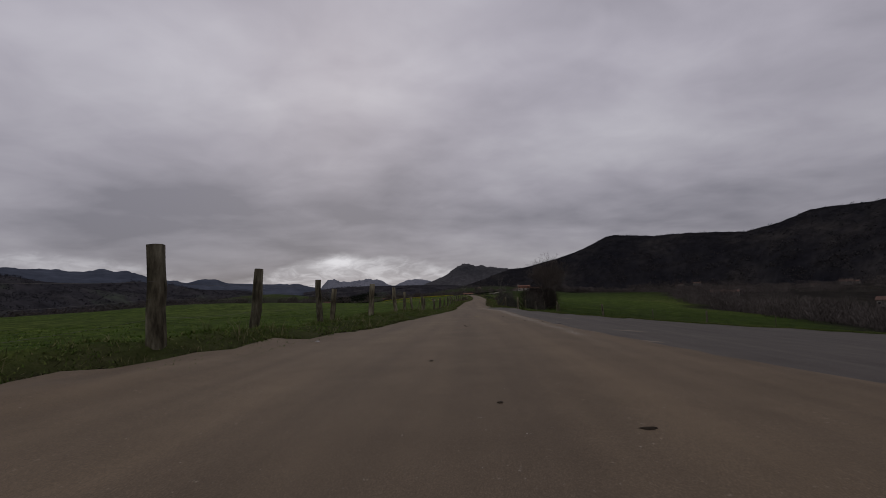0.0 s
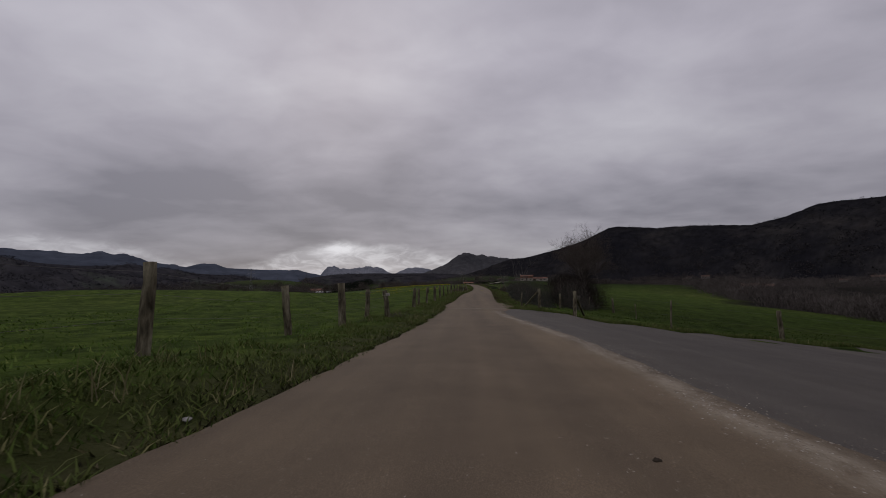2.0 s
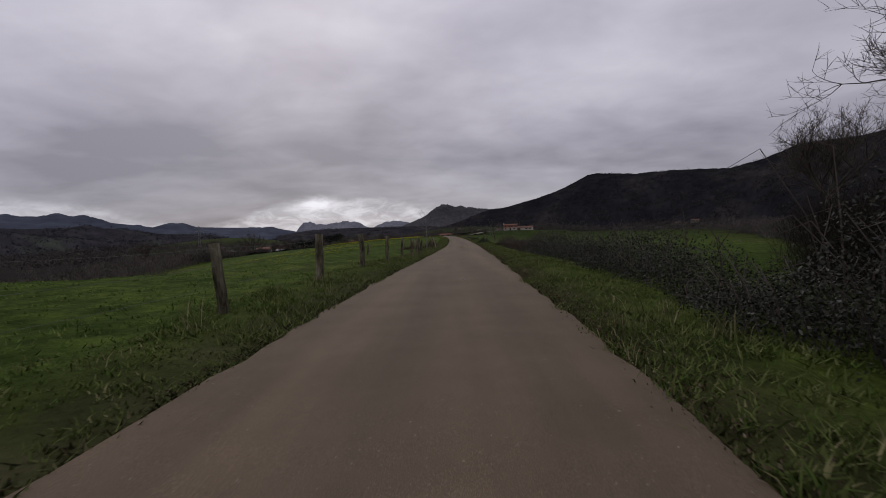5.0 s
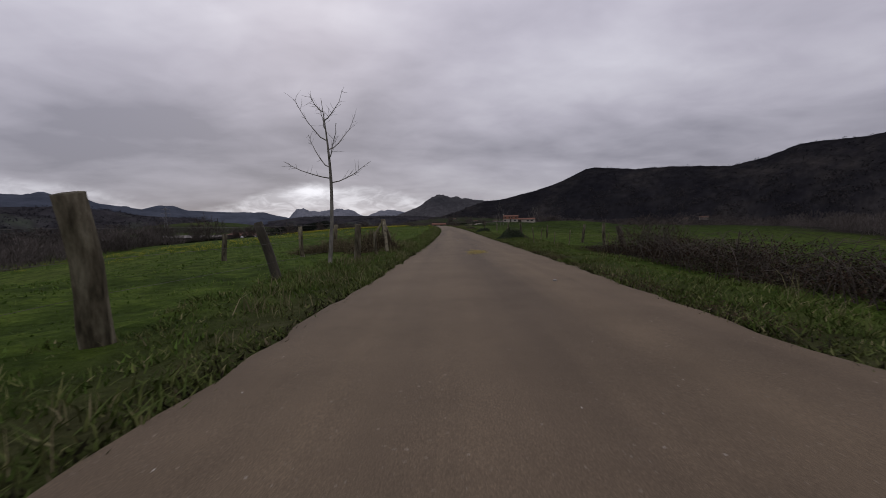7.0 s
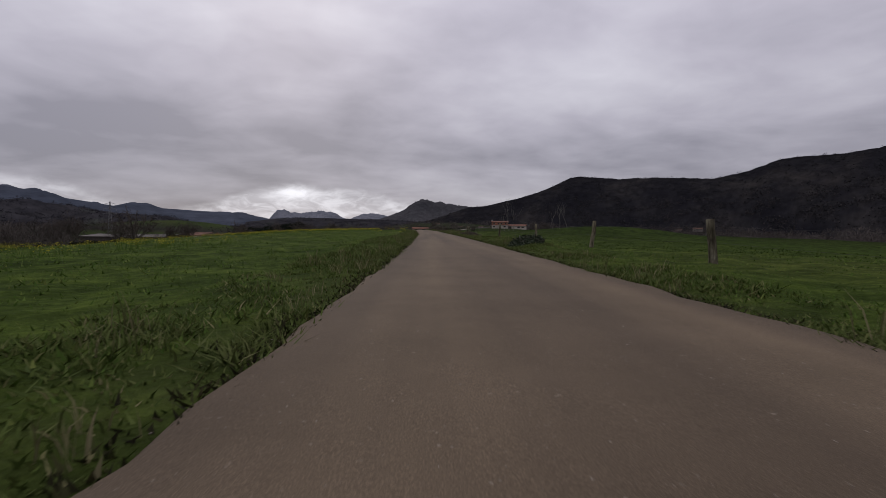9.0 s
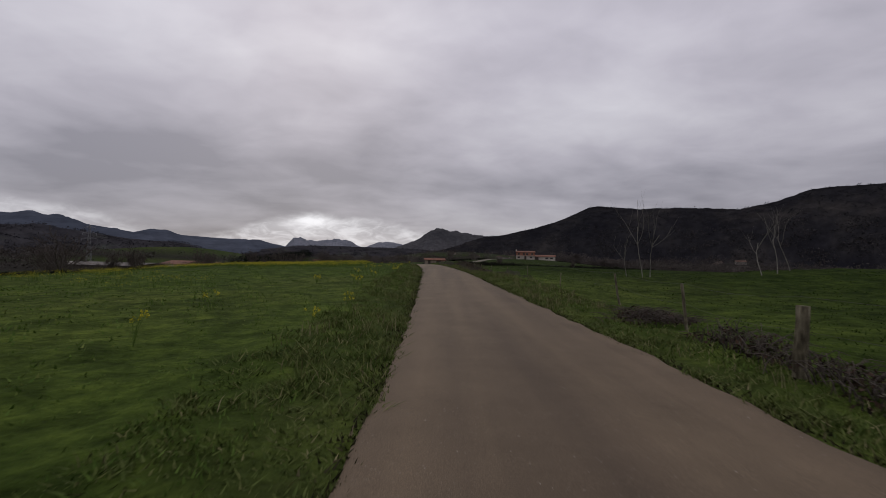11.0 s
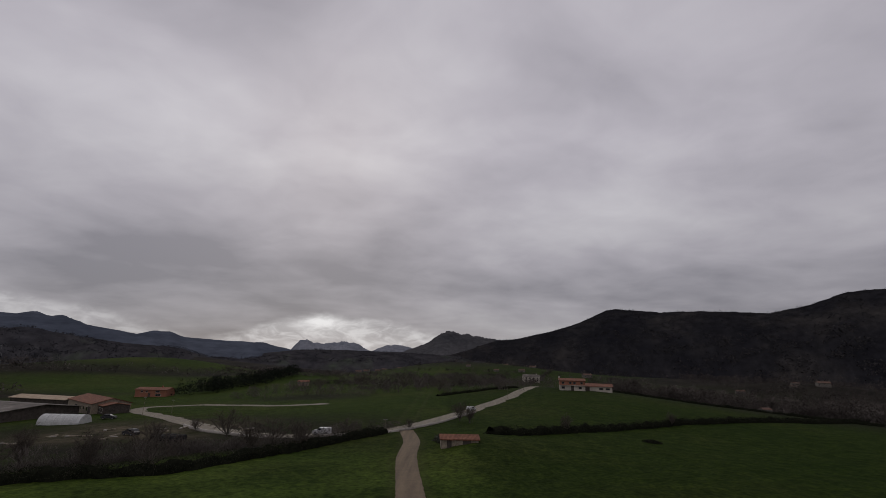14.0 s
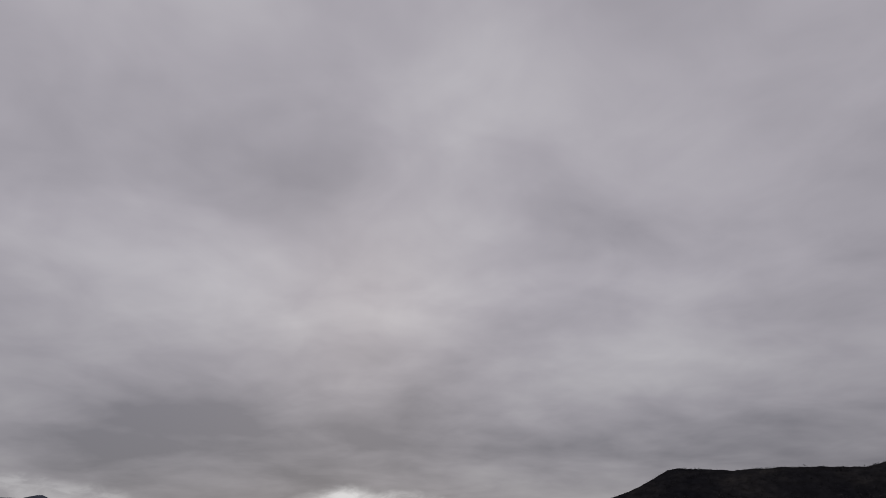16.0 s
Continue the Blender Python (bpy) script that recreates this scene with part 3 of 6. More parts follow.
# ---- mountains ----
# dark woods whose deepest tones are blued a little as painted haze
M_FOREST = mottled("dark wooded slope", [(0.3, (0.012, 0.012, 0.0148)), (0.5, (0.0185, 0.018, 0.020)), (0.62, (0.029, 0.027, 0.027)), (0.75, (0.043, 0.039, 0.036))], 0.008, 0.98, 0.05, deepness=0.6, shine=0.0, stretch=(0.8, 1, 1), coords="lay")
# brown woods lifted and blued: the haze is painted into the base colour
M_HAZEHILL = mottled("hazed winter woods", [(0.3, (0.028, 0.028, 0.033)), (0.55, (0.044, 0.042, 0.045)), (0.66, (0.047, 0.053, 0.043)), (0.8, (0.053, 0.065, 0.043))], 0.010, 0.98, 0.05, deepness=0.65, shine=0.0, stretch=(0.5, 1.2, 1), coords="lay")
# far range, limestone and crag: blue-grey base colours include the haze of distance
M_BLUEHAZE = mottled("blue-hazed wooded range", [(0.3, (0.05, 0.059, 0.079)), (0.7, (0.084, 0.094, 0.118))], 0.004, 1.0, 0.03, shine=0.0, stretch=(0.5, 1, 1), coords="lay")
M_LIMEHAZE = mottled("haze-pale limestone", [(0.3, (0.13, 0.14, 0.165)), (0.7, (0.20, 0.205, 0.23))], 0.003, 1.0, 0.03, shine=0.0)
M_CRAG = mottled("hazed grey crag with scrub", [(0.3, (0.042, 0.043, 0.047)), (0.7, (0.088, 0.085, 0.088))], 0.004, 1.0, 0.03, shine=0.0)


SLOPES = {}


def mountain(name, crest, foot, mat, label, seed, cols=160, rows=26, bite=0.16, spread=1.0, hub=(0, 200), broken=1.0, calm=1.0):
    """A ridge: crest as (bearing in degrees, distance, height); its foot lies at the distance share and the height given."""
    c = np.array(crest, float)
    b = np.linspace(c[0, 0], c[-1, 0], cols)
    dist, top = np.interp(b, c[:, 0], c[:, 1]), np.interp(b, c[:, 0], c[:, 2])
    share, low = foot
    u = np.concatenate([np.linspace(0, 1, rows), [1.06, 1.18]])
    v, lay = np.zeros((cols, len(u), 3)), np.zeros((cols, len(u), 3))
    for i in range(cols):
        sb, cb = math.sin(radians(b[i])), math.cos(radians(b[i]))
        for k, w in enumerate(u):
            r = dist[i] * (share + (1 - share) * w * spread)
            rise = min(w, 1.0) ** 0.9 if w <= 1 else 1 - (w - 1) * 2.2
            x, y = hub[0] + sb * r, hub[1] + cb * r
            p = Vector((radians(b[i]) * 9, r / dist[i] * 4, 0)) + Vector((seed, seed * 2.3, 0))
            n = noise.fractal(p, 0.9, 2.1, 6)
            edge = min(w, 1.0) * (1 - abs(min(w, 1.0)) ** 6 * 0.94)
            v[i, k] = (x, y, low + (top[i] - low) * (rise + bite * n * edge * 1.6) + (top[i] - low) * broken * max(calm, min(1.0, max(0.0, (w - 0.86) / 0.12))) * (0.012 * noise.noise(p * 9) + 0.008 * noise.noise(p * 31)))
            # distance along the slope, height, depth
            lay[i, k] = (radians(b[i]) * 2200, v[i, k, 2] * 1.2, r * 0.03)
    SLOPES[name] = v
    me = mesh_of(name, v.reshape(-1, 3), sheet(cols, len(u)), mat, True)
    me.attributes.new("lay", "FLOAT_VECTOR", "POINT").data.foreach_set("vector", lay.astype(np.float32).ravel())
    return tagged(put(name, me), label, "mountain", kind="structure")


mountain("mountain_right", [(-12, 3300, -12), (-7, 3250, 36), (-3, 3200, 80), (0, 3150, 106), (2.4, 3100, 136), (4.2, 3050, 163), (5.5, 3000, 183), (7.5, 2900, 186), (12, 2700, 222), (15, 2550, 252), (18.3, 2450, 308), (19.5, 2440, 312), (24, 2250, 270), (28, 2150, 258), (34, 2000, 226), (37, 1950, 240), (40, 1900, 270), (42, 1880, 270), (45, 1850, 264), (55, 1750, 288), (75, 1700, 320), (110, 1700, 300)], (0.52, -14), M_FOREST, "dark wooded mountain with a flat-topped shoulder", 1.0, 420, 28, 0.04, broken=0.8, calm=0.15)
mountain("mountain_left_far", [(-110, 3600, 330), (-70, 3500, 300), (-47, 3400, 240), (-43, 3400, 230), (-41, 3400, 208), (-38.7, 3400, 198), (-36, 3400, 176), (-34.5, 3400, 160), (-33.2, 3400, 182), (-31.5, 3400, 184), (-30.3, 3400, 154), (-27, 3500, 150), (-23, 3600, 144), (-20, 3700, 120), (-16, 3800, 60)], (0.5, -10), M_BLUEHAZE, "long blue-grey range with a rounded summit", 4.0, 260, 20, 0.26)
mountain("table_mountain", [(-20, 4500, 60), (-18.9, 4500, 150), (-18.2, 4500, 213), (-17.4, 4500, 216), (-16.2, 4500, 196), (-15.4, 4500, 186), (-14.8, 4500, 200), (-13.2, 4500, 214), (-12.0, 4500, 212), (-11.3, 4500, 198), (-10.5, 4500, 158), (-9, 4500, 110)], (0.86, 0), M_LIMEHAZE, "flat-topped limestone mountain far off", 9.0, 160, 14, 0.1, broken=4.5)
mountain("cloudy_peak", [(-10.4, 4700, 120), (-9.2, 4700, 165), (-7.9, 4700, 205), (-7, 4700, 212), (-6, 4700, 206), (-4.8, 4700, 180), (-3, 4700, 120)], (0.88, 0), M_LIMEHAZE, "pale far peak", 13.0, 90, 12, 0.1, broken=3.5)
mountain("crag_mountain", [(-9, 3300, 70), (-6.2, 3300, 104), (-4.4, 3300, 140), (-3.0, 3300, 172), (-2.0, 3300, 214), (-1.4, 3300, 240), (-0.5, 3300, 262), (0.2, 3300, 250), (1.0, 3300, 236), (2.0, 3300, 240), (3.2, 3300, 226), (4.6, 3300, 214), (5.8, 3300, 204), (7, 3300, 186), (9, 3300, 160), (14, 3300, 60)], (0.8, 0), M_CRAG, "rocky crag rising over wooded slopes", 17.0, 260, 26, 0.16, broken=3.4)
mountain("wooded_hill_left", [(-100, 1500, 120), (-60, 1450, 96), (-47, 1450, 72), (-41.5, 1450, 74), (-38.5, 1480, 64), (-35, 1500, 54), (-31, 1550, 48), (-27.4, 1600, 24), (-24, 1650, 10), (-20, 1700, -2)], (0.42, -9), M_HAZEHILL, "low hill of winter woods greyed with painted haze", 21.0, 260, 20, 0.24)
mountain("valley_ridge", [(-30, 2500, 30), (-24, 2500, 44), (-18.4, 2500, 76), (-13, 2500, 84), (-6.2, 2500, 80), (-1, 2500, 70), (5, 2500, 60), (9, 2500, 50)], (0.45, -8), M_HAZEHILL, "long low ridge across the valley", 25.0, 120, 20, 0.2)


# ---- fences ----
def post_mesh(name, mat, r, h, seed, square=False):
    g = np.random.default_rng(seed)
    t = Tubes()
    zs = np.linspace(-0.35, h, 7)
    bend = np.cumsum(g.normal(0, 0.012, (7, 2)), axis=0)
    pts = np.concatenate([bend, zs[:, None]], 1)
    t.add(pts, r * (1.08 - 0.16 * np.linspace(0, 1, 7)) * g.uniform(0.93, 1.07, 7), 4 if square else 7)
    return t.mesh(name, mat, False)


POSTS = [post_mesh("post", M_POST, 0.095, 1.18, 3), post_mesh("post", M_POST, 0.085, 1.14, 5), post_mesh("post", M_POST, 0.085, 1.12, 8, True), post_mesh("post", M_POST, 0.105, 1.2, 11)]
THIN = post_mesh("post", M_POST, 0.035, 1.05, 13)
THICK = post_mesh("post", M_POST, 0.118, 1.2, 17)
DARK = post_mesh("post", M_POSTDARK, 0.085, 1.05, 19)
IVIED = post_mesh("post", M_POSTDARK, 0.1, 1.05, 23)


def stand(me, x, y, parent, lean=(0, 0), turn=0.0, size=1.0, label="", name="post"):
    ob = put(name, me, parent, label)
    ob.matrix_basis = pose(x, y, float(ground(x, y)), lean[0], lean[1], turn) @ Matrix.Diagonal((size, size, size, 1))
    return ob


def strand(parent, places, height, sag=0.04, r=0.0022):
    t = Tubes()
    pts = []
    for (xa, ya), (xb, yb) in zip(places[:-1], places[1:]):
        for u in (0, 0.25, 0.5, 0.75):
            x, y = xa + (xb - xa) * u, ya + (yb - ya) * u
            za, zb = float(ground(xa, ya)), float(ground(xb, yb))
            pts.append((x, y, za + (zb - za) * u + height - sag * 4 * u * (1 - u)))
    t.add(pts, np.full(len(pts), r), 3, False)
    put("wire", t.mesh("wire", M_WIRE), parent)


fence_left = thing("fence", "old wire fence on weathered split posts along the verge", "fence")
FENCE = [(-4.3, -4.2, 1.1), (-4.3, -0.9, 1.1), (-4.3, 2.3, 1.1), (-4.9, 6.7, 1.34), (-4.75, 9.6, 1.17), (-4.15, 12.2, 1.02), (-4.75, 15.3, 1.04), (-3.85, 17.2, 1.0), (-3.8, 22.7, 1.02), (-4.0, 27.3, 1.0), (-4.15, 32.1, 1.0), (-3.6, 34.7, 1.0), (-3.95, 39.4, 0.95), (-3.3, 51.6, 0.95), (-3.05, 54.7, 1.0), (-2.8, 58.8, 1.02), (-2.75, 64.0, 1.0), (-2.6, 68.4, 0.98), (-2.4, 72.6, 0.97), (-2.15, 77.0, 0.97), (-1.9, 81.5, 0.97), (-1.7, 86.0, 0.97), (-1.4, 90.0, 0.97), (-1.2, 93.7, 0.9), (-1.25, 97.8, 0.97), (-1.45, 103.8, 1.1), (-0.8, 112.1, 0.8)]
line_left = []
for k, (x, y, size) in enumerate(FENCE):
    line_left.append((x, y))
    wide = y in (103.8, 112.1)
    lean = (2, -9) if y == 103.8 else (2.5 * math.sin(k * 1.7), 2.6 * math.sin(k * 2.9))
    stand(THICK if wide else POSTS[k % 4], x, y, fence_left, lean, k * 47.0, size)
for x, y, lean in ((-3.0, 38.5, (2, -3)), (-3.2, 47.9, (-2, 3))):
    line_left.append((x, y))
    stand(THICK if y < 40 else POSTS[3], x, y, fence_left, lean, 30, 0.84 if y < 40 else 0.95, "thick straining post" if y < 40 else "")
stand(THIN, -5.1, 43.9, fence_left, (4, 12), 0)
stand(THIN, -2.9, 53.0, fence_left, (-3, -6), 0)
stand(DARK, -1.25, 101.4, fence_left, (6, 14), 0, 0.95, "leaning dark mossy post")
stand(DARK, -1.45, 108.0, fence_left, (-8, -15), 40, 1.0, "leaning dark mossy post")
line_left.sort(key=lambda q: q[1])
for h in (0.45, 0.75, 1.02):
    strand(fence_left, line_left, h)
wrap = Tubes()
for k in range(3):
    a = np.linspace(0, 2 * np.pi, 14)
    wrap.add(np.stack([-3.05 + 0.125 * np.cos(a), 38.47 + 0.125 * np.sin(a), float(ground(-3.0, 38.5)) + 0.82 + 0.035 * k + 0.01 * np.sin(a * 2)], -1), np.full(14, 0.012), 4, False)
put("wire_wrap", wrap.mesh("wire_wrap", M_CONCRETE), fence_left, "pale cord wound round the post")
wound_x, wound_y = [q for q in line_left if q[1] == 39.4][0]
wound = Tubes()
for k, h in enumerate((0.74, 0.86, 0.95, 0.98)):
    a = np.linspace(0, 2 * np.pi, 12)
    wound.add(np.stack([wound_x + 0.1 * np.cos(a), wound_y + 0.1 * np.sin(a), float(ground(wound_x, wound_y)) + h + 0.03 * np.sin(a + k)], -1), np.full(12, 0.007), 4, False)
put("wire_wrap", wound.mesh("wire_wrap", M_WIRE), fence_left, "slack wire wound round the post")

fence_corner = thing("braced_fence_corner", "braced corner of grey poles overgrown with dry brush", "fence")
cx, cy = -0.62, 116.3
cz = float(ground(cx, cy))
corner = Tubes()
corner.add([(cx, cy, cz - 0.3), (cx + 0.03, cy, cz + 0.6), (cx - 0.02, cy, cz + 1.07)], [0.095, 0.09, 0.085], 7)
put("post", corner.mesh("post", M_POST, False), fence_corner)
for dx, dy, r in ((-0.6, -0.5, 0.045), (0.3, -1.5, 0.062), (0.34, 0.3, 0.05), (-0.75, 0.5, 0.045), (0.1, 1.0, 0.045)):
    t = Tubes()
    gx_, gy_ = cx + dx, cy + dy
    t.add([(gx_, gy_, float(ground(gx_, gy_)) - 0.05), (cx + dx * 0.5, cy + dy * 0.5, cz + 0.5), (cx + dx * 0.06, cy + dy * 0.06, cz + 0.97)], [r, r, r * 0.85], 7)
    put("brace", t.mesh("brace", M_POSTPALE, False), fence_corner, "split pole leaning on the post")
stand(POSTS[2], -0.55, 114.1, fence_corner, (3, -4), 20, 0.62, "short pole standing in the brush")
# a second line runs off from the corner across the field
fence_cross = thing("fence", "thin wire fence crossing the pasture on grey posts", "fence")
line_cross = [(cx - 0.1, cy), (-3.3, 120.0), (-3.95, 117.7), (-8.9, 121.4)]
for k, (x, y) in enumerate(line_cross[1:]):
    stand(POSTS[(k + 1) % 4], x, y, fence_cross, (4 * math.sin(k * 2.2), 4 * math.cos(k * 3.0)), k * 31, 1.08)
for h in (0.6, 1.12):
    strand(fence_cross, line_cross, h)

fence_right = thing("fence", "loose row of leaning grey posts along a grassy verge", "fence")
line_right = [(9.3, 121.9), (9.7, 126.6), (9.6, 135.5), (9.2, 144.2), (9.0, 152.0), (8.8, 161.0), (8.0, 170.0), (5.95, 177.0), (6.55, 180.6), (7.0, 185.0), (7.1, 192.0), (7.0, 199.0), (6.86, 206.7), (5.83, 208.8), (5.13, 210.9), (4.8, 214.8), (3.83, 222.8), (2.8, 231.0), (1.9, 241.0), (0.8, 252.0), (-0.6, 263.0), (-2.4, 275.0)]
for k, (x, y) in enumerate(line_right):
    if y < 178:
        stand(POSTS[k % 4], x, y, fence_right, (6 * math.sin(k * 1.3), 6 * math.sin(k * 2.3)), k * 53, 0.7 if y > 175 else 0.95)
    else:
        stand(THIN, x, y, fence_right, (6 * math.sin(k * 1.3), 6 * math.sin(k * 2.3)), k * 53, 0.62 if y > 186 else 0.9)
for x, y, size, lean in ((5.5, 120.0, 0.66, -6), (6.1, 118.8, 0.5, 5), (6.6, 118.4, 0.6, 4), (8.2, 118.6, 0.58, 10), (7.2, 126.5, 0.7, 5), (6.9, 132.0, 0.7, -4)):
    stand(THIN, x, y, fence_right, (5 * math.sin(x * 9), lean), 0, size)
stand(IVIED, 7.75, 115.6, fence_right, (4, -16), 0, 0.92, "leaning dark post under ivy")
for h in (0.55, 0.95):
    strand(fence_right, line_right, h, 0.08, 0.002)

gate_end = thing("braced_gateposts", "grey gate posts joined by a slanting brace pole", "gate post")
ga, gb = (3.04, 48.3), (3.55, 45.3)
za, zb = float(ground(*ga)), float(ground(*gb))
stand(POSTS[2], *ga, gate_end, (0, 2), 15, 0.68)
stand(POSTS[1], *gb, gate_end, (2, -2), 50, 0.9)
t = Tubes()
t.add([(ga[0] + 0.12, ga[1] - 0.1, za - 0.04), ((ga[0] + gb[0]) / 2 + 0.06, (ga[1] + gb[1]) / 2, (za + zb) / 2 + 0.45), (gb[0] + 0.02, gb[1] - 0.05, zb + 0.98)], [0.05, 0.05, 0.045], 8)
put("brace", t.mesh("brace", M_POSTPALE, False), gate_end, "round pale brace pole")
gate_far = thing("braced_gateposts", "thick grey gate post with a short slanting strut", "gate post")
gx, gyy = 4.25, 40.6
gz = float(ground(gx, gyy))
stand(POSTS[1], gx, gyy, gate_far, (1, 1), 20, 0.9)
t = Tubes()
t.add([(gx + 0.05, gyy - 0.04, gz + 0.78), (gx + 0.5, gyy + 0.55, gz - 0.02)], [0.045, 0.045], 7)
put("brace", t.mesh("brace", M_POSTPALE, False), gate_far, "pale slanting strut")
fence_paddock = thing("fence", "thin wire fence round the sloping paddock", "fence")
line_pad = [(7.0, 57.5), (9.4, 58.5), (11.0, 57.5)]
line_pad2 = [(gx, gyy), (7.35, 39.0), (11.2, 39.0), (15.5, 39.4), (20, 39.8), (26, 40.5)]
for k, (x, y) in enumerate(line_pad + line_pad2[1:]):
    stand((POSTS[1], THIN)[k % 2], x, y, fence_paddock, (3 * math.sin(k * 2.7), 4 * math.sin(k * 1.9)), k * 40, 0.98)
stand(THIN, 9.4, 48.4, fence_paddock, (2, -4), 0, 0.85)
for h in (0.5, 0.95):
    strand(fence_paddock, line_pad2, h)

# ---- bare trees ----
def limb(tubes, twigs, p, d, length, r, level, deepest, g, up, spread, kids, slim=0.45, fine=0.004):
    n = 5 if level < deepest else 4
    pts, q, v = [np.array(p, float)], np.array(p, float), np.array(d, float)
    for k in range(n - 1):
        v = v + g.normal(0, 0.16, 3) + np.array([0, 0, up])
        v /= np.linalg.norm(v)
        q = q + v * length / (n - 1)
        pts.append(q.copy())
    rad = np.linspace(r, r * (0.45 if level < deepest else 0.25), n)
    (tubes if level <= 1 else twigs).add(pts, rad, 7 if level == 0 else (5 if level == 1 else 3), level == 0)
    if level == deepest:
        return
    for k in range(kids[level]):
        u = g.uniform(0.35, 1.0) if level else g.uniform(0.6, 1.0)
        i = min(int(u * (n - 1)), n - 2)
        base = pts[i] + (pts[i + 1] - pts[i]) * (u * (n - 1) - i)
        a = g.uniform(0, 2 * np.pi)
        out = np.array([math.cos(a), math.sin(a), g.uniform(-0.1, 0.5)]) * spread + v * 0.75
        limb(tubes, twigs, base, out / np.linalg.norm(out), length * g.uniform(0.5, 0.8), max(r * slim, fine), level + 1, deepest, g, up, spread, kids, slim, fine)


def bare_tree(name, x, y, label, height, seed, trunk_r=0.14, kids=(9, 6, 5), spread=0.9, up=0.12, trunk=0.4, mat=None, deepest=3, lean=(0.05, 0.02), slim=0.45, fine=0.004):
    g = np.random.default_rng(seed)
    a, b = Tubes(), Tubes()
    limb(a, b, (0, 0, -0.2), np.array([lean[0], lean[1], 1.0]), height * trunk, trunk_r, 0, deepest, g, up, spread, kids, slim, fine)
    tree = thing(name, label, "tree", at=(x, y, float(ground(x, y))))
    put("trunk", a.mesh("trunk", mat or M_BARK), tree)
    put("crown", b.mesh("crown", M_TWIG if mat is None else mat, False), tree)
    return tree


def spread_tree(x, y, tall, crown, seed, label):
    """A short trunk whose limbs open at one height into a round, see-through head of fine twigs."""
    g = np.random.default_rng(seed)
    wood, twig = Tubes(), Tubes()
    fork = tall * 0.4
    wood.add([(0, 0, -0.2), (0.04, 0.02, fork * 0.5), (0.0, 0.05, fork)], [0.17, 0.14, 0.13], 8)

    def grow(p, d, ln, r, level):
        pts, q, v = [p.copy()], p.copy(), d.copy()
        m = 4 if level < 3 else 2
        for k in range(m):
            v = v + g.normal(0, 0.13, 3) + np.array([0, 0, 0.05])
            v /= np.linalg.norm(v)
            q = q + v * ln / m
            pts.append(q.copy())
        (wood if level == 0 else twig).add(pts, np.linspace(r, r * 0.4, m + 1), (6, 4, 3, 3, 3)[level], False)
        if level == 4:
            return
        for k in range((6, 5, 4, 4)[level]):
            i = g.integers(1, m + 1)
            side = g.normal(0, 1, 3)
            out = v * 0.9 + side / np.linalg.norm(side) * 0.85 + np.array([0, 0, 0.18])
            grow(pts[i], out / np.linalg.norm(out), ln * g.uniform(0.5, 0.72), max(r * 0.45, 0.0062), level + 1)

    for k in range(7):
        a = k * 2.4 + g.uniform(-0.3, 0.3)
        d = np.array([math.cos(a) * g.uniform(0.3, 1.3), math.sin(a) * g.uniform(0.3, 1.3), 0.9])
        grow(np.array([0.0, 0.05, fork * g.uniform(0.85, 1.0)]), d / np.linalg.norm(d), crown * g.uniform(0.85, 1.1), 0.06, 0)
    tree = thing("pollard_tree", label, "tree", at=(x, y, float(ground(x, y))))
    put("trunk", wood.mesh("trunk", M_BARK), tree)
    put("crown", twig.mesh("crown", M_TWIG, False), tree)


spread_tree(10.3, 63.8, 6.2, 1.95, 37, "bare old tree with a round head of fine twigs")
spread_tree(11.8, 69.0, 8.8, 2.4, 32, "bare old tree with a round head of fine twigs")
spread_tree(13.1, 75.0, 9.6, 2.5, 33, "bare old tree standing close to another in the brambles")
spread_tree(15.5, 83.0, 8.2, 1.8, 34, "smaller bare tree behind the brambles")


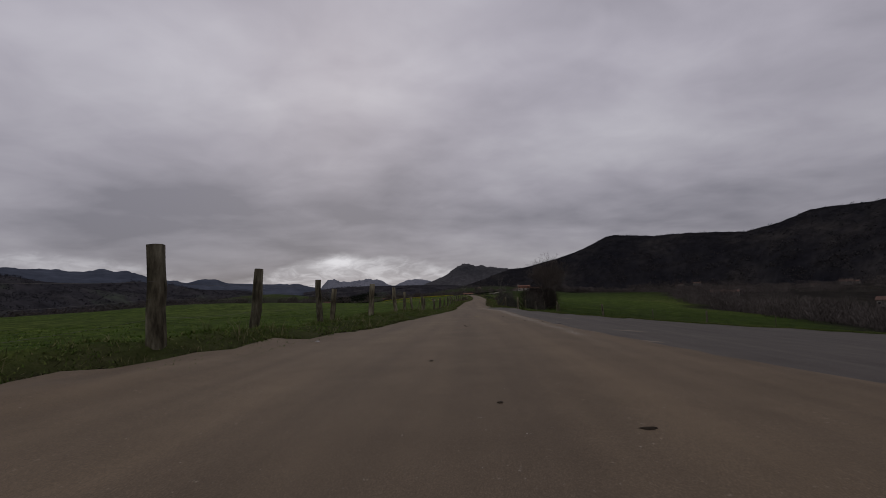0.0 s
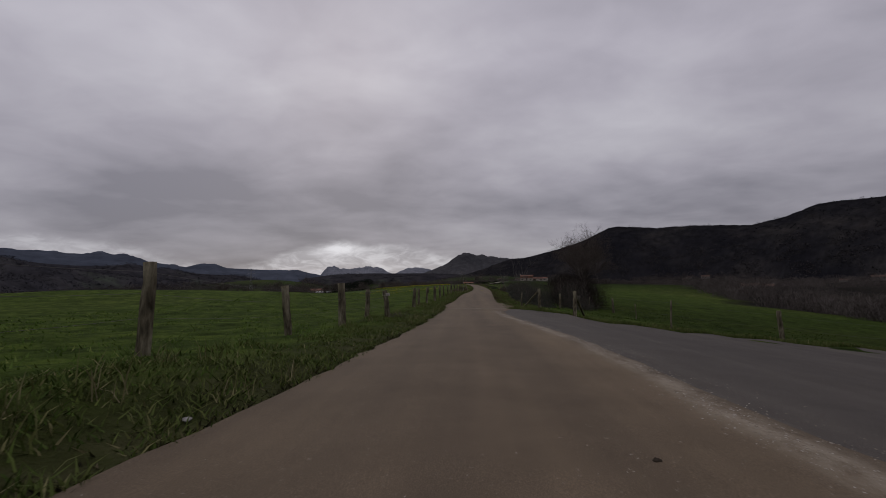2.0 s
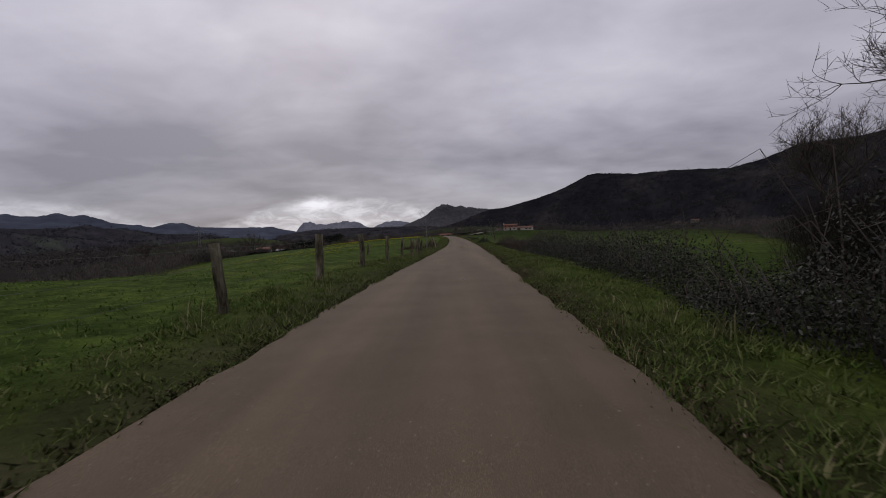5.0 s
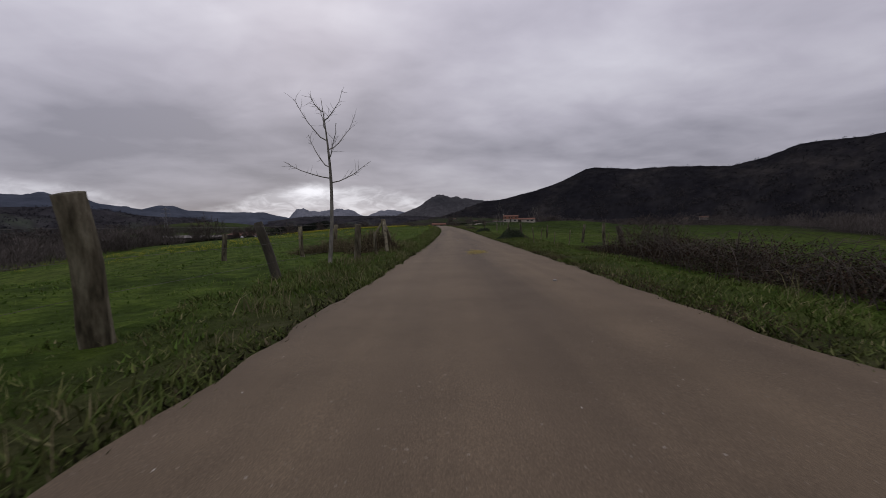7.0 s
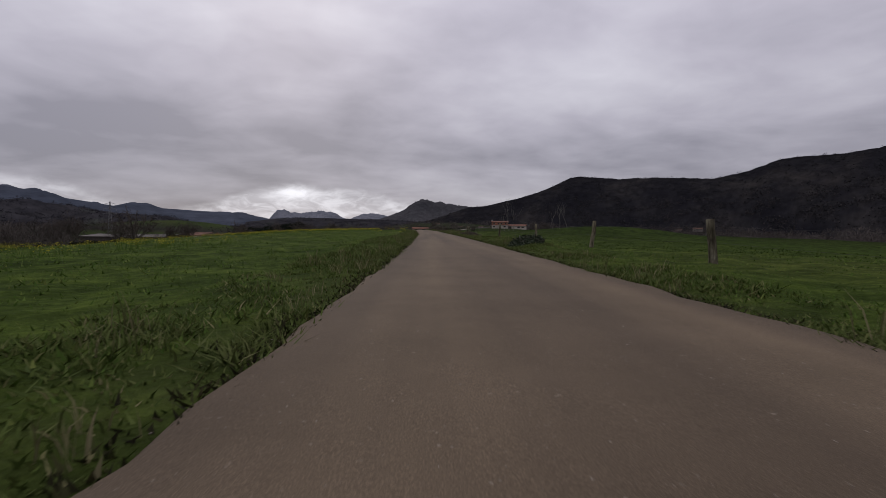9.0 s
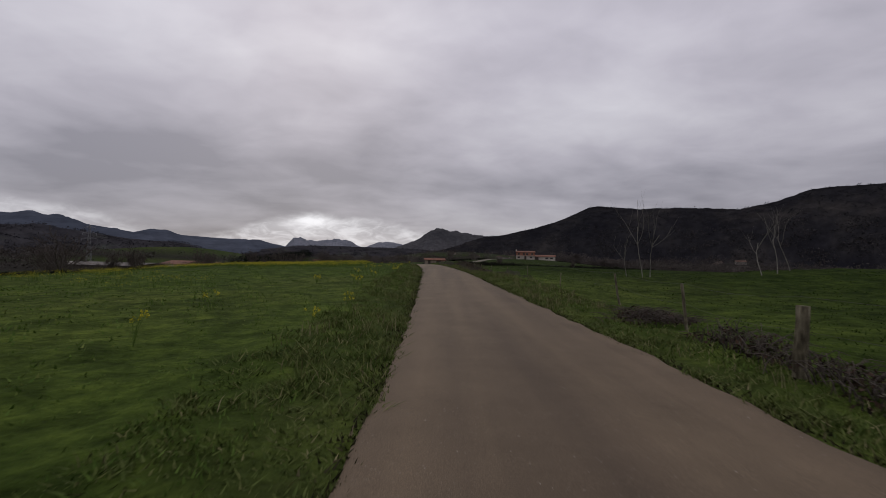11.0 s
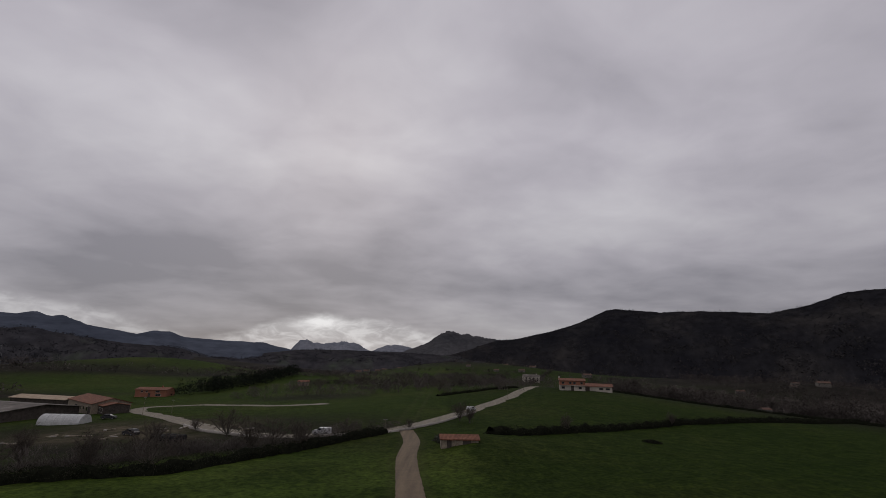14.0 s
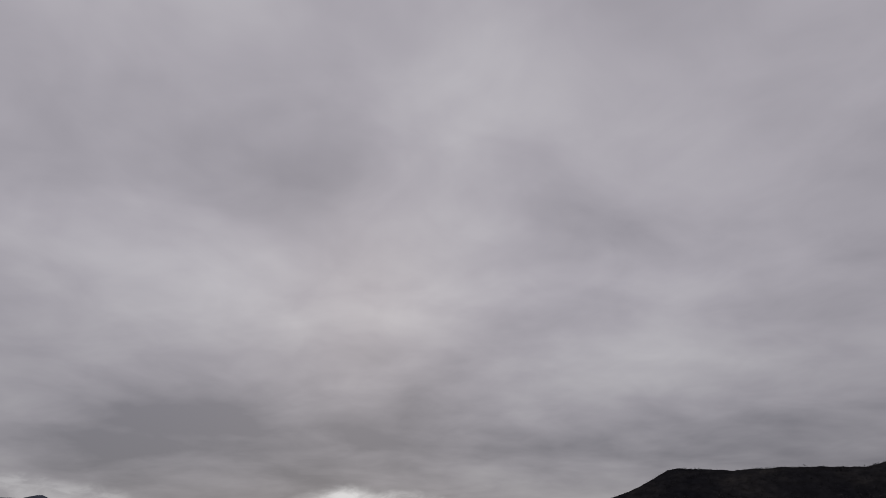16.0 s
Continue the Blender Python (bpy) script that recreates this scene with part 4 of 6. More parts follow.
def young_tree(x, y):
    """A slim leader with a few long side limbs and short spurs."""
    g = np.random.default_rng(44)
    wood, twig = Tubes(), Tubes()
    zs = np.linspace(-0.2, 3.75, 12)
    lead = np.stack([0.12 * np.sin(zs * 0.8) - 0.03 * zs, 0.05 * np.sin(zs * 1.1), zs], -1)
    wood.add(lead, np.interp(zs, [0, 2.0, 3.75], [0.05, 0.034, 0.004]), 7)
    for z, a, l, rise in ((1.85, 0.3, 1.1, 0.55), (1.95, 3.4, 1.3, 0.35), (2.2, 2.4, 1.15, 1.0), (2.4, 5.2, 0.8, 1.0), (2.6, 0.9, 0.95, 1.1), (2.8, 3.7, 0.9, 1.2), (3.05, 2.0, 0.7, 1.1), (3.25, 5.9, 0.6, 1.2), (3.45, 3.0, 0.4, 1.2)):
        base = np.array([np.interp(z, zs, lead[:, 0]), np.interp(z, zs, lead[:, 1]), z])
        u = np.linspace(0, 1, 6)[:, None]
        arm = base + u * np.array([math.cos(a), math.sin(a), 0]) * l * 0.8 + np.array([0, 0, 1.0]) * (u ** 1.6) * l * rise * 0.8 + g.normal(0, 0.02, (6, 3)) * u
        wood.add(arm, np.linspace(0.015, 0.004, 6), 5, False)
        for k in range(12):
            q = g.uniform(0.25, 1.0)
            i = min(int(q * 5), 4)
            p0 = arm[i] + (arm[i + 1] - arm[i]) * (q * 5 - i)
            d = g.normal(0, 1, 3) + np.array([math.cos(a), math.sin(a), 0.9])
            d /= np.linalg.norm(d)
            ln = g.uniform(0.08, 0.34)
            twig.add([p0, p0 + d * ln * 0.5 + g.normal(0, 0.01, 3), p0 + d * ln], [0.0045, 0.0035, 0.0015], 3, False)
    ob = thing("young_tree", "slender young tree, bare, with lichen on its bark", "tree", at=(x, y, float(ground(x, y))))
    put("trunk", wood.mesh("trunk", M_PALEBARK), ob)
    put("crown", twig.mesh("crown", M_PALEBARK, False), ob)


young_tree(-1.1, 110.4)
tree = thing("tree_stump", "dark ivy-covered stump in the paddock", "tree stump", at=(8.0, 55.7, float(ground(8.0, 55.7))))
t = Tubes()
t.add([(0, 0, -0.2), (0.03, 0, 0.3), (-0.05, 0.03, 0.7), (0.02, 0, 1.0)], [0.2, 0.15, 0.13, 0.1], 8)
put("trunk", t.mesh("trunk", M_POSTDARK, False), tree)

# saplings standing past the verge
for k, (x, y, h) in enumerate([(14.2, 199.6, 3.6), (14.9, 200.2, 3.2), (13.8, 201, 2.2), (20.0, 197.3, 2.6), (21.2, 197.8, 2.4), (22.6, 198.6, 2.6)]):
    bare_tree("sapling", x, y, "thin leafless sapling at the field's edge", h * 1.25, 60 + k, 0.03, (3, 3, 2), 0.5, 0.16, 0.75, M_PALEBARK, 2, (0.12 * math.sin(k * 2.0), 0.1))


for k, (x, y, h) in enumerate([(4.5, 65.5, 2.7), (4.75, 66.4, 2.9), (4.3, 67.6, 2.2)]):
    bare_tree("sapling", x, y, "thin bare stem standing up out of the brambles", h * 1.2, 90 + k, 0.014, (4, 3, 2), 0.45, 0.2, 0.8, M_PALEBARK, 2, (0.06 * math.sin(k * 2.0), 0.04))


# ---- leaves, brambles and grass ----
def leaf_cloud(name, centres, sizes, mat, g, squash=1.0):
    """Small bent leaves, one at each centre."""
    n = len(centres)
    a, b, c = g.uniform(0, 2 * np.pi, n), g.uniform(-1.2, 1.2, n), g.uniform(0, 2 * np.pi, n)
    u = np.stack([np.cos(a) * np.cos(b), np.sin(a) * np.cos(b), np.sin(b)], -1)
    w = np.cross(u, np.stack([np.cos(c), np.sin(c), g.uniform(0.2, 1.0, n)], -1))
    w /= np.linalg.norm(w, axis=1)[:, None] + 1e-6
    s = np.asarray(sizes)[:, None]
    nrm = np.cross(u, w)
    v = np.stack([centres - u * s, centres + w * s * 0.45 * squash + nrm * s * 0.12, centres + u * s, centres - w * s * 0.45 * squash + nrm * s * 0.12], 1)
    return mesh_of(name, v.reshape(-1, 3), np.arange(4 * n).reshape(-1, 4), mat)


def hedge(name, path, half, height, label, seed, leaves, size, mat, canes=120, category="hedge", lumps=0.35, canemat=None, core=False):
    """A rough thicket along a path: arching canes, and leaves over and through them."""
    g = np.random.default_rng(seed)
    p = np.array(path, float)
    t = np.concatenate([[0], np.cumsum(np.linalg.norm(np.diff(p, axis=0), axis=1))])

    def spot(n):
        q = g.uniform(0, t[-1], n)
        x, y = np.interp(q, t, p[:, 0]), np.interp(q, t, p[:, 1])
        tall = height * (1 + lumps * np.sin(q * 1.3 + seed) * np.sin(q * 0.47 + 2 * seed) + lumps * 0.5 * np.sin(q * 3.1))
        ends = np.clip(np.minimum(q, t[-1] - q) / (half * 1.5), 0.25, 1)
        return x, y, tall * ends

    n = leaves
    x, y, tall = spot(n)
    a = g.uniform(0, 2 * np.pi, n)
    r = np.sqrt(g.uniform(0.05, 1, n)) * half
    dome = np.sqrt(np.clip(1 - (r / half) ** 2, 0.02, 1))
    zz = tall * (0.25 + 0.75 * dome) * g.uniform(0.0, 1.0, n) ** 0.55 * g.uniform(0.85, 1.12, n)
    x, y = x + r * np.cos(a), y + r * np.sin(a)
    ob = thing(name, label, category)
    put("leaves", leaf_cloud("leaves", np.stack([x, y, ground(x, y) + zz], -1), size * g.uniform(0.6, 1.4, n), mat, g), ob, kind="stuff")
    tubes = Tubes()
    x, y, tall = spot(canes)
    for k in range(canes):
        a, l = g.uniform(0, 2 * np.pi), g.uniform(0.6, 1.12) * tall[k]
        bx, by = x[k] + g.normal(0, half * 0.4), y[k] + g.normal(0, half * 0.4)
        bz = float(ground(bx, by))
        reach = g.uniform(0.2, 0.9) * half
        tubes.add([(bx, by, bz - 0.05), (bx + 0.3 * reach * math.cos(a), by + 0.3 * reach * math.sin(a), bz + 0.65 * l), (bx + 0.7 * reach * math.cos(a), by + 0.7 * reach * math.sin(a), bz + l), (bx + 1.15 * reach * math.cos(a), by + 1.15 * reach * math.sin(a), bz + 0.9 * l)], [0.009, 0.008, 0.006, 0.003], 3, False)
    put("cane_tangle", tubes.mesh("cane_tangle", canemat or M_TWIG, False), ob, kind="stuff")
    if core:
        # an opaque core added inside, painted dark as the shade between the leaves
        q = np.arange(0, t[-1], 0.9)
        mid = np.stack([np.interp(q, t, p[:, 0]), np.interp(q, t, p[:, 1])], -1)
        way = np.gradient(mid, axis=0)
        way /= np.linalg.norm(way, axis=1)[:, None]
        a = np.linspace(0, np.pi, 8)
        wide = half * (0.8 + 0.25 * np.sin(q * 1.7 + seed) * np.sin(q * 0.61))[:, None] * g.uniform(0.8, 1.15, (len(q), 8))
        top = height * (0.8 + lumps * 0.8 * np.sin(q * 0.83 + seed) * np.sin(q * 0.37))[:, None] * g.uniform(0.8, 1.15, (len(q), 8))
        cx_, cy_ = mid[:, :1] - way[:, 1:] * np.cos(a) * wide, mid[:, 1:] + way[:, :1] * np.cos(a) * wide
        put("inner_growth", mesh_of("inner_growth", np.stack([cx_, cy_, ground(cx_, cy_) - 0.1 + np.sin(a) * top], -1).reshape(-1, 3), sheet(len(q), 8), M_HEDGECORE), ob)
    return ob


hedge("bramble_hedge", [(4.7, 52.6), (4.9, 57), (5.1, 64), (5.4, 72)], 1.15, 1.3, "dense dark bramble hedge with a few pale leaves", 2, 85000, 0.024, M_BRAMBLE, 700, "hedge", 0.6)
hedge("bramble_hedge", [(8.2, 56.5), (8.8, 62), (9.4, 70)], 1.3, 1.8, "tall dark thicket of bare stems under the trees", 3, 16000, 0.035, M_BRAMBLE, 1100)
hedge("bramble_hedge", [(5.9, 72.5), (6.1, 80), (6.6, 90), (7.0, 97)], 1.1, 1.0, "dense dark bramble hedge with a few pale leaves", 4, 55000, 0.027, M_BRAMBLE, 500, "hedge", 0.6)
hedge("bramble_hedge", [(7.2, 97.5), (7.5, 103), (7.4, 109), (7.0, 115)], 1.1, 0.64, "low rust-brown bramble hedge gone over for winter", 5, 60000, 0.021, M_RUSTLEAF, 1300, "hedge", 0.55)
hedge("brush_heap", [(-1.2, 114.6), (-0.9, 115.6), (-0.6, 117.0)], 0.62, 0.72, "dry brush and weeds round the corner post", 6, 2600, 0.028, M_RUSTLEAF, 420, "brush", 0.35, M_DRYCANE)
hedge("brush_heap", [(-4.6, 119.2), (-3.2, 118.6), (-1.8, 117.4)], 0.7, 0.55, "pale dry weeds along the wire fence", 16, 2600, 0.022, M_DRYCANE, 520, "brush", 0.35, M_DRYCANE)
hedge("bush", [(5.5, 129.3), (6.2, 129.9), (7.0, 130.4)], 0.62, 0.6, "grey-green bramble bush beside the lane", 7, 9000, 0.03, M_BUSH, 50, "bush")
hedge("bush", [(5.9, 151), (6.3, 152.2)], 0.7, 0.7, "dark rounded bush on the verge", 8, 3600, 0.06, M_BUSH, 80, "bush")
hedge("brush_heap", [(6.1, 181.6), (7.2, 182.6)], 0.75, 0.55, "heap of cut bare branches on the verge", 10, 500, 0.04, M_RUSTLEAF, 420, "brush")
hedge("brush_heap", [(6.2, 174.5), (6.4, 179.5)], 0.55, 0.35, "strip of dead bramble stems on the verge", 11, 900, 0.04, M_RUSTLEAF, 320, "brush")
hedge("verge_brambles", [(5.4, 210), (4.8, 220), (4.0, 230)], 0.7, 0.45, "straggling dry brambles along the fence line", 12, 3500, 0.05, M_RUSTLEAF, 260, "hedge", 0.7)


def blades(name, x, y, h, wide, mat, g, bend=0.5, tall=False):
    n = len(x)
    a, turn = g.uniform(0, 2 * np.pi, n), g.uniform(0, 2 * np.pi, n)
    z = ground(x, y) - 0.01
    lean = h * bend * g.uniform(0.1, 1.0, n)
    ox, oy = np.cos(a) * lean, np.sin(a) * lean
    wx, wy = np.cos(turn) * wide, np.sin(turn) * wide
    if not tall:
        v = np.stack([np.stack([x - wx, y - wy, z], -1), np.stack([x + wx, y + wy, z], -1), np.stack([x + ox, y + oy, z + h], -1)], 1)
        return mesh_of(name, v.reshape(-1, 3), np.arange(3 * n).reshape(-1, 3), mat)
    mid = 0.55
    v = np.stack([np.stack([x - wx, y - wy, z], -1), np.stack([x + wx, y + wy, z], -1),
                  np.stack([x + wx * 0.8 + ox * 0.35, y + wy * 0.8 + oy * 0.35, z + h * mid], -1), np.stack([x - wx * 0.8 + ox * 0.35, y - wy * 0.8 + oy * 0.35, z + h * mid], -1),
                  np.stack([x + ox, y + oy, z + h * g.uniform(0.75, 1.0, n)], -1)], 1)
    k = 5 * np.arange(n)[:, None]
    return mesh_of(name, v.reshape(-1, 3), [k + np.array([[0, 1, 2, 3]]), k + np.array([[3, 2, 4]])], mat)


def verge(sign, n, y0, y1, inner, outer, low, high, seed):
    g = np.random.default_rng(seed)
    tufts = n // 14
    ty = g.uniform(y0, y1, tufts)
    keep = g.uniform(0, 1, tufts)
    ts = inner + (outer - inner) * keep ** 1.3
    th = g.uniform(low, high, tufts) * (0.6 + 0.6 * (np.sin(ty * 0.9 + sign) * np.sin(ty * 0.37) > -0.1))
    i = g.integers(0, tufts, n)
    y = ty[i] + g.normal(0, 0.09, n)
    base = half_at(y) + (flare(y) if sign < 0 else 0)
    s = np.maximum(ts[i] + g.normal(0, 0.09, n), inner - 0.1)
    x = lane_x(y) + sign * (base + s)
    ok = np.ones(n, bool) if sign < 0 else y > apron_line(x) + 0.1
    return x[ok], y[ok], (th[i] * g.uniform(0.6, 1.25, n))[ok], g


for sign in (-1, 1):
    x, y, h, g = verge(sign, 64000, 0.5, 215, -0.06, 1.9, 0.05, 0.115, 70 + sign)
    tagged(put("verge_grass", blades("verge_grass", x, y, h, 0.0085, M_GRASS, g, 1.5, True)), "rank verge grass with dry straws along the lane", "grass", kind="stuff")
    x, y, h, g = verge(sign, 100000, 0.5, 262, -0.05, 2.0, 0.04, 0.10, 75 + sign)
    tagged(put("verge_grass", blades("verge_grass", x, y, h, 0.0125, M_GRASS, g, 2.2)), "short matted verge grass along the lane", "grass", kind="stuff")
    x, y, h, g = verge(sign, 5000, 0.5, 240, 0.1, 1.9, 0.14, 0.32, 80 + sign)
    tagged(put("weeds", blades("weeds", x, y, h, 0.005, M_STRAWGRASS, g, 0.9, True)), "tall dry weeds and straws in the verge", "weeds", kind="stuff")

g = np.random.default_rng(91)
n = 210000
y = g.uniform(-1, 250, n)
s = (0.7 + 20 * g.uniform(0, 1, n) ** 2.0) * np.where(g.uniform(0, 1, n) < 0.55, -1, 1)
x = lane_x(y) + s + np.sign(s) * HALF
ok = (s < 0) | (y > apron_line(x) + 0.2)
x, y, s = x[ok], y[ok], s[ok]
h = g.uniform(0.03, 0.07, len(x)) * (1 + 0.5 * np.sin(x * 0.7 + 2 * np.sin(y * 0.21)) * np.sin(y * 0.5))
dim = (s > 3.5) & ((y > 150) | (y < 70))
for sel, mat in ((~dim, M_FIELDGRASS), (dim, M_DEEPGRASS)):
    tagged(put("meadow_grass", blades("meadow_grass", x[sel], y[sel], h[sel], (0.011 + 0.0018 * np.abs(s))[sel], mat, g, 1.3)), "short green meadow grass", "grass", kind="stuff")

# paddock edge beyond the grey asphalt
n = 26000
x = g.uniform(2.4, 40, n) ** 1.0
y = apron_line(x) + 0.05 + 1.6 * g.uniform(0, 1, n) ** 2
tagged(put("verge_grass", blades("verge_grass", x, y, g.uniform(0.06, 0.2, n), 0.008, M_GRASS, g, 0.8, True)), "verge grass along the edge of the grey asphalt", "grass", kind="stuff")

# mustard in flower over the field left of the lane, in loose clumps
n = 6400
y = np.where(g.uniform(0, 1, n) < 0.8, g.uniform(226, 282, n), g.uniform(136, 226, n))
off = 8 + 36 * g.uniform(0, 1, n) ** 0.9 + np.interp(y, [136, 150, 200, 226, 280], [3, 4, 4, 0, 2])
x = lane_x(y) - off
patch = 0.8 * np.sin(x * 0.21 + 1.2 * np.sin(y * 0.16)) * np.sin(y * 0.19 + 0.8) + 0.5 * np.sin(x * 0.6 + 1) * np.sin(y * 0.53) + g.normal(0, 0.35, n) + np.interp(off, [8, 14, 28, 44], [0.0, 0.3, 0.2, -0.35]) - np.interp(y, [136, 142, 165, 178, 205, 235, 270, 285], [0.3, -0.1, 0.0, 0.75, 0.4, 0.0, 0.0, 0.8])
x, y = x[patch > 0.05], y[patch > 0.05]
n = len(x)
top, wide = g.uniform(0.3, 0.55, n), g.uniform(0.14, 0.34, n)
k = 36
i = np.repeat(np.arange(n), k)
cxs, cys = x[i] + g.normal(0, 1, n * k) * wide[i], y[i] + g.normal(0, 1, n * k) * wide[i]
czs = ground(cxs, cys) + top[i] * g.uniform(0.55, 1.1, n * k)
tagged(put("mustard_flowers", leaf_cloud("mustard_flowers", np.stack([cxs, cys, czs], -1), g.uniform(0.016, 0.029, n * k), M_FLOWER, g, 1.6)), "yellow mustard flowers scattered over the field", "flowers", kind="stuff")
i = np.repeat(np.arange(n), 16)
xs, ys = x[i] + g.normal(0, 1, n * 16) * wide[i], y[i] + g.normal(0, 1, n * 16) * wide[i]
tagged(put("mustard_stems", blades("mustard_stems", xs, ys, top[i] * g.uniform(0.5, 1.0, n * 16), 0.017, M_FIELDGRASS, g, 0.35)), "green stems of the mustard plants", "plants", kind="stuff")

# pale gravel washed along the joint between the lane and the grey asphalt
M_GRIT = islands("pale grit", [(0, (0.16, 0.135, 0.105)), (0.7, (0.27, 0.235, 0.19)), (1, (0.42, 0.39, 0.34))], 0.95)
M_LITTER = islands("dry litter", [(0, (0.03, 0.025, 0.02)), (0.6, (0.07, 0.055, 0.04)), (0.92, (0.14, 0.12, 0.08)), (1, (0.26, 0.235, 0.19))], 0.95)


def scatter(name, x, y, size, lift, mat, label, category, seed):
    """Small flattened stones or scraps lying on a surface."""
    gg = np.random.default_rng(seed)
    n = len(x)
    a = gg.uniform(0, 2 * np.pi, n)
    ln = size * gg.uniform(0.6, 1.8, n)
    u, w = np.stack([np.cos(a), np.sin(a)], -1) * ln[:, None], np.stack([-np.sin(a), np.cos(a)], -1) * (size * gg.uniform(0.4, 0.9, n))[:, None]
    c = np.stack([x, y], -1)
    z = lift(x, y)
    flat = [np.concatenate([c + q, z[:, None]], 1) for q in (-u, w, u, -w)]
    top = np.concatenate([c, (z + size * 0.45)[:, None]], 1)
    v = np.stack(flat + [top], 1)
    k = 5 * np.arange(n)[:, None]
    return tagged(put(name, mesh_of(name, v.reshape(-1, 3), np.concatenate([k + np.array([[i, (i + 1) % 4, 4]]) for i in range(4)]), mat)), label, category, kind="stuff")


def on_lane(x, y):
    c = lane_x(y)
    wide = half_at(y) + np.where(x < c, flare(y), joint(y) + 0.7 * np.exp(-((y - 50) / 4.5) ** 2))
    u = np.clip((x - c) / wide, -1, 1)
    return np.maximum(0.5 * ground(c, y) + 0.5 * ground(x, y) + 0.03 + 0.03 * (1 - u * u), ground(x, y) + 0.018)


g = np.random.default_rng(200)
n = 16000
y = g.uniform(9, 44, n)
off = streak(y) + np.where(g.uniform(0, 1, n) < 0.8, g.normal(0, 0.11, n), g.normal(0.1, 0.3, n))
keep = np.sin(y * 1.3) + np.sin(y * 3.7 + off * 6) + g.normal(0, 0.9, n) > -0.2
x, y = (lane_x(y) + off)[keep], y[keep]
scatter("gravel_streak", x, y, g.uniform(0.004, 0.011, len(x)), on_lane, M_GRIT, "streak of pale washed gravel along the asphalt joint", "gravel", 201)
n = 12000
y = g.uniform(1, 262, n)
x = lane_x(y) + g.uniform(-1.75, 1.75, n)
scatter("lane_grit", x, y, g.uniform(0.002, 0.008, n), on_lane, M_GRIT, "small stones and scraps lying on the lane", "grit", 202)
n = 5000
y = g.uniform(1, 290, n)
flank = np.where(g.uniform(0, 1, n) < 0.5, -1, 1)
x = lane_x(y) + flank * (half_at(y) + np.where(flank > 0, 0.7 * np.exp(-((y - 50) / 4.5) ** 2), flare(y)) - np.abs(g.normal(0, 0.12, n)))
ok = (x < lane_x(y)) | (y > 50)
x, y, n = x[ok], y[ok], int(ok.sum())
scatter("edge_litter", x, y, g.uniform(0.003, 0.008, n), on_lane, M_LITTER, "dead leaves and clods along the lane's edges", "litter", 203)
n = 320
straw = Tubes()
for k in range(n):
    y0 = 114.5 + g.normal(0, 0.5)
    x0 = 2.6 + 0.12 * (y0 - 114.5) + g.normal(0, 0.12)
    a = g.uniform(0, np.pi)
    z0 = float(on_lane(np.array([x0]), np.array([y0]))[0]) + g.uniform(0.005, 0.05)
    ln = g.uniform(0.06, 0.2)
    straw.add([(x0, y0, z0), (x0 + ln * math.cos(a), y0 + ln * math.sin(a), z0 + g.uniform(-0.004, 0.02))], [0.003, 0.002], 3, False)
M_STRAW = islands("straw", [(0, (0.30, 0.24, 0.08)), (1, (0.50, 0.41, 0.17))], 0.9)
tagged(put("straw", straw.mesh("straw", M_STRAW, False)), "handful of dropped straw on the lane", "straw", kind="stuff")


# ---- buildings, vehicles and the far side of the valley ----
M_WHITEWALL = mottled("cream render", [(0.3, (0.36, 0.32, 0.27)), (0.7, (0.48, 0.44, 0.38))], 0.6, 0.9, 6)
M_REDWALL = mottled("brick-red render", [(0.3, (0.20, 0.085, 0.055)), (0.7, (0.29, 0.125, 0.08))], 0.5, 0.9, 6)
M_STONEWALL = mottled("rough stone wall", [(0.3, (0.16, 0.13, 0.10)), (0.7, (0.30, 0.25, 0.19))], 1.5, 0.95, 9, relief=0.02)
M_DARKWALL = mottled("weathered boards", [(0.3, (0.035, 0.03, 0.026)), (0.7, (0.085, 0.07, 0.06))], 1.2, 0.95, 8)
M_GREYROOF = mottled("grey corrugated sheet", [(0.35, (0.075, 0.064, 0.056)), (0.55, (0.13, 0.112, 0.098)), (0.7, (0.22, 0.20, 0.18))], 0.22, 0.8, 8)
M_PALEROOF = mottled("tan sheet roof", [(0.3, (0.30, 0.22, 0.15)), (0.7, (0.42, 0.33, 0.24))], 0.6, 0.8, 7)
M_POLY = mottled("milky polythene", [(0.3, (0.38, 0.38, 0.37)), (0.7, (0.52, 0.52, 0.51))], 0.7, 0.4, 5)
M_VAN = mottled("white van paint", [(0.3, (0.44, 0.44, 0.45)), (0.7, (0.54, 0.54, 0.54))], 1.0, 0.35, 8)
M_DARKPAINT = mottled("dark car paint", [(0.3, (0.02, 0.02, 0.022)), (0.7, (0.04, 0.04, 0.045))], 1.0, 0.35, 8)
M_RUBBER = mottled("black rubber", [(0.3, (0.012, 0.012, 0.012)), (0.7, (0.028, 0.027, 0.026))], 4.0, 0.9, 30)
M_GLASS = mottled("dark window glass", [(0.3, (0.015, 0.017, 0.02)), (0.7, (0.03, 0.033, 0.038))], 1.0, 0.12, 4)
M_STEEL = mottled("galvanised steel", [(0.3, (0.16, 0.16, 0.165)), (0.7, (0.26, 0.26, 0.265))], 2.0, 0.6, 20, metal=0.4)


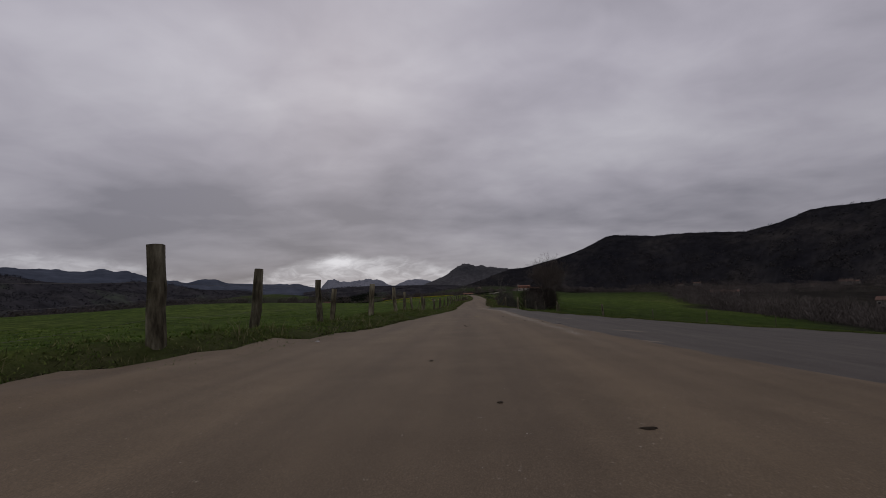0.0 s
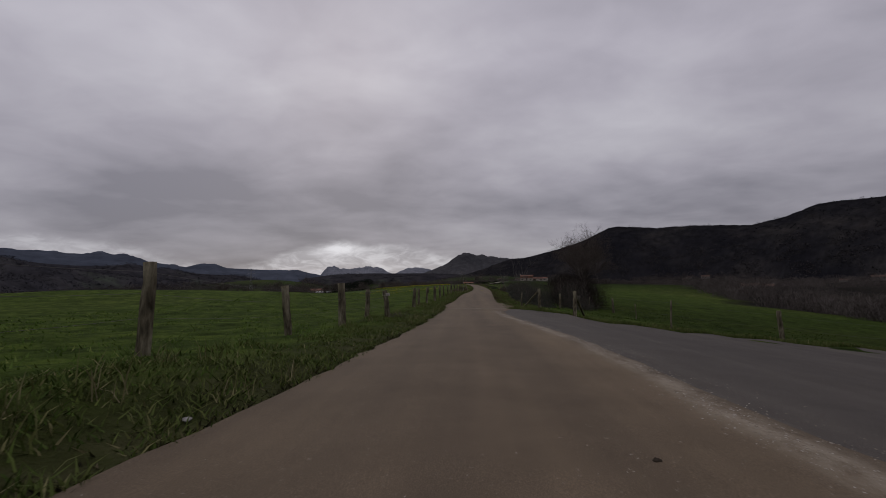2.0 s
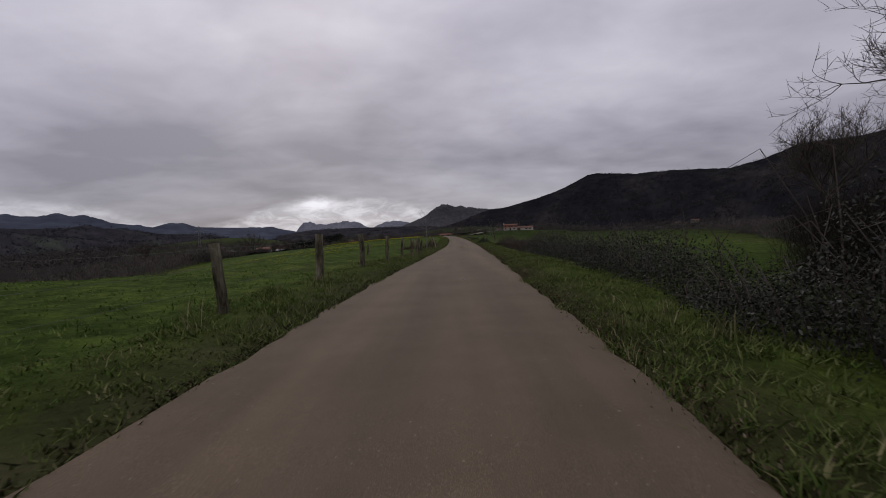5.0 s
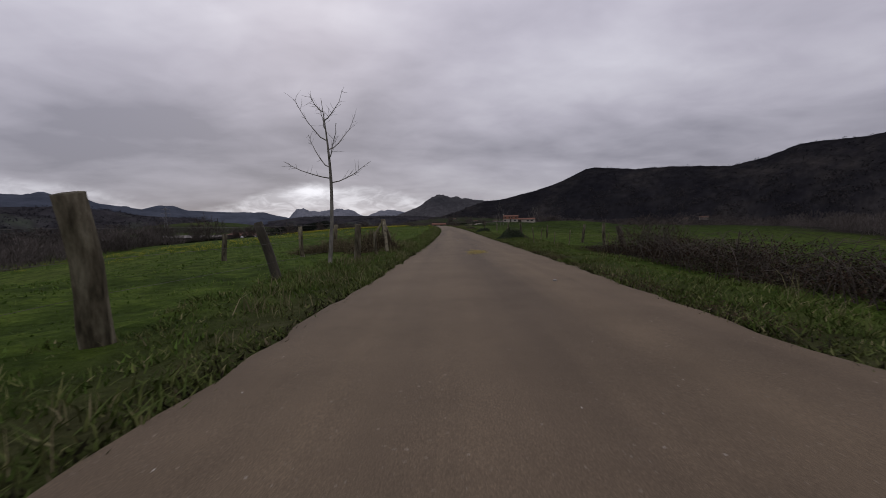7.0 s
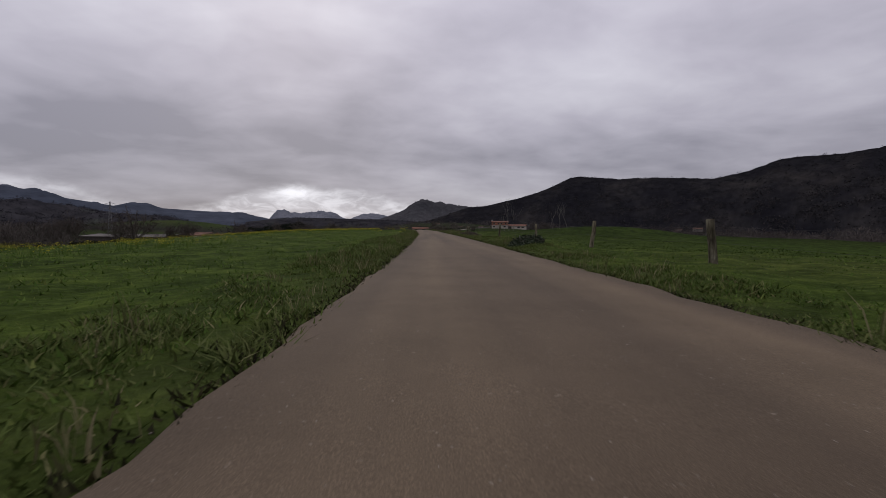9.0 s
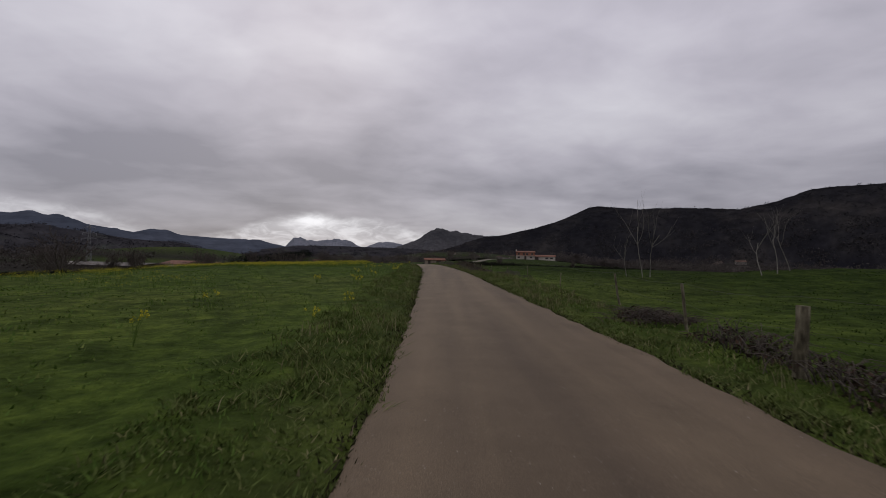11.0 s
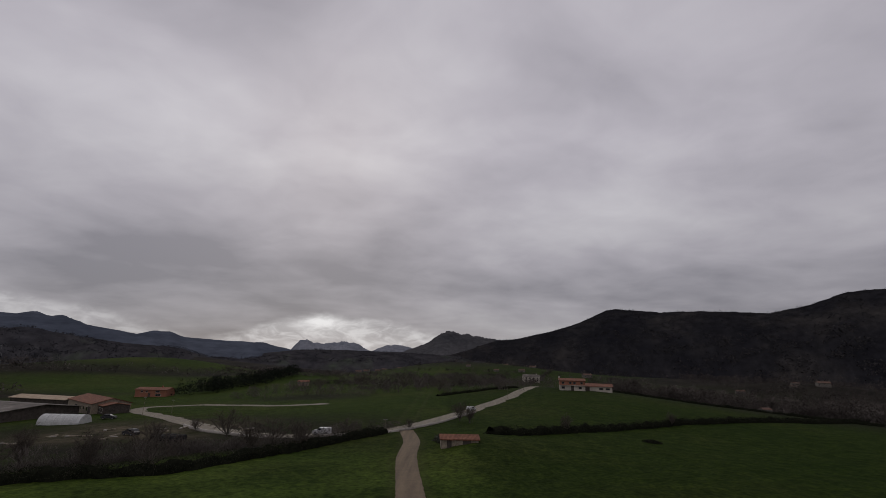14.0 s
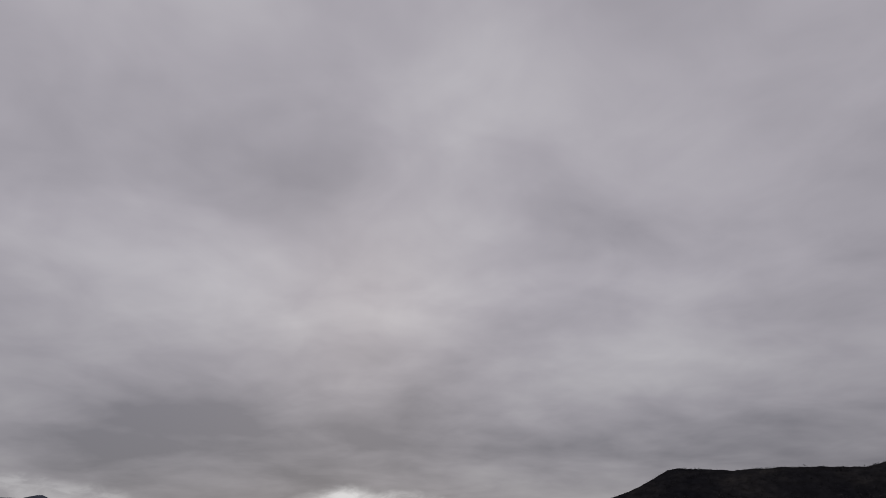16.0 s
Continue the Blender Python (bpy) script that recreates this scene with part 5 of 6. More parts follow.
def tile_roof_material():
    m, n, l, b = material("clay roof tiles", 0.9)
    col = ramp(n, l, noise_node(n, l, 0.8, 6, 0.7), [(0.3, (0.10, 0.045, 0.03)), (0.55, (0.20, 0.085, 0.052)), (0.75, (0.27, 0.135, 0.085))])
    w = n.new("ShaderNodeTexWave")
    w.inputs["Scale"].default_value, w.inputs["Distortion"].default_value = 1.4, 1.0
    co = n.new("ShaderNodeTexCoord")
    l.new(co.outputs["Object"], w.inputs["Vector"])
    col = blend(n, l, "MULTIPLY", 0.6, col, ramp(n, l, w.outputs["Fac"], [(0.2, (0.5, 0.5, 0.5)), (0.7, (1.2, 1.2, 1.2))]))
    col = blend(n, l, "MULTIPLY", 0.7, col, ramp(n, l, noise_node(n, l, 9, 4, 0.7), [(0.3, (0.5, 0.5, 0.5)), (0.7, (1.3, 1.3, 1.3))]))
    l.new(col, b.inputs["Base Color"])
    return m


M_TILE = tile_roof_material()


def gable(name, x, y, turn, w, d, h, pitch, wall, roof, label, windows=(), doors=(), chimney=None, over=0.4, sink=0.6, thick=0.18, base=None):
    """A gabled building: w along its ridge, d across; windows (face, along, sill, width, height) on the face towards -y."""
    z = float(ground(x, y)) if base is None else base
    ob = thing(name, label, "house" if "house" in name else "shed")
    ob.matrix_basis = pose(x, y, z, 0, 0, turn)
    bm = bmesh.new()
    pts = [(-w / 2, -d / 2), (w / 2, -d / 2), (w / 2, d / 2), (-w / 2, d / 2)]
    lo = [bm.verts.new((a, b, -sink)) for a, b in pts]
    hi = [bm.verts.new((a, b, h)) for a, b in pts]
    rl, rr = bm.verts.new((-w / 2, 0, h + pitch)), bm.verts.new((w / 2, 0, h + pitch))
    for i in (0, 2):
        bm.faces.new((lo[i], lo[i + 1], hi[i + 1], hi[i]))
    bm.faces.new((lo[1], lo[2], hi[2], rr, hi[1]))
    bm.faces.new((lo[3], lo[0], hi[0], rl, hi[3]))
    part("wall", bm, wall, ob)
    for sgn in (-1, 1):
        bm = bmesh.new()
        low = (d / 2 + over)
        drop = pitch * over / (d / 2)
        v = [(-w / 2 - over, sgn * low, h - drop), (w / 2 + over, sgn * low, h - drop), (w / 2 + over, 0, h + pitch), (-w / 2 - over, 0, h + pitch)]
        a = [bm.verts.new((p[0], p[1], p[2] + 0.02)) for p in v]
        b = [bm.verts.new((p[0], p[1], p[2] + 0.02 + thick)) for p in v]
        bm.faces.new(b)
        bm.faces.new(a[::-1])
        for i in range(4):
            bm.faces.new((a[i], a[(i + 1) % 4], b[(i + 1) % 4], b[i]))
        bmesh.ops.recalc_face_normals(bm, faces=bm.faces[:])
        part("roof", bm, roof, ob)
    for along, sill, ww, hh in windows:
        win = part("window", box_bm(along - ww / 2, -d / 2 - 0.03, sill, along + ww / 2, -d / 2 + 0.06, sill + hh), M_WHITEWALL if wall is not M_WHITEWALL else M_STONEWALL, ob)
        part("pane", box_bm(along - ww / 2 + 0.1, -d / 2 - 0.05, sill + 0.1, along + ww / 2 - 0.1, -d / 2 - 0.02, sill + hh - 0.1), M_GLASS, win)
    for along, ww, hh in doors:
        part("door", box_bm(along - ww / 2, -d / 2 - 0.05, -sink, along + ww / 2, -d / 2 + 0.05, hh), M_DARKWALL, ob)
    if chimney:
        part("chimney", box_bm(chimney - 0.35, -0.35, h, chimney + 0.35, 0.35, h + pitch + 1.0, 0.04), wall, ob)
    return ob


# the long white house above the road, with its red band, and the barn joined to it
gable("farmhouse", 56, 464, -10, 11.6, 8, 4.3, 0.9, M_WHITEWALL, M_TILE, "cream farmhouse with a red upper storey and tiled roof", [(-4.2, 2.75, 1.2, 1.1), (-0.9, 2.75, 1.2, 1.1), (1.0, 2.75, 1.2, 1.1), (4.2, 2.75, 1.2, 1.1), (-4.2, 0.6, 1.5, 1.1), (3.5, 0.6, 1.5, 1.1)], [(0, 1.3, 2.2)], -5.8)
fh = bpy.data.objects["farmhouse"]
part("upper_wall", box_bm(-5.815, -4.015, 2.3, 5.815, 4.015, 4.27), M_REDWALL, fh, "brick-red upper storey")
part("balcony", box_bm(-5.8, -4.8, 2.15, 5.8, -4.0, 2.3, 0.02), M_WHITEWALL, fh)
gable("barn", 69.3, 469, -16, 14, 11, 2.2, 1.1, M_WHITEWALL, M_TILE, "low pale barn joined to the farmhouse", [(5.0, 0.7, 2.0, 1.0), (2.0, 0.7, 2.0, 1.0)], [(-4.5, 2.6, 1.9)])
gable("white_house", 73, 680, 0, 15, 9, 5.0, 1.6, M_WHITEWALL, M_GREYROOF, "small white house beside the road", [(-5.2, 2.9, 1.3, 1.3), (-1.7, 2.9, 1.3, 1.3), (1.8, 2.9, 1.3, 1.3), (5.2, 2.9, 1.3, 1.3), (-5.2, 0.7, 1.3, 1.3), (-1.7, 0.7, 1.3, 1.3), (5.2, 0.7, 1.3, 1.3)], [(1.8, 1.2, 2.1)], 5.0)
# the farmyard in the hollow
gable("red_house", -165, 494, 8, 16, 10, 3.6, 1.0, M_REDWALL, M_TILE, "brick-red two-storey house with a tiled roof", [(-4.6, 2.2, 1.1, 1.0), (-2.2, 2.2, 1.1, 1.0), (3.4, 2.2, 2.2, 1.0), (3.8, 0.4, 2.8, 1.2)], [(-0.8, 1.2, 1.9)], 3.4)
gable("barn", -137, 416, -38, 31, 12, 3.8, 1.7, M_STONEWALL, M_TILE, "long stone barn under a rusty tiled roof", [(6, 1.2, 1.6, 1.4), (10, 1.0, 1.8, 1.6), (2.5, 1.2, 1.4, 1.2)], [(12.8, 3.0, 2.8), (-4, 2.6, 2.6)])
gable("cattle_shed", -163, 398, -14, 54, 24, 3.8, 1.3, M_DARKWALL, M_GREYROOF, "broad low cattle shed with grey sheet roofing", [], [(-8, 6, 3.2), (8, 6, 3.2), (20, 5, 3.2)], None, 0.8)
gable("hay_barn", -176, 438, -12, 30, 9, 3.6, 1.0, M_DARKWALL, M_PALEROOF, "open hay barn with a tan sheet roof", [], [(-6, 5, 3.0), (6, 5, 3.0)], None, 0.6)
gable("lean_to_shed", -122.6, 404.7, -38, 5.6, 8, 2.7, 0.8, M_DARKWALL, M_TILE, "small dark store at the end of the barn", [(-1.2, 0.5, 1.4, 1.5), (1.3, 0.5, 1.4, 1.5)], [])
gable("field_hut", -104, 560, 10, 7, 5, 2.6, 0.9, M_STONEWALL, M_TILE, "lone stone field hut with a tiled roof", [], [(0, 1.2, 1.8)])
gable("tiled_shed", -0.5, 320, 4, 6.4, 3.4, 0.85, 0.5, M_STONEWALL, M_TILE, "tumbledown little shed with a ragged tiled roof", [], [(-1.8, 0.8, 0.8), (1.2, 1.4, 0.78)], None, 0.25)

# polytunnel
pt_ob = thing("polytunnel", "white polythene tunnel with open end", "polytunnel")
pt_ob.matrix_basis = pose(-114.5, 374, float(ground(-114.5, 374)), 0, 0, 4) @ Matrix.Diagonal((0.62, 0.72, 0.8, 1))
bm = bmesh.new()
rings = []
for i in range(11):
    u = -9.5 + 1.9 * i
    rings.append([bm.verts.new((u, 3.7 * math.cos(a), -0.3 + 3.6 * max(math.sin(a), 0) ** 0.8)) for a in np.linspace(0, math.pi, 15)])
for r0, r1 in zip(rings[:-1], rings[1:]):
    for k in range(14):
        bm.faces.new((r0[k], r0[k + 1], r1[k + 1], r1[k]))
bm.faces.new(rings[-1])
part("cover", bm, M_POLY, pt_ob)
for i in range(0, 11, 2):
    t = Tubes()
    a = np.linspace(0, math.pi, 15)
    t.add(np.stack([np.full(15, -9.5 + 1.9 * i), 3.74 * np.cos(a), -0.3 + 3.64 * np.maximum(np.sin(a), 0) ** 0.8], -1), np.full(15, 0.03), 4, False)
    put("hoop", t.mesh("hoop", M_STEEL), pt_ob)
part("end_wall", box_bm(-9.46, -3.0, -0.3, -9.40, 1.2, 2.3), M_POLY, pt_ob)
part("doorway", box_bm(-9.56, 1.0, -0.3, -9.50, 3.0, 2.2), M_DARKWALL, pt_ob)


def wheels(ob, places, r):
    for px_, py_ in places:
        bm = bmesh.new()
        bmesh.ops.create_cone(bm, cap_ends=True, segments=18, radius1=r, radius2=r, depth=0.22, matrix=Matrix.Translation((px_, py_, r)) @ Matrix.Rotation(math.pi / 2, 4, "X"))
        wh = part("wheel", bm, M_RUBBER, ob)
        bm = bmesh.new()
        bmesh.ops.create_cone(bm, cap_ends=True, segments=14, radius1=r * 0.55, radius2=r * 0.55, depth=0.235, matrix=Matrix.Translation((px_, py_, r)) @ Matrix.Rotation(math.pi / 2, 4, "X"))
        part("rim", bm, M_STEEL, wh)


def car(name, x, y, turn, paint, label, profile, length, width, glass, lift=0.09):
    ob = thing(name, label, "car" if "car" in name else "van")
    ob.matrix_basis = pose(x, y, float(ground(x, y)) + lift, 0, 0, turn)
    bm = bmesh.new()
    a = [bm.verts.new((px_, -width / 2, pz)) for px_, pz in profile]
    b = [bm.verts.new((px_, width / 2, pz)) for px_, pz in profile]
    bm.faces.new(a[::-1])
    bm.faces.new(b)
    for i in range(len(a)):
        bm.faces.new((a[i], a[(i + 1) % len(a)], b[(i + 1) % len(a)], b[i]))
    bmesh.ops.recalc_face_normals(bm, faces=bm.faces[:])
    bmesh.ops.bevel(bm, geom=bm.edges[:], offset=0.05, segments=2, affect="EDGES")
    part("body", bm, paint, ob)
    for x0, x1, z0, z1 in glass:
        for sgn in (-1, 1):
            part("window", box_bm(x0, sgn * width / 2 - 0.015, z0, x1, sgn * width / 2 + 0.015, z1), M_GLASS, ob)
    wheels(ob, [(px_, py_) for px_ in (-length * 0.3, length * 0.3) for py_ in (-width / 2 + 0.1, width / 2 - 0.1)], 0.32)
    for sgn in (-1, 1):
        part("headlight", box_bm(length / 2 - 0.06, sgn * 0.55 - 0.15, 0.62, length / 2 + 0.02, sgn * 0.55 + 0.15, 0.78), M_STEEL, ob)
    return ob


car("white_van", -30.5, 342.4, 180, M_VAN, "small white van on the main road", [(-2.0, 0.3), (-2.0, 1.35), (-1.85, 1.5), (0.5, 1.5), (1.1, 1.02), (1.9, 0.9), (2.0, 0.65), (2.0, 0.3)], 4.0, 1.65, [(0.0, 0.75, 1.02, 1.4)])
car("white_car", 4.6, 391.5, 60, M_VAN, "white car by the bare tree at the junction", [(-2.0, 0.3), (-2.05, 0.85), (-1.7, 1.0), (-1.2, 1.45), (0.4, 1.45), (1.0, 0.98), (1.95, 0.85), (2.05, 0.3)], 4.1, 1.7, [(-1.1, -0.2, 1.02, 1.36), (-0.1, 0.5, 1.02, 1.36)])
car("dark_car", -77, 348, 160, M_DARKPAINT, "dark old car parked in the yard", [(-2.0, 0.3), (-2.05, 0.85), (-1.7, 1.0), (-1.2, 1.45), (0.4, 1.45), (1.0, 0.98), (1.95, 0.85), (2.05, 0.3)], 4.1, 1.7, [(-1.1, -0.2, 1.02, 1.36), (-0.1, 0.5, 1.02, 1.36)], 0.02)
car("dark_car", -109, 384, 20, M_DARKPAINT, "dark old car parked by the barn", [(-2.0, 0.3), (-2.05, 0.85), (-1.7, 1.0), (-1.2, 1.45), (0.4, 1.45), (1.0, 0.98), (1.95, 0.85), (2.05, 0.3)], 4.1, 1.7, [(-1.1, -0.2, 1.02, 1.36), (-0.1, 0.5, 1.02, 1.36)], 0.02)

# wrapped bales in two dark rows
bale = thing("silage_bale", "black wrapped silage bale lying in the yard", "bale", "bales in the yard")
bm = bmesh.new()
bmesh.ops.create_cone(bm, cap_ends=True, segments=18, radius1=0.62, radius2=0.62, depth=1.2, matrix=Matrix.Rotation(math.pi / 2, 4, "Y"))
bmesh.ops.bevel(bm, geom=[q for q in bm.edges if len(q.link_faces) == 2 and q.calc_face_angle() > 1], offset=0.1, segments=2, affect="EDGES")
part("wrap", bm, M_RUBBER, bale)
for k in range(12):
    bx, by = (-67 + 1.35 * k, 341.0 - 0.5 * k) if k < 7 else (-64.5 + 1.35 * (k - 7), 338.2 - 0.5 * (k - 7))
    m = pose(bx, by, float(ground(bx, by)) + 0.58, 0, 0, -9)
    if k:
        copy_thing(bale, m)
    else:
        bale.matrix_basis = m

# odd heaps of rubble and planks on the bare yard
g = np.random.default_rng(120)
for k in range(16):
    x, y = g.uniform(-104, -52), g.uniform(338, 364)
    ob = thing("rubble_heap", "scattered pale rubble and planks on bare earth", "rubble", "rubble in the yard", at=(x, y, float(ground(x, y))))
    for j in range(3):
        bm = box_bm(-0.6, -0.25, -0.1, 0.6 + g.uniform(0, 1.2), 0.25, 0.18, 0.03)
        bmesh.ops.transform(bm, matrix=pose(g.normal(0, 0.7), g.normal(0, 0.6), 0.05 * j, 0, g.normal(0, 6), g.uniform(0, 180)), verts=bm.verts[:])
        part("plank", bm, (M_CONCRETE, M_POST, M_STONEWALL)[j], ob)

# lattice pylon on the slope
py = thing("pylon", "grey lattice power pylon with three crossarms", "pylon")
py.matrix_basis = pose(-204, 436, float(ground(-204, 436)), 0, 0, 20)
tower, H_TOP = Tubes(), 27.0
for lv in range(9):
    z0, z1 = H_TOP * lv / 9, H_TOP * (lv + 1) / 9
    w0, w1 = 1.5 * (1 - lv / 10.5), 1.5 * (1 - (lv + 1) / 10.5)
    q0, q1 = [(w0, w0), (-w0, w0), (-w0, -w0), (w0, -w0)], [(w1, w1), (-w1, w1), (-w1, -w1), (w1, -w1)]
    for k in range(4):
        j = (k + 1) % 4
        for pa, pb in (((*q0[k], z0), (*q1[k], z1)), ((*q0[k], z0), (*q1[j], z1)), ((*q0[j], z0), (*q1[k], z1))):
            tower.add([pa, pb], [0.05, 0.05], 4, False)
put("tower", tower.mesh("tower", M_STEEL), py)
for z, w in ((19.0, 3.8), (22.2, 3.4), (25.4, 2.8)):
    arm = Tubes()
    for sgn in (-1, 1):
        arm.add([(0, 0, z + 0.9), (sgn * w, 0, z)], [0.1, 0.07], 4, False)
        arm.add([(0, 0, z - 0.1), (sgn * w, 0, z)], [0.1, 0.07], 4, False)
        arm.add([(sgn * w, 0, z), (sgn * w, 0, z - 1.3)], [0.08, 0.06], 4, False)
    put("crossarm", arm.mesh("crossarm", M_STEEL), py)

# poles beside the main road
for k, (x, y, h) in enumerate([(-103, 391, 6), (-97, 397, 4.5), (-17, 346, 3.2), (20, 420, 6)]):
    pole = thing("utility_pole", "thin grey pole beside the main road", "pole", "poles along the road", at=(x, y, float(ground(x, y))))
    t = Tubes()
    t.add([(0, 0, -0.3), (0, 0, h)], [0.08, 0.05], 7)
    put("pole", t.mesh("pole", M_POST), pole)
    put("crosspiece", (lambda q: (q.add([(-0.5, 0, h - 0.3), (0.5, 0, h - 0.3)], [0.05, 0.05], 4), q.mesh("crosspiece", M_STEEL))[1])(Tubes()), pole)

# guard wall along the loop of the main road
loop = curve_through(MAIN)
d = np.gradient(loop, axis=0)
d /= np.linalg.norm(d, axis=1)[:, None]
for lo_, hi_ in ((118, 158), (164, 188)):
    seg = loop[lo_:hi_] + np.stack([d[lo_:hi_, 1], -d[lo_:hi_, 0]], -1) * -3.3
    v = []
    for x, y in seg:
        z = float(ground(x, y))
        v += [(x - 0.15, y - 0.15, z - 0.3), (x - 0.15, y - 0.15, z + 0.55), (x + 0.15, y + 0.15, z + 0.55), (x + 0.15, y + 0.15, z - 0.3)]
    k = 4 * np.arange(len(seg) - 1)[:, None]
    f_ = np.concatenate([k + np.array([[i, (i + 1) % 4, (i + 1) % 4 + 4, i + 4]]) for i in range(4)])
    tagged(put("road_kerb_wall", mesh_of("road_kerb_wall", np.array(v), f_, M_CONCRETE)), "low pale concrete wall edging the main road", "wall", kind="structure")

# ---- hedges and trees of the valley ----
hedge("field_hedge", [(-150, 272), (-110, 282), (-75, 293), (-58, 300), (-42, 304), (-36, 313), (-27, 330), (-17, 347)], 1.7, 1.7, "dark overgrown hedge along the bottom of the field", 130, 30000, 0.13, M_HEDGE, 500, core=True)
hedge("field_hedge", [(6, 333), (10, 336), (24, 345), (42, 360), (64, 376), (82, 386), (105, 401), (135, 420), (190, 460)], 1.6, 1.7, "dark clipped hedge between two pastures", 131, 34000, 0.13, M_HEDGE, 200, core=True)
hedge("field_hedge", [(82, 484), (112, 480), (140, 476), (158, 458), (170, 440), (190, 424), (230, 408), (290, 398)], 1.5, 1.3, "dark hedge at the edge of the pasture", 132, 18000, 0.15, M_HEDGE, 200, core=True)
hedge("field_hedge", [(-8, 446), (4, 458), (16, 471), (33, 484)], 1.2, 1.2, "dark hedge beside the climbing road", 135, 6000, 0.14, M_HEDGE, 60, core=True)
hedge("bush", [(-37.5, 318.5), (-36, 321)], 1.9, 3.4, "tall dark bush standing in the field hedge", 136, 6000, 0.12, M_BRAMBLE, 420, "bush")
hedge("bush", [(-31.5, 327), (-29, 331)], 2.2, 2.6, "broad bare bush in the field hedge", 137, 5000, 0.1, M_RUSTLEAF, 520, "bush")
hedge("bush", [(40.5, 341), (43, 342.5)], 1.4, 1.2, "round dark bush alone in the pasture", 133, 3000, 0.09, M_HEDGE, 50, "bush")
hedge("bush", [(-1.5, 319), (-3.0, 324), (-4.5, 330)], 1.2, 1.1, "rough dark bushes beside the little shed", 134, 3200, 0.1, M_BRAMBLE, 160, "bush")

def stem_tree(name, x, y, tall, wide, seed, label, stems=13, fan=1.0):
    """A leafless tree of several stems that fan out from one foot and end in close twigs."""
    g = np.random.default_rng(seed)
    wood, twig = Tubes(), Tubes()
    wood.add([(0, 0, -0.3), (0.05, 0, 0.3), (0, 0.05, 0.16 * tall)], [0.24, 0.17, 0.15], 7)
    for k in range(stems):
        a, out = k * 2.4 + g.uniform(-0.4, 0.4), wide * math.sqrt((k + 0.6) / stems) * g.uniform(0.8, 1.1)
        top = tall * (1 - 0.38 * (out / wide) ** 2) * g.uniform(0.88, 1.05)
        u = np.linspace(0, 1, 7)[:, None]
        line = np.concatenate([np.cos(a) * out * u ** fan, np.sin(a) * out * u ** fan, 0.1 * tall + (top - 0.1 * tall) * u], 1) + g.normal(0, 0.05, (7, 3)) * u * wide * 0.5
        wood.add(line, np.linspace(0.085, 0.025, 7), 5, False)
        for q in range(16):
            w = g.uniform(0.3, 1.0)
            i = min(int(w * 6), 5)
            p = line[i] + (line[i + 1] - line[i]) * (w * 6 - i)
            d = g.normal(0, 1, 3) + np.array([math.cos(a) * 0.5, math.sin(a) * 0.5, 0.8])
            d /= np.linalg.norm(d)
            ln = tall * g.uniform(0.1, 0.2)
            tip = p + d * ln
            twig.add([p, p + d * ln * 0.5 + g.normal(0, 0.04, 3), tip], [0.03, 0.025, 0.014], 3, False)
            for z in range(4):
                e = d + g.normal(0, 0.6, 3)
                b = p + d * ln * g.uniform(0.3, 1.0)
                twig.add([b, b + e / np.linalg.norm(e) * ln * g.uniform(0.4, 0.8)], [0.022, 0.012], 3, False)
    tree = thing(name, label, "tree", at=(x, y, float(ground(x, y))))
    put("trunk", wood.mesh("trunk", M_BARK), tree)
    put("crown", twig.mesh("crown", M_TWIG, False), tree)
    return tree


wood_a = stem_tree("bare_tree", -36.3, 318.5, 6.0, 2.3, 141, "upright leafless tree of many stems in the hedge", 15)
wood_b = stem_tree("bare_tree", -45.5, 306.0, 6.2, 4.6, 142, "leafless tree with wide spreading limbs in the hedge", 15, 0.8)
wood_c = stem_tree("bare_tree", -30.5, 326.0, 5.4, 2.8, 143, "leafless round-headed tree in the hedge", 14)
kinds = (wood_a, wood_b, wood_c)
for tr in kinds:
    tagged(tr, group="bare trees of the valley")
g = np.random.default_rng(150)


def plant(x, y, size):
    m = pose(x, y, float(ground(x, y)), 0, 0, g.uniform(0, 360))
    ob = copy_thing(kinds[g.integers(0, 3)], m)
    ob.scale = (size, size, size * g.uniform(0.9, 1.2))
    return ob


for x, y, s_ in [(-95, 287, 1.6), (-112, 283, 1.75), (-130, 278, 1.6), (-80, 293, 1.3), (-141, 275, 1.8), (-66, 300, 1.0), (-54, 305, 0.9), (-103, 292, 1.2), (-120, 285, 1.3), (-88, 296, 1.1), (-36, 328, 0.8), (-51, 341, 1.0), (-24, 339, 0.7), (-60, 330, 0.8), (-70, 312, 0.9), (-88, 304, 0.9), (-104, 296, 1.0), (-122, 290, 1.0), (-64, 352, 0.6), (0.5, 366, 0.9), (3.0, 362, 0.7), (-12, 352, 0.45), (24, 345, 0.6), (60, 372, 0.6), (-8, 480, 1.2), (8, 500, 1.2), (-30, 520, 1.1), (-60, 540, 1.2), (22, 470, 1.0), (-84, 530, 1.1)]:
    plant(x, y, s_)
# far hedgerows and woods, too many to count
def thicket(name, xs, ys, tall, wide, mat, label, seed, each=34):
    gg = np.random.default_rng(seed)
    n = len(xs) * each
    i = np.repeat(np.arange(len(xs)), each)
    a, r = gg.uniform(0, 2 * np.pi, n), np.sqrt(gg.uniform(0, 1, n))
    zz = gg.uniform(0.05, 1.0, n) ** 0.7
    x = xs[i] + wide[i] * r * np.cos(a) * (1.15 - 0.6 * zz)
    y = ys[i] + wide[i] * r * np.sin(a) * (1.15 - 0.6 * zz)
    me = leaf_cloud(name, np.stack([x, y, ground(x, y) + tall[i] * zz], -1), wide[i] * gg.uniform(0.095, 0.22, n), mat, gg, 0.8)
    return tagged(put(name, me), label, "woods", kind="stuff")


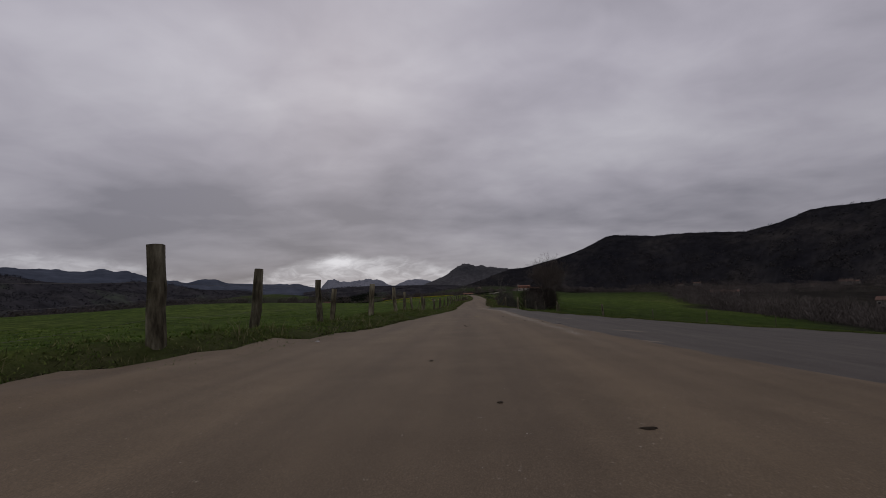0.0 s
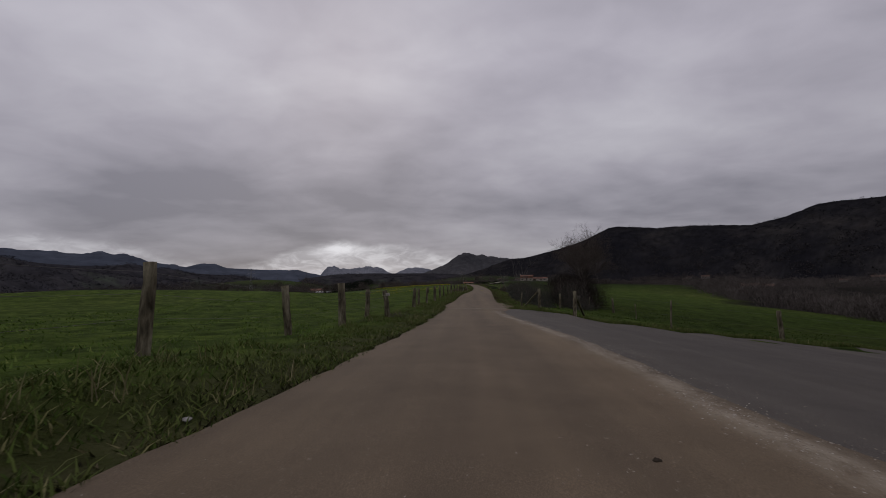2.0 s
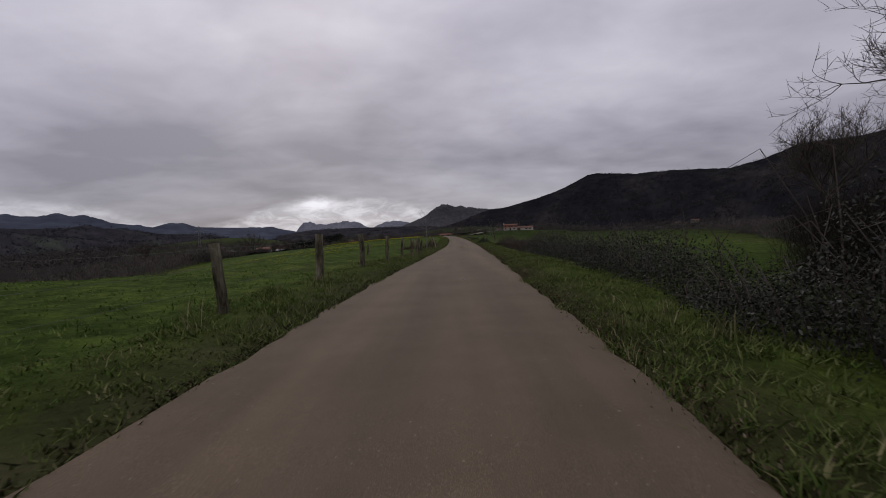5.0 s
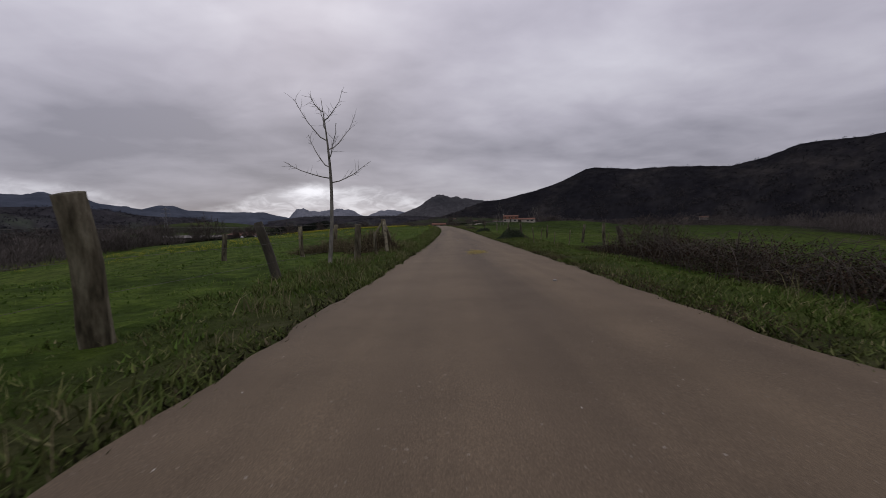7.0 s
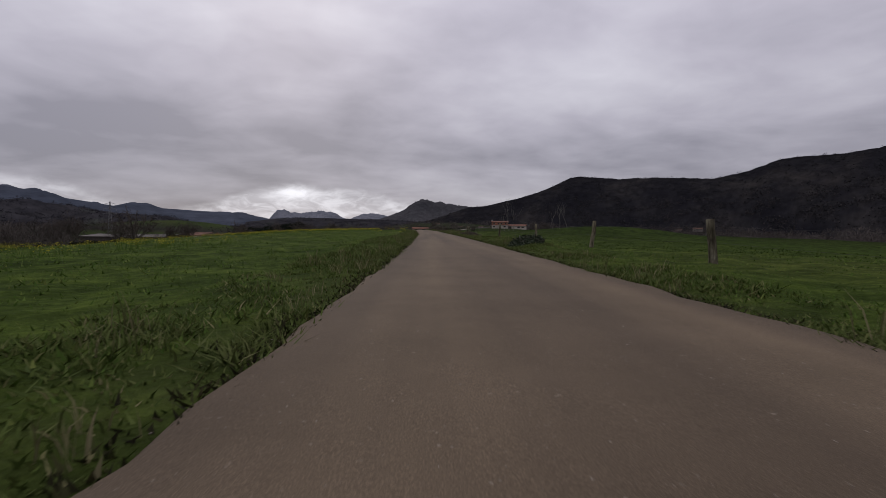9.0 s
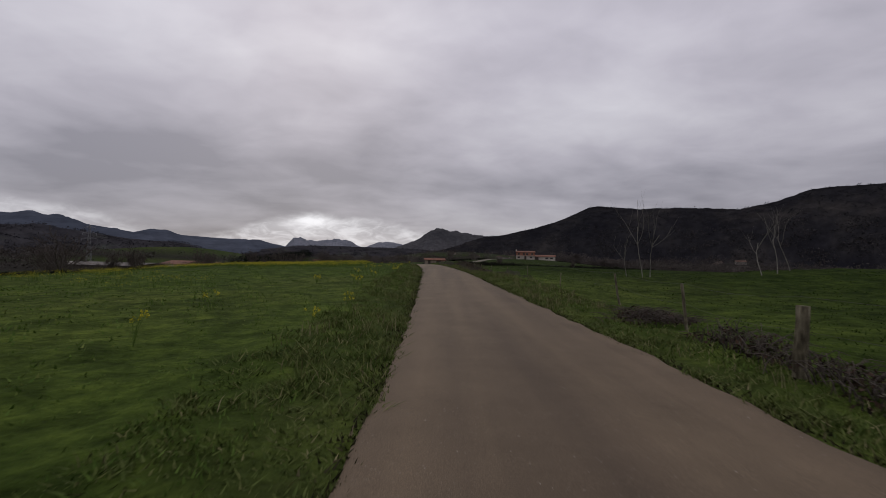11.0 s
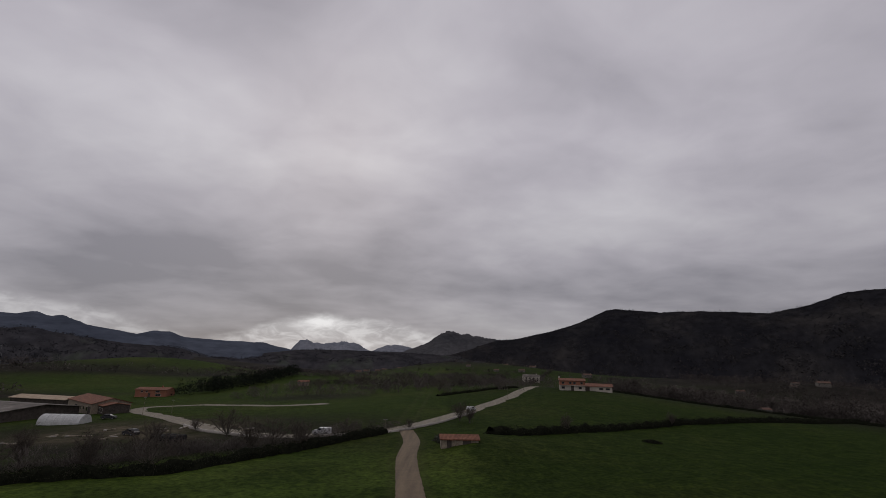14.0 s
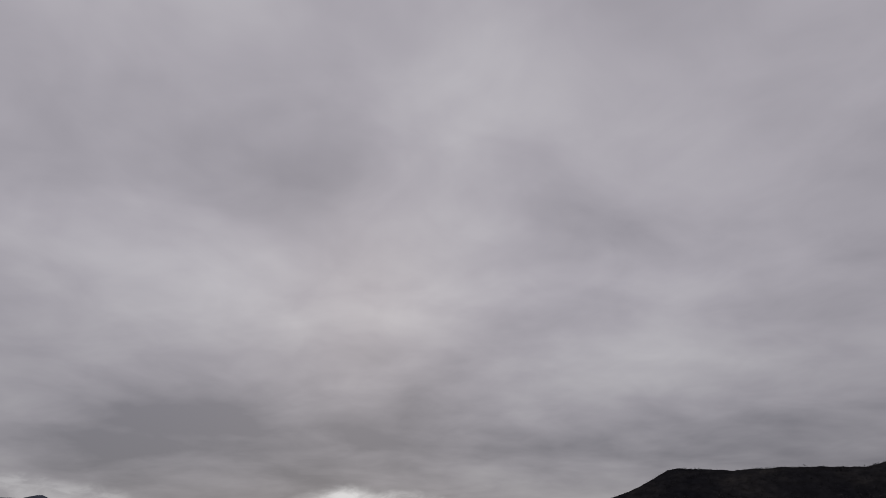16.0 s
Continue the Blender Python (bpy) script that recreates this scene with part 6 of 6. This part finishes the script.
def winter_wood_material():
    """Leafless crowns: the tone changes from tree to tree."""
    m, n, l, b = material("far winter woods", 1.0, 0.0, 0.02)
    col = ramp(n, l, noise_node(n, l, 0.09, 4, 0.65), [(0.34, (0.028, 0.025, 0.023)), (0.5, (0.062, 0.054, 0.049)), (0.66, (0.12, 0.105, 0.095))])
    geo = n.new("ShaderNodeNewGeometry")
    col = blend(n, l, "MULTIPLY", 1.0, col, ramp(n, l, geo.outputs["Random Per Island"], [(0, (0.8, 0.8, 0.8)), (1, (1.2, 1.19, 1.18))]))
    l.new(col, b.inputs["Base Color"])
    return m


M_FARWOOD = winter_wood_material()
M_FAREVERGREEN = islands("far dark trees", [(0, (0.008, 0.011, 0.008)), (1, (0.022, 0.026, 0.018))], 1.0)
n = 1500
t_ = g.uniform(0, 1, n)
# hedgerows: start x, y, end x, y
ROWS = np.array([(-200, 640, 30, 600), (-120, 720, 160, 690), (-60, 800, 240, 770), (-180, 560, -40, 720), (60, 620, 130, 860), (-20, 900, 260, 900), (-260, 760, -90, 620), (120, 560, 300, 640), (-100, 860, 60, 1000), (-62, 500, 20, 556), (-100, 566, -40, 574), (-30, 586, 62, 640), (20, 600, 50, 700), (-55, 640, 30, 690), (-10, 705, 62, 750)], float)
row = g.integers(0, len(ROWS), n)
hx = ROWS[row, 0] + (ROWS[row, 2] - ROWS[row, 0]) * t_ + g.normal(0, 1.6, n)
hy = ROWS[row, 1] + (ROWS[row, 3] - ROWS[row, 1]) * t_ + g.normal(0, 1.6, n)
thicket("hedgerow", hx, hy, g.uniform(1.5, 5, n), g.uniform(1.5, 3.5, n), M_FARWOOD, "leafless hedgerows dividing the far fields", 160)
n = 2600
wx, wy = g.uniform(150, 560, n), g.uniform(330, 900, n)
ok = wx > 135 + 0.32 * np.abs(wy - 360)
thicket("winter_wood", wx[ok], wy[ok], g.uniform(4, 10, ok.sum()), g.uniform(2.4, 4.5, ok.sum()), M_FARWOOD, "brown leafless wood below the mountain", 161, 26)
n = 3600
wx, wy = g.uniform(-640, -170, n), g.uniform(330, 1100, n)
ok = (((wx + 335) / 120) ** 2 + ((wy - 780) / 125) ** 2 > 1.0) & (((wx + 150) / 90) ** 2 + ((wy - 455) / 85) ** 2 > 1.1) & (((wx + 240) / 100) ** 2 + ((wy - 575) / 75) ** 2 > 1.0) & (wx < -200) & (np.hypot((wx + 60) / 160, (wy - 560) / 160) > 1)
thicket("winter_wood", wx[ok], wy[ok], g.uniform(4, 9, ok.sum()), g.uniform(3, 7, ok.sum()), M_FARWOOD, "brown leafless wood on the valley side", 162, 16)


def twig_scrub(name, xs, ys, tall, wide, label, seed, each=150, thin=1.8, mat=None):
    """Bare bushes: fine twig slivers fanning out in a rounded crown."""
    gg = np.random.default_rng(seed)
    n = len(xs) * each
    i = np.repeat(np.arange(len(xs)), each)
    a, r = gg.uniform(0, 2 * np.pi, n), np.sqrt(gg.uniform(0, 1, n))
    h = gg.uniform(0.0, 0.86, n)
    base = h * tall[i]
    top = base + gg.uniform(0.10, 0.27, n) * tall[i] * (1.1 - 0.45 * r)
    full = np.sqrt(np.clip(1 - ((h - 0.45) / 0.56) ** 2, 0.05, 1))
    x0, y0 = xs[i] + np.cos(a) * r * wide[i] * full, ys[i] + np.sin(a) * r * wide[i] * full
    reach = 0.14 * tall[i]
    x1, y1 = x0 + (0.7 * np.cos(a) * r + gg.normal(0, 0.5, n)) * reach, y0 + (0.7 * np.sin(a) * r + gg.normal(0, 0.5, n)) * reach
    z = ground(xs, ys)[i]
    w = gg.uniform(0.008, 0.022, n) * np.maximum(wide[i], 1.0) * thin
    tw = gg.uniform(0, 2 * np.pi, n)
    v = np.stack([np.stack([x0 - np.cos(tw) * w, y0 - np.sin(tw) * w, z + base - 0.05], -1), np.stack([x0 + np.cos(tw) * w, y0 + np.sin(tw) * w, z + base - 0.05], -1), np.stack([x1, y1, z + top], -1)], 1)
    return tagged(put(name, mesh_of(name, v.reshape(-1, 3), np.arange(3 * n).reshape(-1, 3), mat or M_SCRUB)), label, "bushes", kind="stuff")


def scrub_material():
    """Twigs whose tone follows the bush that they belong to more than the single twig."""
    m, n, l, b = material("bare scrub twigs", 1.0, 0.0, 0.02)
    col = ramp(n, l, noise_node(n, l, 0.16, 4, 0.6), [(0.32, (0.055, 0.047, 0.043)), (0.5, (0.095, 0.083, 0.075)), (0.68, (0.14, 0.123, 0.112))])
    geo = n.new("ShaderNodeNewGeometry")
    col = blend(n, l, "MULTIPLY", 1.0, col, ramp(n, l, geo.outputs["Random Per Island"], [(0, (0.85, 0.85, 0.85)), (1, (1.15, 1.14, 1.13))]))
    l.new(col, b.inputs["Base Color"])
    return m


M_SCRUB = scrub_material()
# along the bottom hedge and over the rough ground before the yard
n = 420
q = g.uniform(0, 1, n)
sx = np.interp(q, [0, 0.3, 0.6, 0.8, 1], [-170, -100, -58, -40, -16]) + g.normal(0, 2.5, n)
sy = np.interp(q, [0, 0.3, 0.6, 0.8, 1], [272, 288, 306, 322, 349]) + 3 + np.abs(g.normal(0, 5.5, n))
twig_scrub("bare_scrub", sx, sy, np.interp(q, [0, 0.62, 0.72, 1], [4.2, 3.8, 2.8, 2.0]) * (0.22 + 0.78 * g.uniform(0, 1, n) ** 2.4), g.uniform(1.0, 2.4, n), "grey-brown leafless scrub along the bottom of the field", 170)
n = 560
q = g.uniform(0, 1, n)
sx = np.interp(q, [0, 0.15, 0.3, 0.42, 0.55, 0.75, 1], [80, 112, 140, 158, 172, 230, 300]) + g.normal(0, 5, n) + 6
sy = np.interp(q, [0, 0.15, 0.3, 0.42, 0.55, 0.75, 1], [488, 484, 480, 462, 444, 412, 400]) + 4 + np.abs(g.normal(0, 26, n))
thicket("tree_belt", sx[::2], sy[::2], 3.5 + 5.5 * g.uniform(0, 1, n)[::2], g.uniform(2.0, 3.8, n)[::2], M_FARWOOD, "leafless grey-brown trees behind the pasture", 174, 100)
twig_scrub("bare_scrub", sx, sy, 3.5 + 6.5 * g.uniform(0, 1, n) ** 1.6, g.uniform(2.2, 4.6, n), "leafless grey-brown trees along the pasture's edge", 171)
n = 240
twig_scrub("bare_scrub", g.uniform(105, 280, n), g.uniform(222, 345, n), g.uniform(2.5, 5.5, n), g.uniform(2, 4, n), "leafless brown trees below the mountain", 173)
n = 330
q = g.uniform(30, 205, n)
px_ = np.interp(q, [30, 60, 90, 120, 160, 200], [58, 56, 62, 66, 72, 86]) + np.abs(g.normal(0, 22, n))
twig_scrub("bare_scrub", px_, q, g.uniform(2.0, 5.0, n), g.uniform(1.6, 3.2, n), "bare brown brush along the foot of the paddock", 175, 170)
n = 300
q = g.uniform(100, 235, n)
twig_scrub("bare_scrub", -74 - np.abs(g.normal(0, 24, n)), q, g.uniform(2.5, 6.0, n), g.uniform(1.8, 3.6, n), "bare brown brush in the hollow beside the field", 176, 150)
n = 230
twig_scrub("bare_scrub", g.uniform(-110, 60, n), g.uniform(455, 700, n), g.uniform(3, 7, n), g.uniform(2, 4, n), "leafless trees dotted about the far fields", 172)
n = 260
q = g.uniform(0, 1, n)
thicket("evergreen_row", -150 + 15 * q + g.normal(0, 5, n), 500 + 140 * q + g.normal(0, 6, n), g.uniform(4, 9, n), g.uniform(2.5, 4.5, n), M_FAREVERGREEN, "dark evergreen trees along a fold of the hill", 163, 50)

def slope_trees(name, slope, low, high, n, tall, mat, label, seed, spots=0.0):
    """Tree crowns standing on a mountainside, between two shares of its rise."""
    gg = np.random.default_rng(seed)
    v = SLOPES[slope]
    cols, rows = v.shape[0] - 1, v.shape[1] - 3
    a, b = gg.uniform(0, cols, n), rows * (low + (high - low) * gg.uniform(0, 1, n))
    keep = np.sin(a * 0.31 + 2 * np.sin(b * 0.4)) * np.sin(b * 0.7 + a * 0.07) + gg.normal(0, 0.35, n) > spots
    a, b = a[keep], b[keep]
    i, k = a.astype(int), b.astype(int)
    fa, fb = (a - i)[:, None], (b - k)[:, None]
    foot = (v[i, k] * (1 - fa) + v[i + 1, k] * fa) * (1 - fb) + (v[i, k + 1] * (1 - fa) + v[i + 1, k + 1] * fa) * fb
    each = 7
    m = len(foot) * each
    h = np.repeat(tall * gg.uniform(0.5, 1.2, len(foot)), each)
    at = np.repeat(foot, each, 0) + gg.normal(0, 1, (m, 3)) * np.stack([h * 0.34, h * 0.34, h * 0.2], -1)
    at[:, 2] += h * 0.45
    return tagged(put(name, leaf_cloud(name, at, h * gg.uniform(0.11, 0.25, m), mat, gg, 1.4)), label, "woods", kind="stuff")


M_SLOPEBROWN = islands("winter trees on the slope", [(0, (0.026, 0.024, 0.025)), (0.6, (0.044, 0.040, 0.040)), (1, (0.066, 0.060, 0.058))], 1.0)
# crowns greyed and lifted alike, so they carry the hill's painted haze
M_SLOPEHAZE = islands("hazy woods on the hill", [(0, (0.032, 0.032, 0.037)), (0.6, (0.044, 0.043, 0.048)), (1, (0.060, 0.058, 0.062))], 1.0)
# kept close to M_FOREST, its haze tint included
M_SLOPEDARK = islands("dark trees on the slope", [(0, (0.019, 0.019, 0.0215)), (1, (0.032, 0.031, 0.0325))], 1.0)
slope_trees("slope_woods", "mountain_right", 0.0, 0.5, 13000, 9, M_SLOPEBROWN, "grey-brown leafless trees on the mountain's lower slope", 210, 0.12)
slope_trees("slope_woods", "mountain_right", 0.1, 0.99, 10000, 9, M_SLOPEDARK, "dark close woods on the mountainside", 211)
slope_trees("slope_woods", "mountain_right", 0.95, 1.0, 1600, 5.5, M_SLOPEDARK, "dark trees along the mountain's crest", 212, -0.3)
slope_trees("slope_woods", "wooded_hill_left", 0.0, 0.98, 9000, 6.5, M_SLOPEHAZE, "winter woods on the low hill, greyed with painted haze", 213, -0.1)
slope_trees("slope_woods", "valley_ridge", 0.2, 0.97, 4500, 8, M_SLOPEHAZE, "woods on the ridge across the valley, greyed with painted haze", 214, 0.0)

# far village houses
M_GREYWALL = mottled("dull plaster", [(0.3, (0.12, 0.108, 0.094)), (0.7, (0.20, 0.182, 0.16))], 0.6, 0.9, 6)
M_OLDTILE = mottled("old brown tiles", [(0.3, (0.07, 0.042, 0.032)), (0.7, (0.15, 0.085, 0.06))], 0.8, 0.9, 9)
far_house = gable("village_house", 160, 800, 10, 10, 7, 3.2, 1.4, M_GREYWALL, M_OLDTILE, "small pale village house with a tiled roof", [(-4, 1.2, 1.2, 1.3), (0, 1.2, 1.2, 1.3), (4, 1.2, 1.2, 1.3)], [], 5.0)
tagged(far_house, group="village houses")
for k, (x, y, turn, s_) in enumerate([(52, 800, 8, 0.6), (84, 812, 14, 0.7), (20, 850, 0, 0.6), (230, 620, -10, 0.6), (313, 641, -20, 0.9), (296, 650, -5, 0.55), (284, 636, 12, 0.5), (230, 290, -40, 0.6), (243, 300, -55, 0.5), (216, 296, -30, 0.4), (150, 470, 15, 0.5), (104, 196, -28, 0.55), (112, 200, -35, 0.5), (150, 170, -50, 0.8), (-150, 1050, 0, 1.0), (-170, 1080, 12, 1.0), (-120, 1060, -8, 0.9), (-95, 1090, 4, 1.0), (-140, 1120, 0, 1.1), (130, 1000, 0, 1.0), (90, 1040, 10, 0.9)]):
    ob = copy_thing(far_house, pose(x, y, float(ground(x, y)), 0, 0, turn))
    ob.scale = (s_, s_, s_)


# ---- small things on and beside the lane ----
M_PAT = mottled("dried mud", [(0.3, (0.028, 0.022, 0.016)), (0.7, (0.06, 0.048, 0.034))], 14.0, 0.95, 90, relief=0.006, shine=0.05)
M_PATCH = mottled("pale worn patch", [(0.3, (0.15, 0.125, 0.095)), (0.7, (0.24, 0.205, 0.16))], 5.0, 0.95, 60, relief=0.003, shine=0.05)
M_DEADLEAF = islands("dead brown leaves", [(0, (0.034, 0.025, 0.018)), (0.5, (0.065, 0.044, 0.031)), (0.85, (0.10, 0.065, 0.042)), (1, (0.22, 0.18, 0.13))], 0.9)
g = np.random.default_rng(300)


def clod(name, x, y, w, d, turn, high, mat, label, category, seed):
    """A flat lump with an uneven outline, lying on the road."""
    gg = np.random.default_rng(seed)
    n = 18
    a = np.arange(n) / n * 2 * np.pi
    r = 1 + 0.16 * np.sin(a * 3 + seed) + 0.1 * np.sin(a * 5 + 2 * seed) + gg.normal(0, 0.05, n)
    c, s_ = math.cos(radians(turn)), math.sin(radians(turn))
    rings = []
    for k, up in ((1.0, 0.0), (0.8, 0.75), (0.4, 1.0)):
        px_, py_ = np.cos(a) * r * w * k, np.sin(a) * r * d * k
        gx_, gy_ = x + px_ * c - py_ * s_, y + px_ * s_ + py_ * c
        base = on_lane(gx_, gy_) if name != "worn_patch" or x < 3.2 else ground(gx_, gy_) + 0.0205
        rings.append(np.stack([gx_, gy_, base + up * high * gg.uniform(0.8, 1.2, n)], -1))
    mid = rings[-1].mean(0)[None]
    v = np.concatenate(rings + [mid])
    k = np.arange(n)
    q = np.concatenate([np.stack([k + o, (k + 1) % n + o, (k + 1) % n + o + n, k + o + n], -1) for o in (0, n)])
    t_ = np.stack([k + 2 * n, (k + 1) % n + 2 * n, np.full(n, 3 * n)], -1)
    return tagged(put(name, mesh_of(name, v, [q, t_], mat, True)), label, category)


for k, (x, y, w, d) in enumerate([(0.95, 2.6, 0.1, 0.05), (0.15, 3.3, 0.05, 0.04), (-0.55, 5.6, 0.07, 0.05), (1.7, 14.6, 0.09, 0.06), (2.2, 14.2, 0.08, 0.05), (2.6, 13.6, 0.1, 0.06), (-0.2, 12.6, 0.06, 0.05), (-0.15, 12.2, 0.08, 0.06), (1.3, 18.4, 0.1, 0.05), (-0.9, 23.5, 0.06, 0.04), (-0.2, 22.9, 0.07, 0.05), (1.0, 24.5, 0.06, 0.05), (-1.7, 22.8, 0.06, 0.04), (1.6, 51.5, 0.1, 0.05), (1.2, 119.5, 0.05, 0.04), (2.9, 121.5, 0.05, 0.04), (0.6, 127.3, 0.05, 0.04), (1.9, 128.0, 0.04, 0.03)]):
    clod("mud_clod", x, y, 0.5 * w, 0.5 * d, 37 * k, 0.01, M_PAT, "dark flattened clod of mud on the asphalt", "mud", k)
for k, (x, y, w, d, turn) in enumerate([(-0.45, 15.2, 0.11, 0.06, 10), (3.6, 9.6, 0.35, 0.18, 20), (4.6, 13.5, 0.5, 0.2, 10), (4.4, 21.5, 0.45, 0.2, -20)]):
    clod("worn_patch", x, y, w, d, turn, 0.0015, M_PATCH, "pale worn patch in the asphalt", "patch", 40 + k)
M_STONE = mottled("pale stone", [(0.3, (0.22, 0.205, 0.18)), (0.7, (0.36, 0.345, 0.32))], 20, 0.9, 60)
for k, (x, y, r) in enumerate([(-3.05, 8.7, 0.045), (3.0, 120.2, 0.035), (3.2, 106.8, 0.03), (1.4, 76.5, 0.03), (-2.15, 25.3, 0.035), (2.4, 127.5, 0.025)]):
    bm = bmesh.new()
    bmesh.ops.create_icosphere(bm, subdivisions=2, radius=r)
    for vv in bm.verts:
        vv.co = vv.co * (1 + 0.25 * noise.noise(vv.co * (0.9 / r) + Vector((k * 3.1, 0, 0))))
        vv.co.z *= 0.55
    me = bpy.data.meshes.new("stone")
    bm.to_mesh(me)
    bm.free()
    me.materials.append(M_STONE)
    ob = put("stone", me, None)
    ob.location = (x, y, float(on_lane(np.array([x]), np.array([y]))[0]) + r * 0.3)
    tagged(ob, "small pale stone lying at the lane", "stone")

# long dry stems dropped on the asphalt
for k, (x, y, a, ln) in enumerate([(2.6, 128.2, 60, 0.28), (3.1, 127.2, 75, 0.18), (1.2, 127.6, 50, 0.3), (0.2, 18.9, 70, 0.35), (-2.2, 17.6, 60, 0.3)]):
    t = Tubes()
    u = np.linspace(0, 1, 6)
    sx, sy = x + u * ln * math.cos(radians(a)), y + u * ln * math.sin(radians(a)) + 0.02 * np.sin(u * 3)
    t.add(np.stack([sx, sy, on_lane(sx, sy) + 0.008], -1), np.linspace(0.005, 0.002, 6), 4, False)
    ob = put("dry_stem", t.mesh("dry_stem", M_STRAW, False))
    tagged(ob, "long pale dry stem dropped on the asphalt", "straw")

# dead leaves gathered along the lane under the brambles
n = 26000
y = g.uniform(51, 120, n)
edge = np.abs(g.normal(0, 0.26, n)) * np.where(g.uniform(0, 1, n) < 0.07, -0.35, 1)
x = lane_x(y) + half_at(y) + 0.7 * np.exp(-((y - 50) / 4.5) ** 2) + edge
keep = np.sin(y * 0.9) + np.sin(y * 2.3 + 1) + g.normal(0, 0.8, n) > -0.6
x, y = x[keep], y[keep]
z = np.maximum(on_lane(x, y), ground(x, y) + 0.02) + g.uniform(0.0, 0.03, len(x))
tagged(put("dead_leaves", leaf_cloud("dead_leaves", np.stack([x, y, z], -1), g.uniform(0.007, 0.017, len(x)), M_DEADLEAF, g)), "dead brown leaves lying along the asphalt's edge", "leaves", kind="stuff")

M_FRINGE = islands("matted turf and overhang shade", [(0, (0.016, 0.014, 0.009)), (0.5, (0.032, 0.032, 0.014)), (0.85, (0.06, 0.062, 0.024)), (1, (0.13, 0.11, 0.065))], 0.9)
# a dark fringe of thatch and roots where the turf hangs over the lane; its dark tones also paint the shade below
n = 60000
y = g.uniform(3, 292, n)
sgn = np.where(g.uniform(0, 1, n) < 0.5, -1, 1)
s_ = half_at(y) + np.where(sgn < 0, flare(y), 0) + np.abs(g.normal(0, 0.14, n)) - 0.12
x = lane_x(y) + sgn * s_
ok = (sgn < 0) | (y > apron_line(x) + 0.3)
x, y = x[ok], y[ok]
h = g.uniform(0.02, 0.075, len(x))
tagged(put("turf_fringe", blades("turf_fringe", x, y, h, 0.018, M_FRINGE, g, 2.0)), "dark matted overhanging turf, shade painted in, along the asphalt's edge", "turf", kind="stuff")

# tall pale weeds on the verge
M_PALEWEED = islands("pale dry weeds", [(0, (0.08, 0.085, 0.035)), (0.6, (0.14, 0.13, 0.065)), (1, (0.25, 0.215, 0.125))], 0.9)
for y0, y1, s0, s1, sgn, n, tall in ((183, 222, 0.3, 2.1, 1, 1800, 0.3), (90, 122, 0.5, 1.5, -1, 900, 0.26)):
    tuft = n // 12
    ty, ts = g.uniform(y0, y1, tuft), g.uniform(s0, s1, tuft)
    i = g.integers(0, tuft, n)
    y = ty[i] + g.normal(0, 0.08, n)
    x = lane_x(y) + sgn * (HALF + ts[i] + g.normal(0, 0.08, n))
    tagged(put("weeds", blades("weeds", x, y, tall * g.uniform(0.4, 1.15, n), 0.006, M_PALEWEED, g, 1.0, True)), "clumps of pale dry weeds on the verge", "weeds", kind="stuff")

# brown clumps of last year's weeds on the right verge
wy = np.array([212.6, 213.6, 214.8, 216.0, 218.5, 210.6, 209.3, 208.0, 206.9, 228.5, 230.0, 231.2, 236.0, 238.0, 240.5, 205.0, 203.4, 198.0])
twig_scrub("dead_weeds", lane_x(wy) + 3.0 + 0.35 * np.sin(wy * 3.1) + np.interp(wy, [203, 207, 210, 240], [1.6, 1.2, 0.2, -0.5]), wy, 0.4 + 0.2 * np.sin(wy * 5.7), 0.42 + 0.12 * np.sin(wy * 4.1), "brown clumps of dead weeds on the verge", 181, 420, 0.4)

# single mustard plants in flower close to the lane
def mustard(x, y, tall, seed):
    gg = np.random.default_rng(seed)
    stems = Tubes()
    tips = []
    for k in range(7):
        a, r = gg.uniform(0, 2 * np.pi), gg.uniform(0.05, 0.2)
        top = tall * gg.uniform(0.7, 1.0)
        stems.add([(0, 0, 0), (r * 0.4 * math.cos(a), r * 0.4 * math.sin(a), top * 0.6), (r * math.cos(a), r * math.sin(a), top)], [0.005, 0.004, 0.002], 3, False)
        for q in range(9):
            tips.append((r * math.cos(a) + gg.normal(0, 0.02), r * math.sin(a) + gg.normal(0, 0.02), top + gg.normal(0, 0.025)))
    ob = thing("mustard_plant", "single mustard plant in yellow flower beside the lane", "plant", "mustard plants by the lane", at=(x, y, float(ground(x, y))))
    put("stalk", stems.mesh("stalk", M_FIELDGRASS, False), ob, kind="stuff")
    put("flower_head", leaf_cloud("flower_head", np.array(tips), gg.uniform(0.012, 0.024, len(tips)), M_FLOWER, gg, 1.6), ob, kind="stuff")


for k in range(26):
    y = g.uniform(176, 230)
    mustard(float(lane_x(y)) - HALF - g.uniform(0.8, 5.5), y, g.uniform(0.35, 0.6), 400 + k)

# bare brush about the feet of the old trees
n = 110
q = g.uniform(60, 82, n)
twig_scrub("bare_scrub", np.interp(q, [60, 66, 82], [8.9, 9.8, 13.6]) + g.normal(0, 0.95, n), q, g.uniform(1.6, 3.3, n), g.uniform(0.6, 1.1, n), "close dark brush about the feet of the trees", 180, 800, 0.3, M_DARKTWIG)
twig_scrub("stick_heap", np.array([-2.75, -2.5, -2.95]), np.array([38.7, 38.9, 38.6]), np.array([0.2, 0.24, 0.18]), np.array([0.28, 0.3, 0.25]), "small heap of dry sticks on the verge", 182, 90, 0.35)
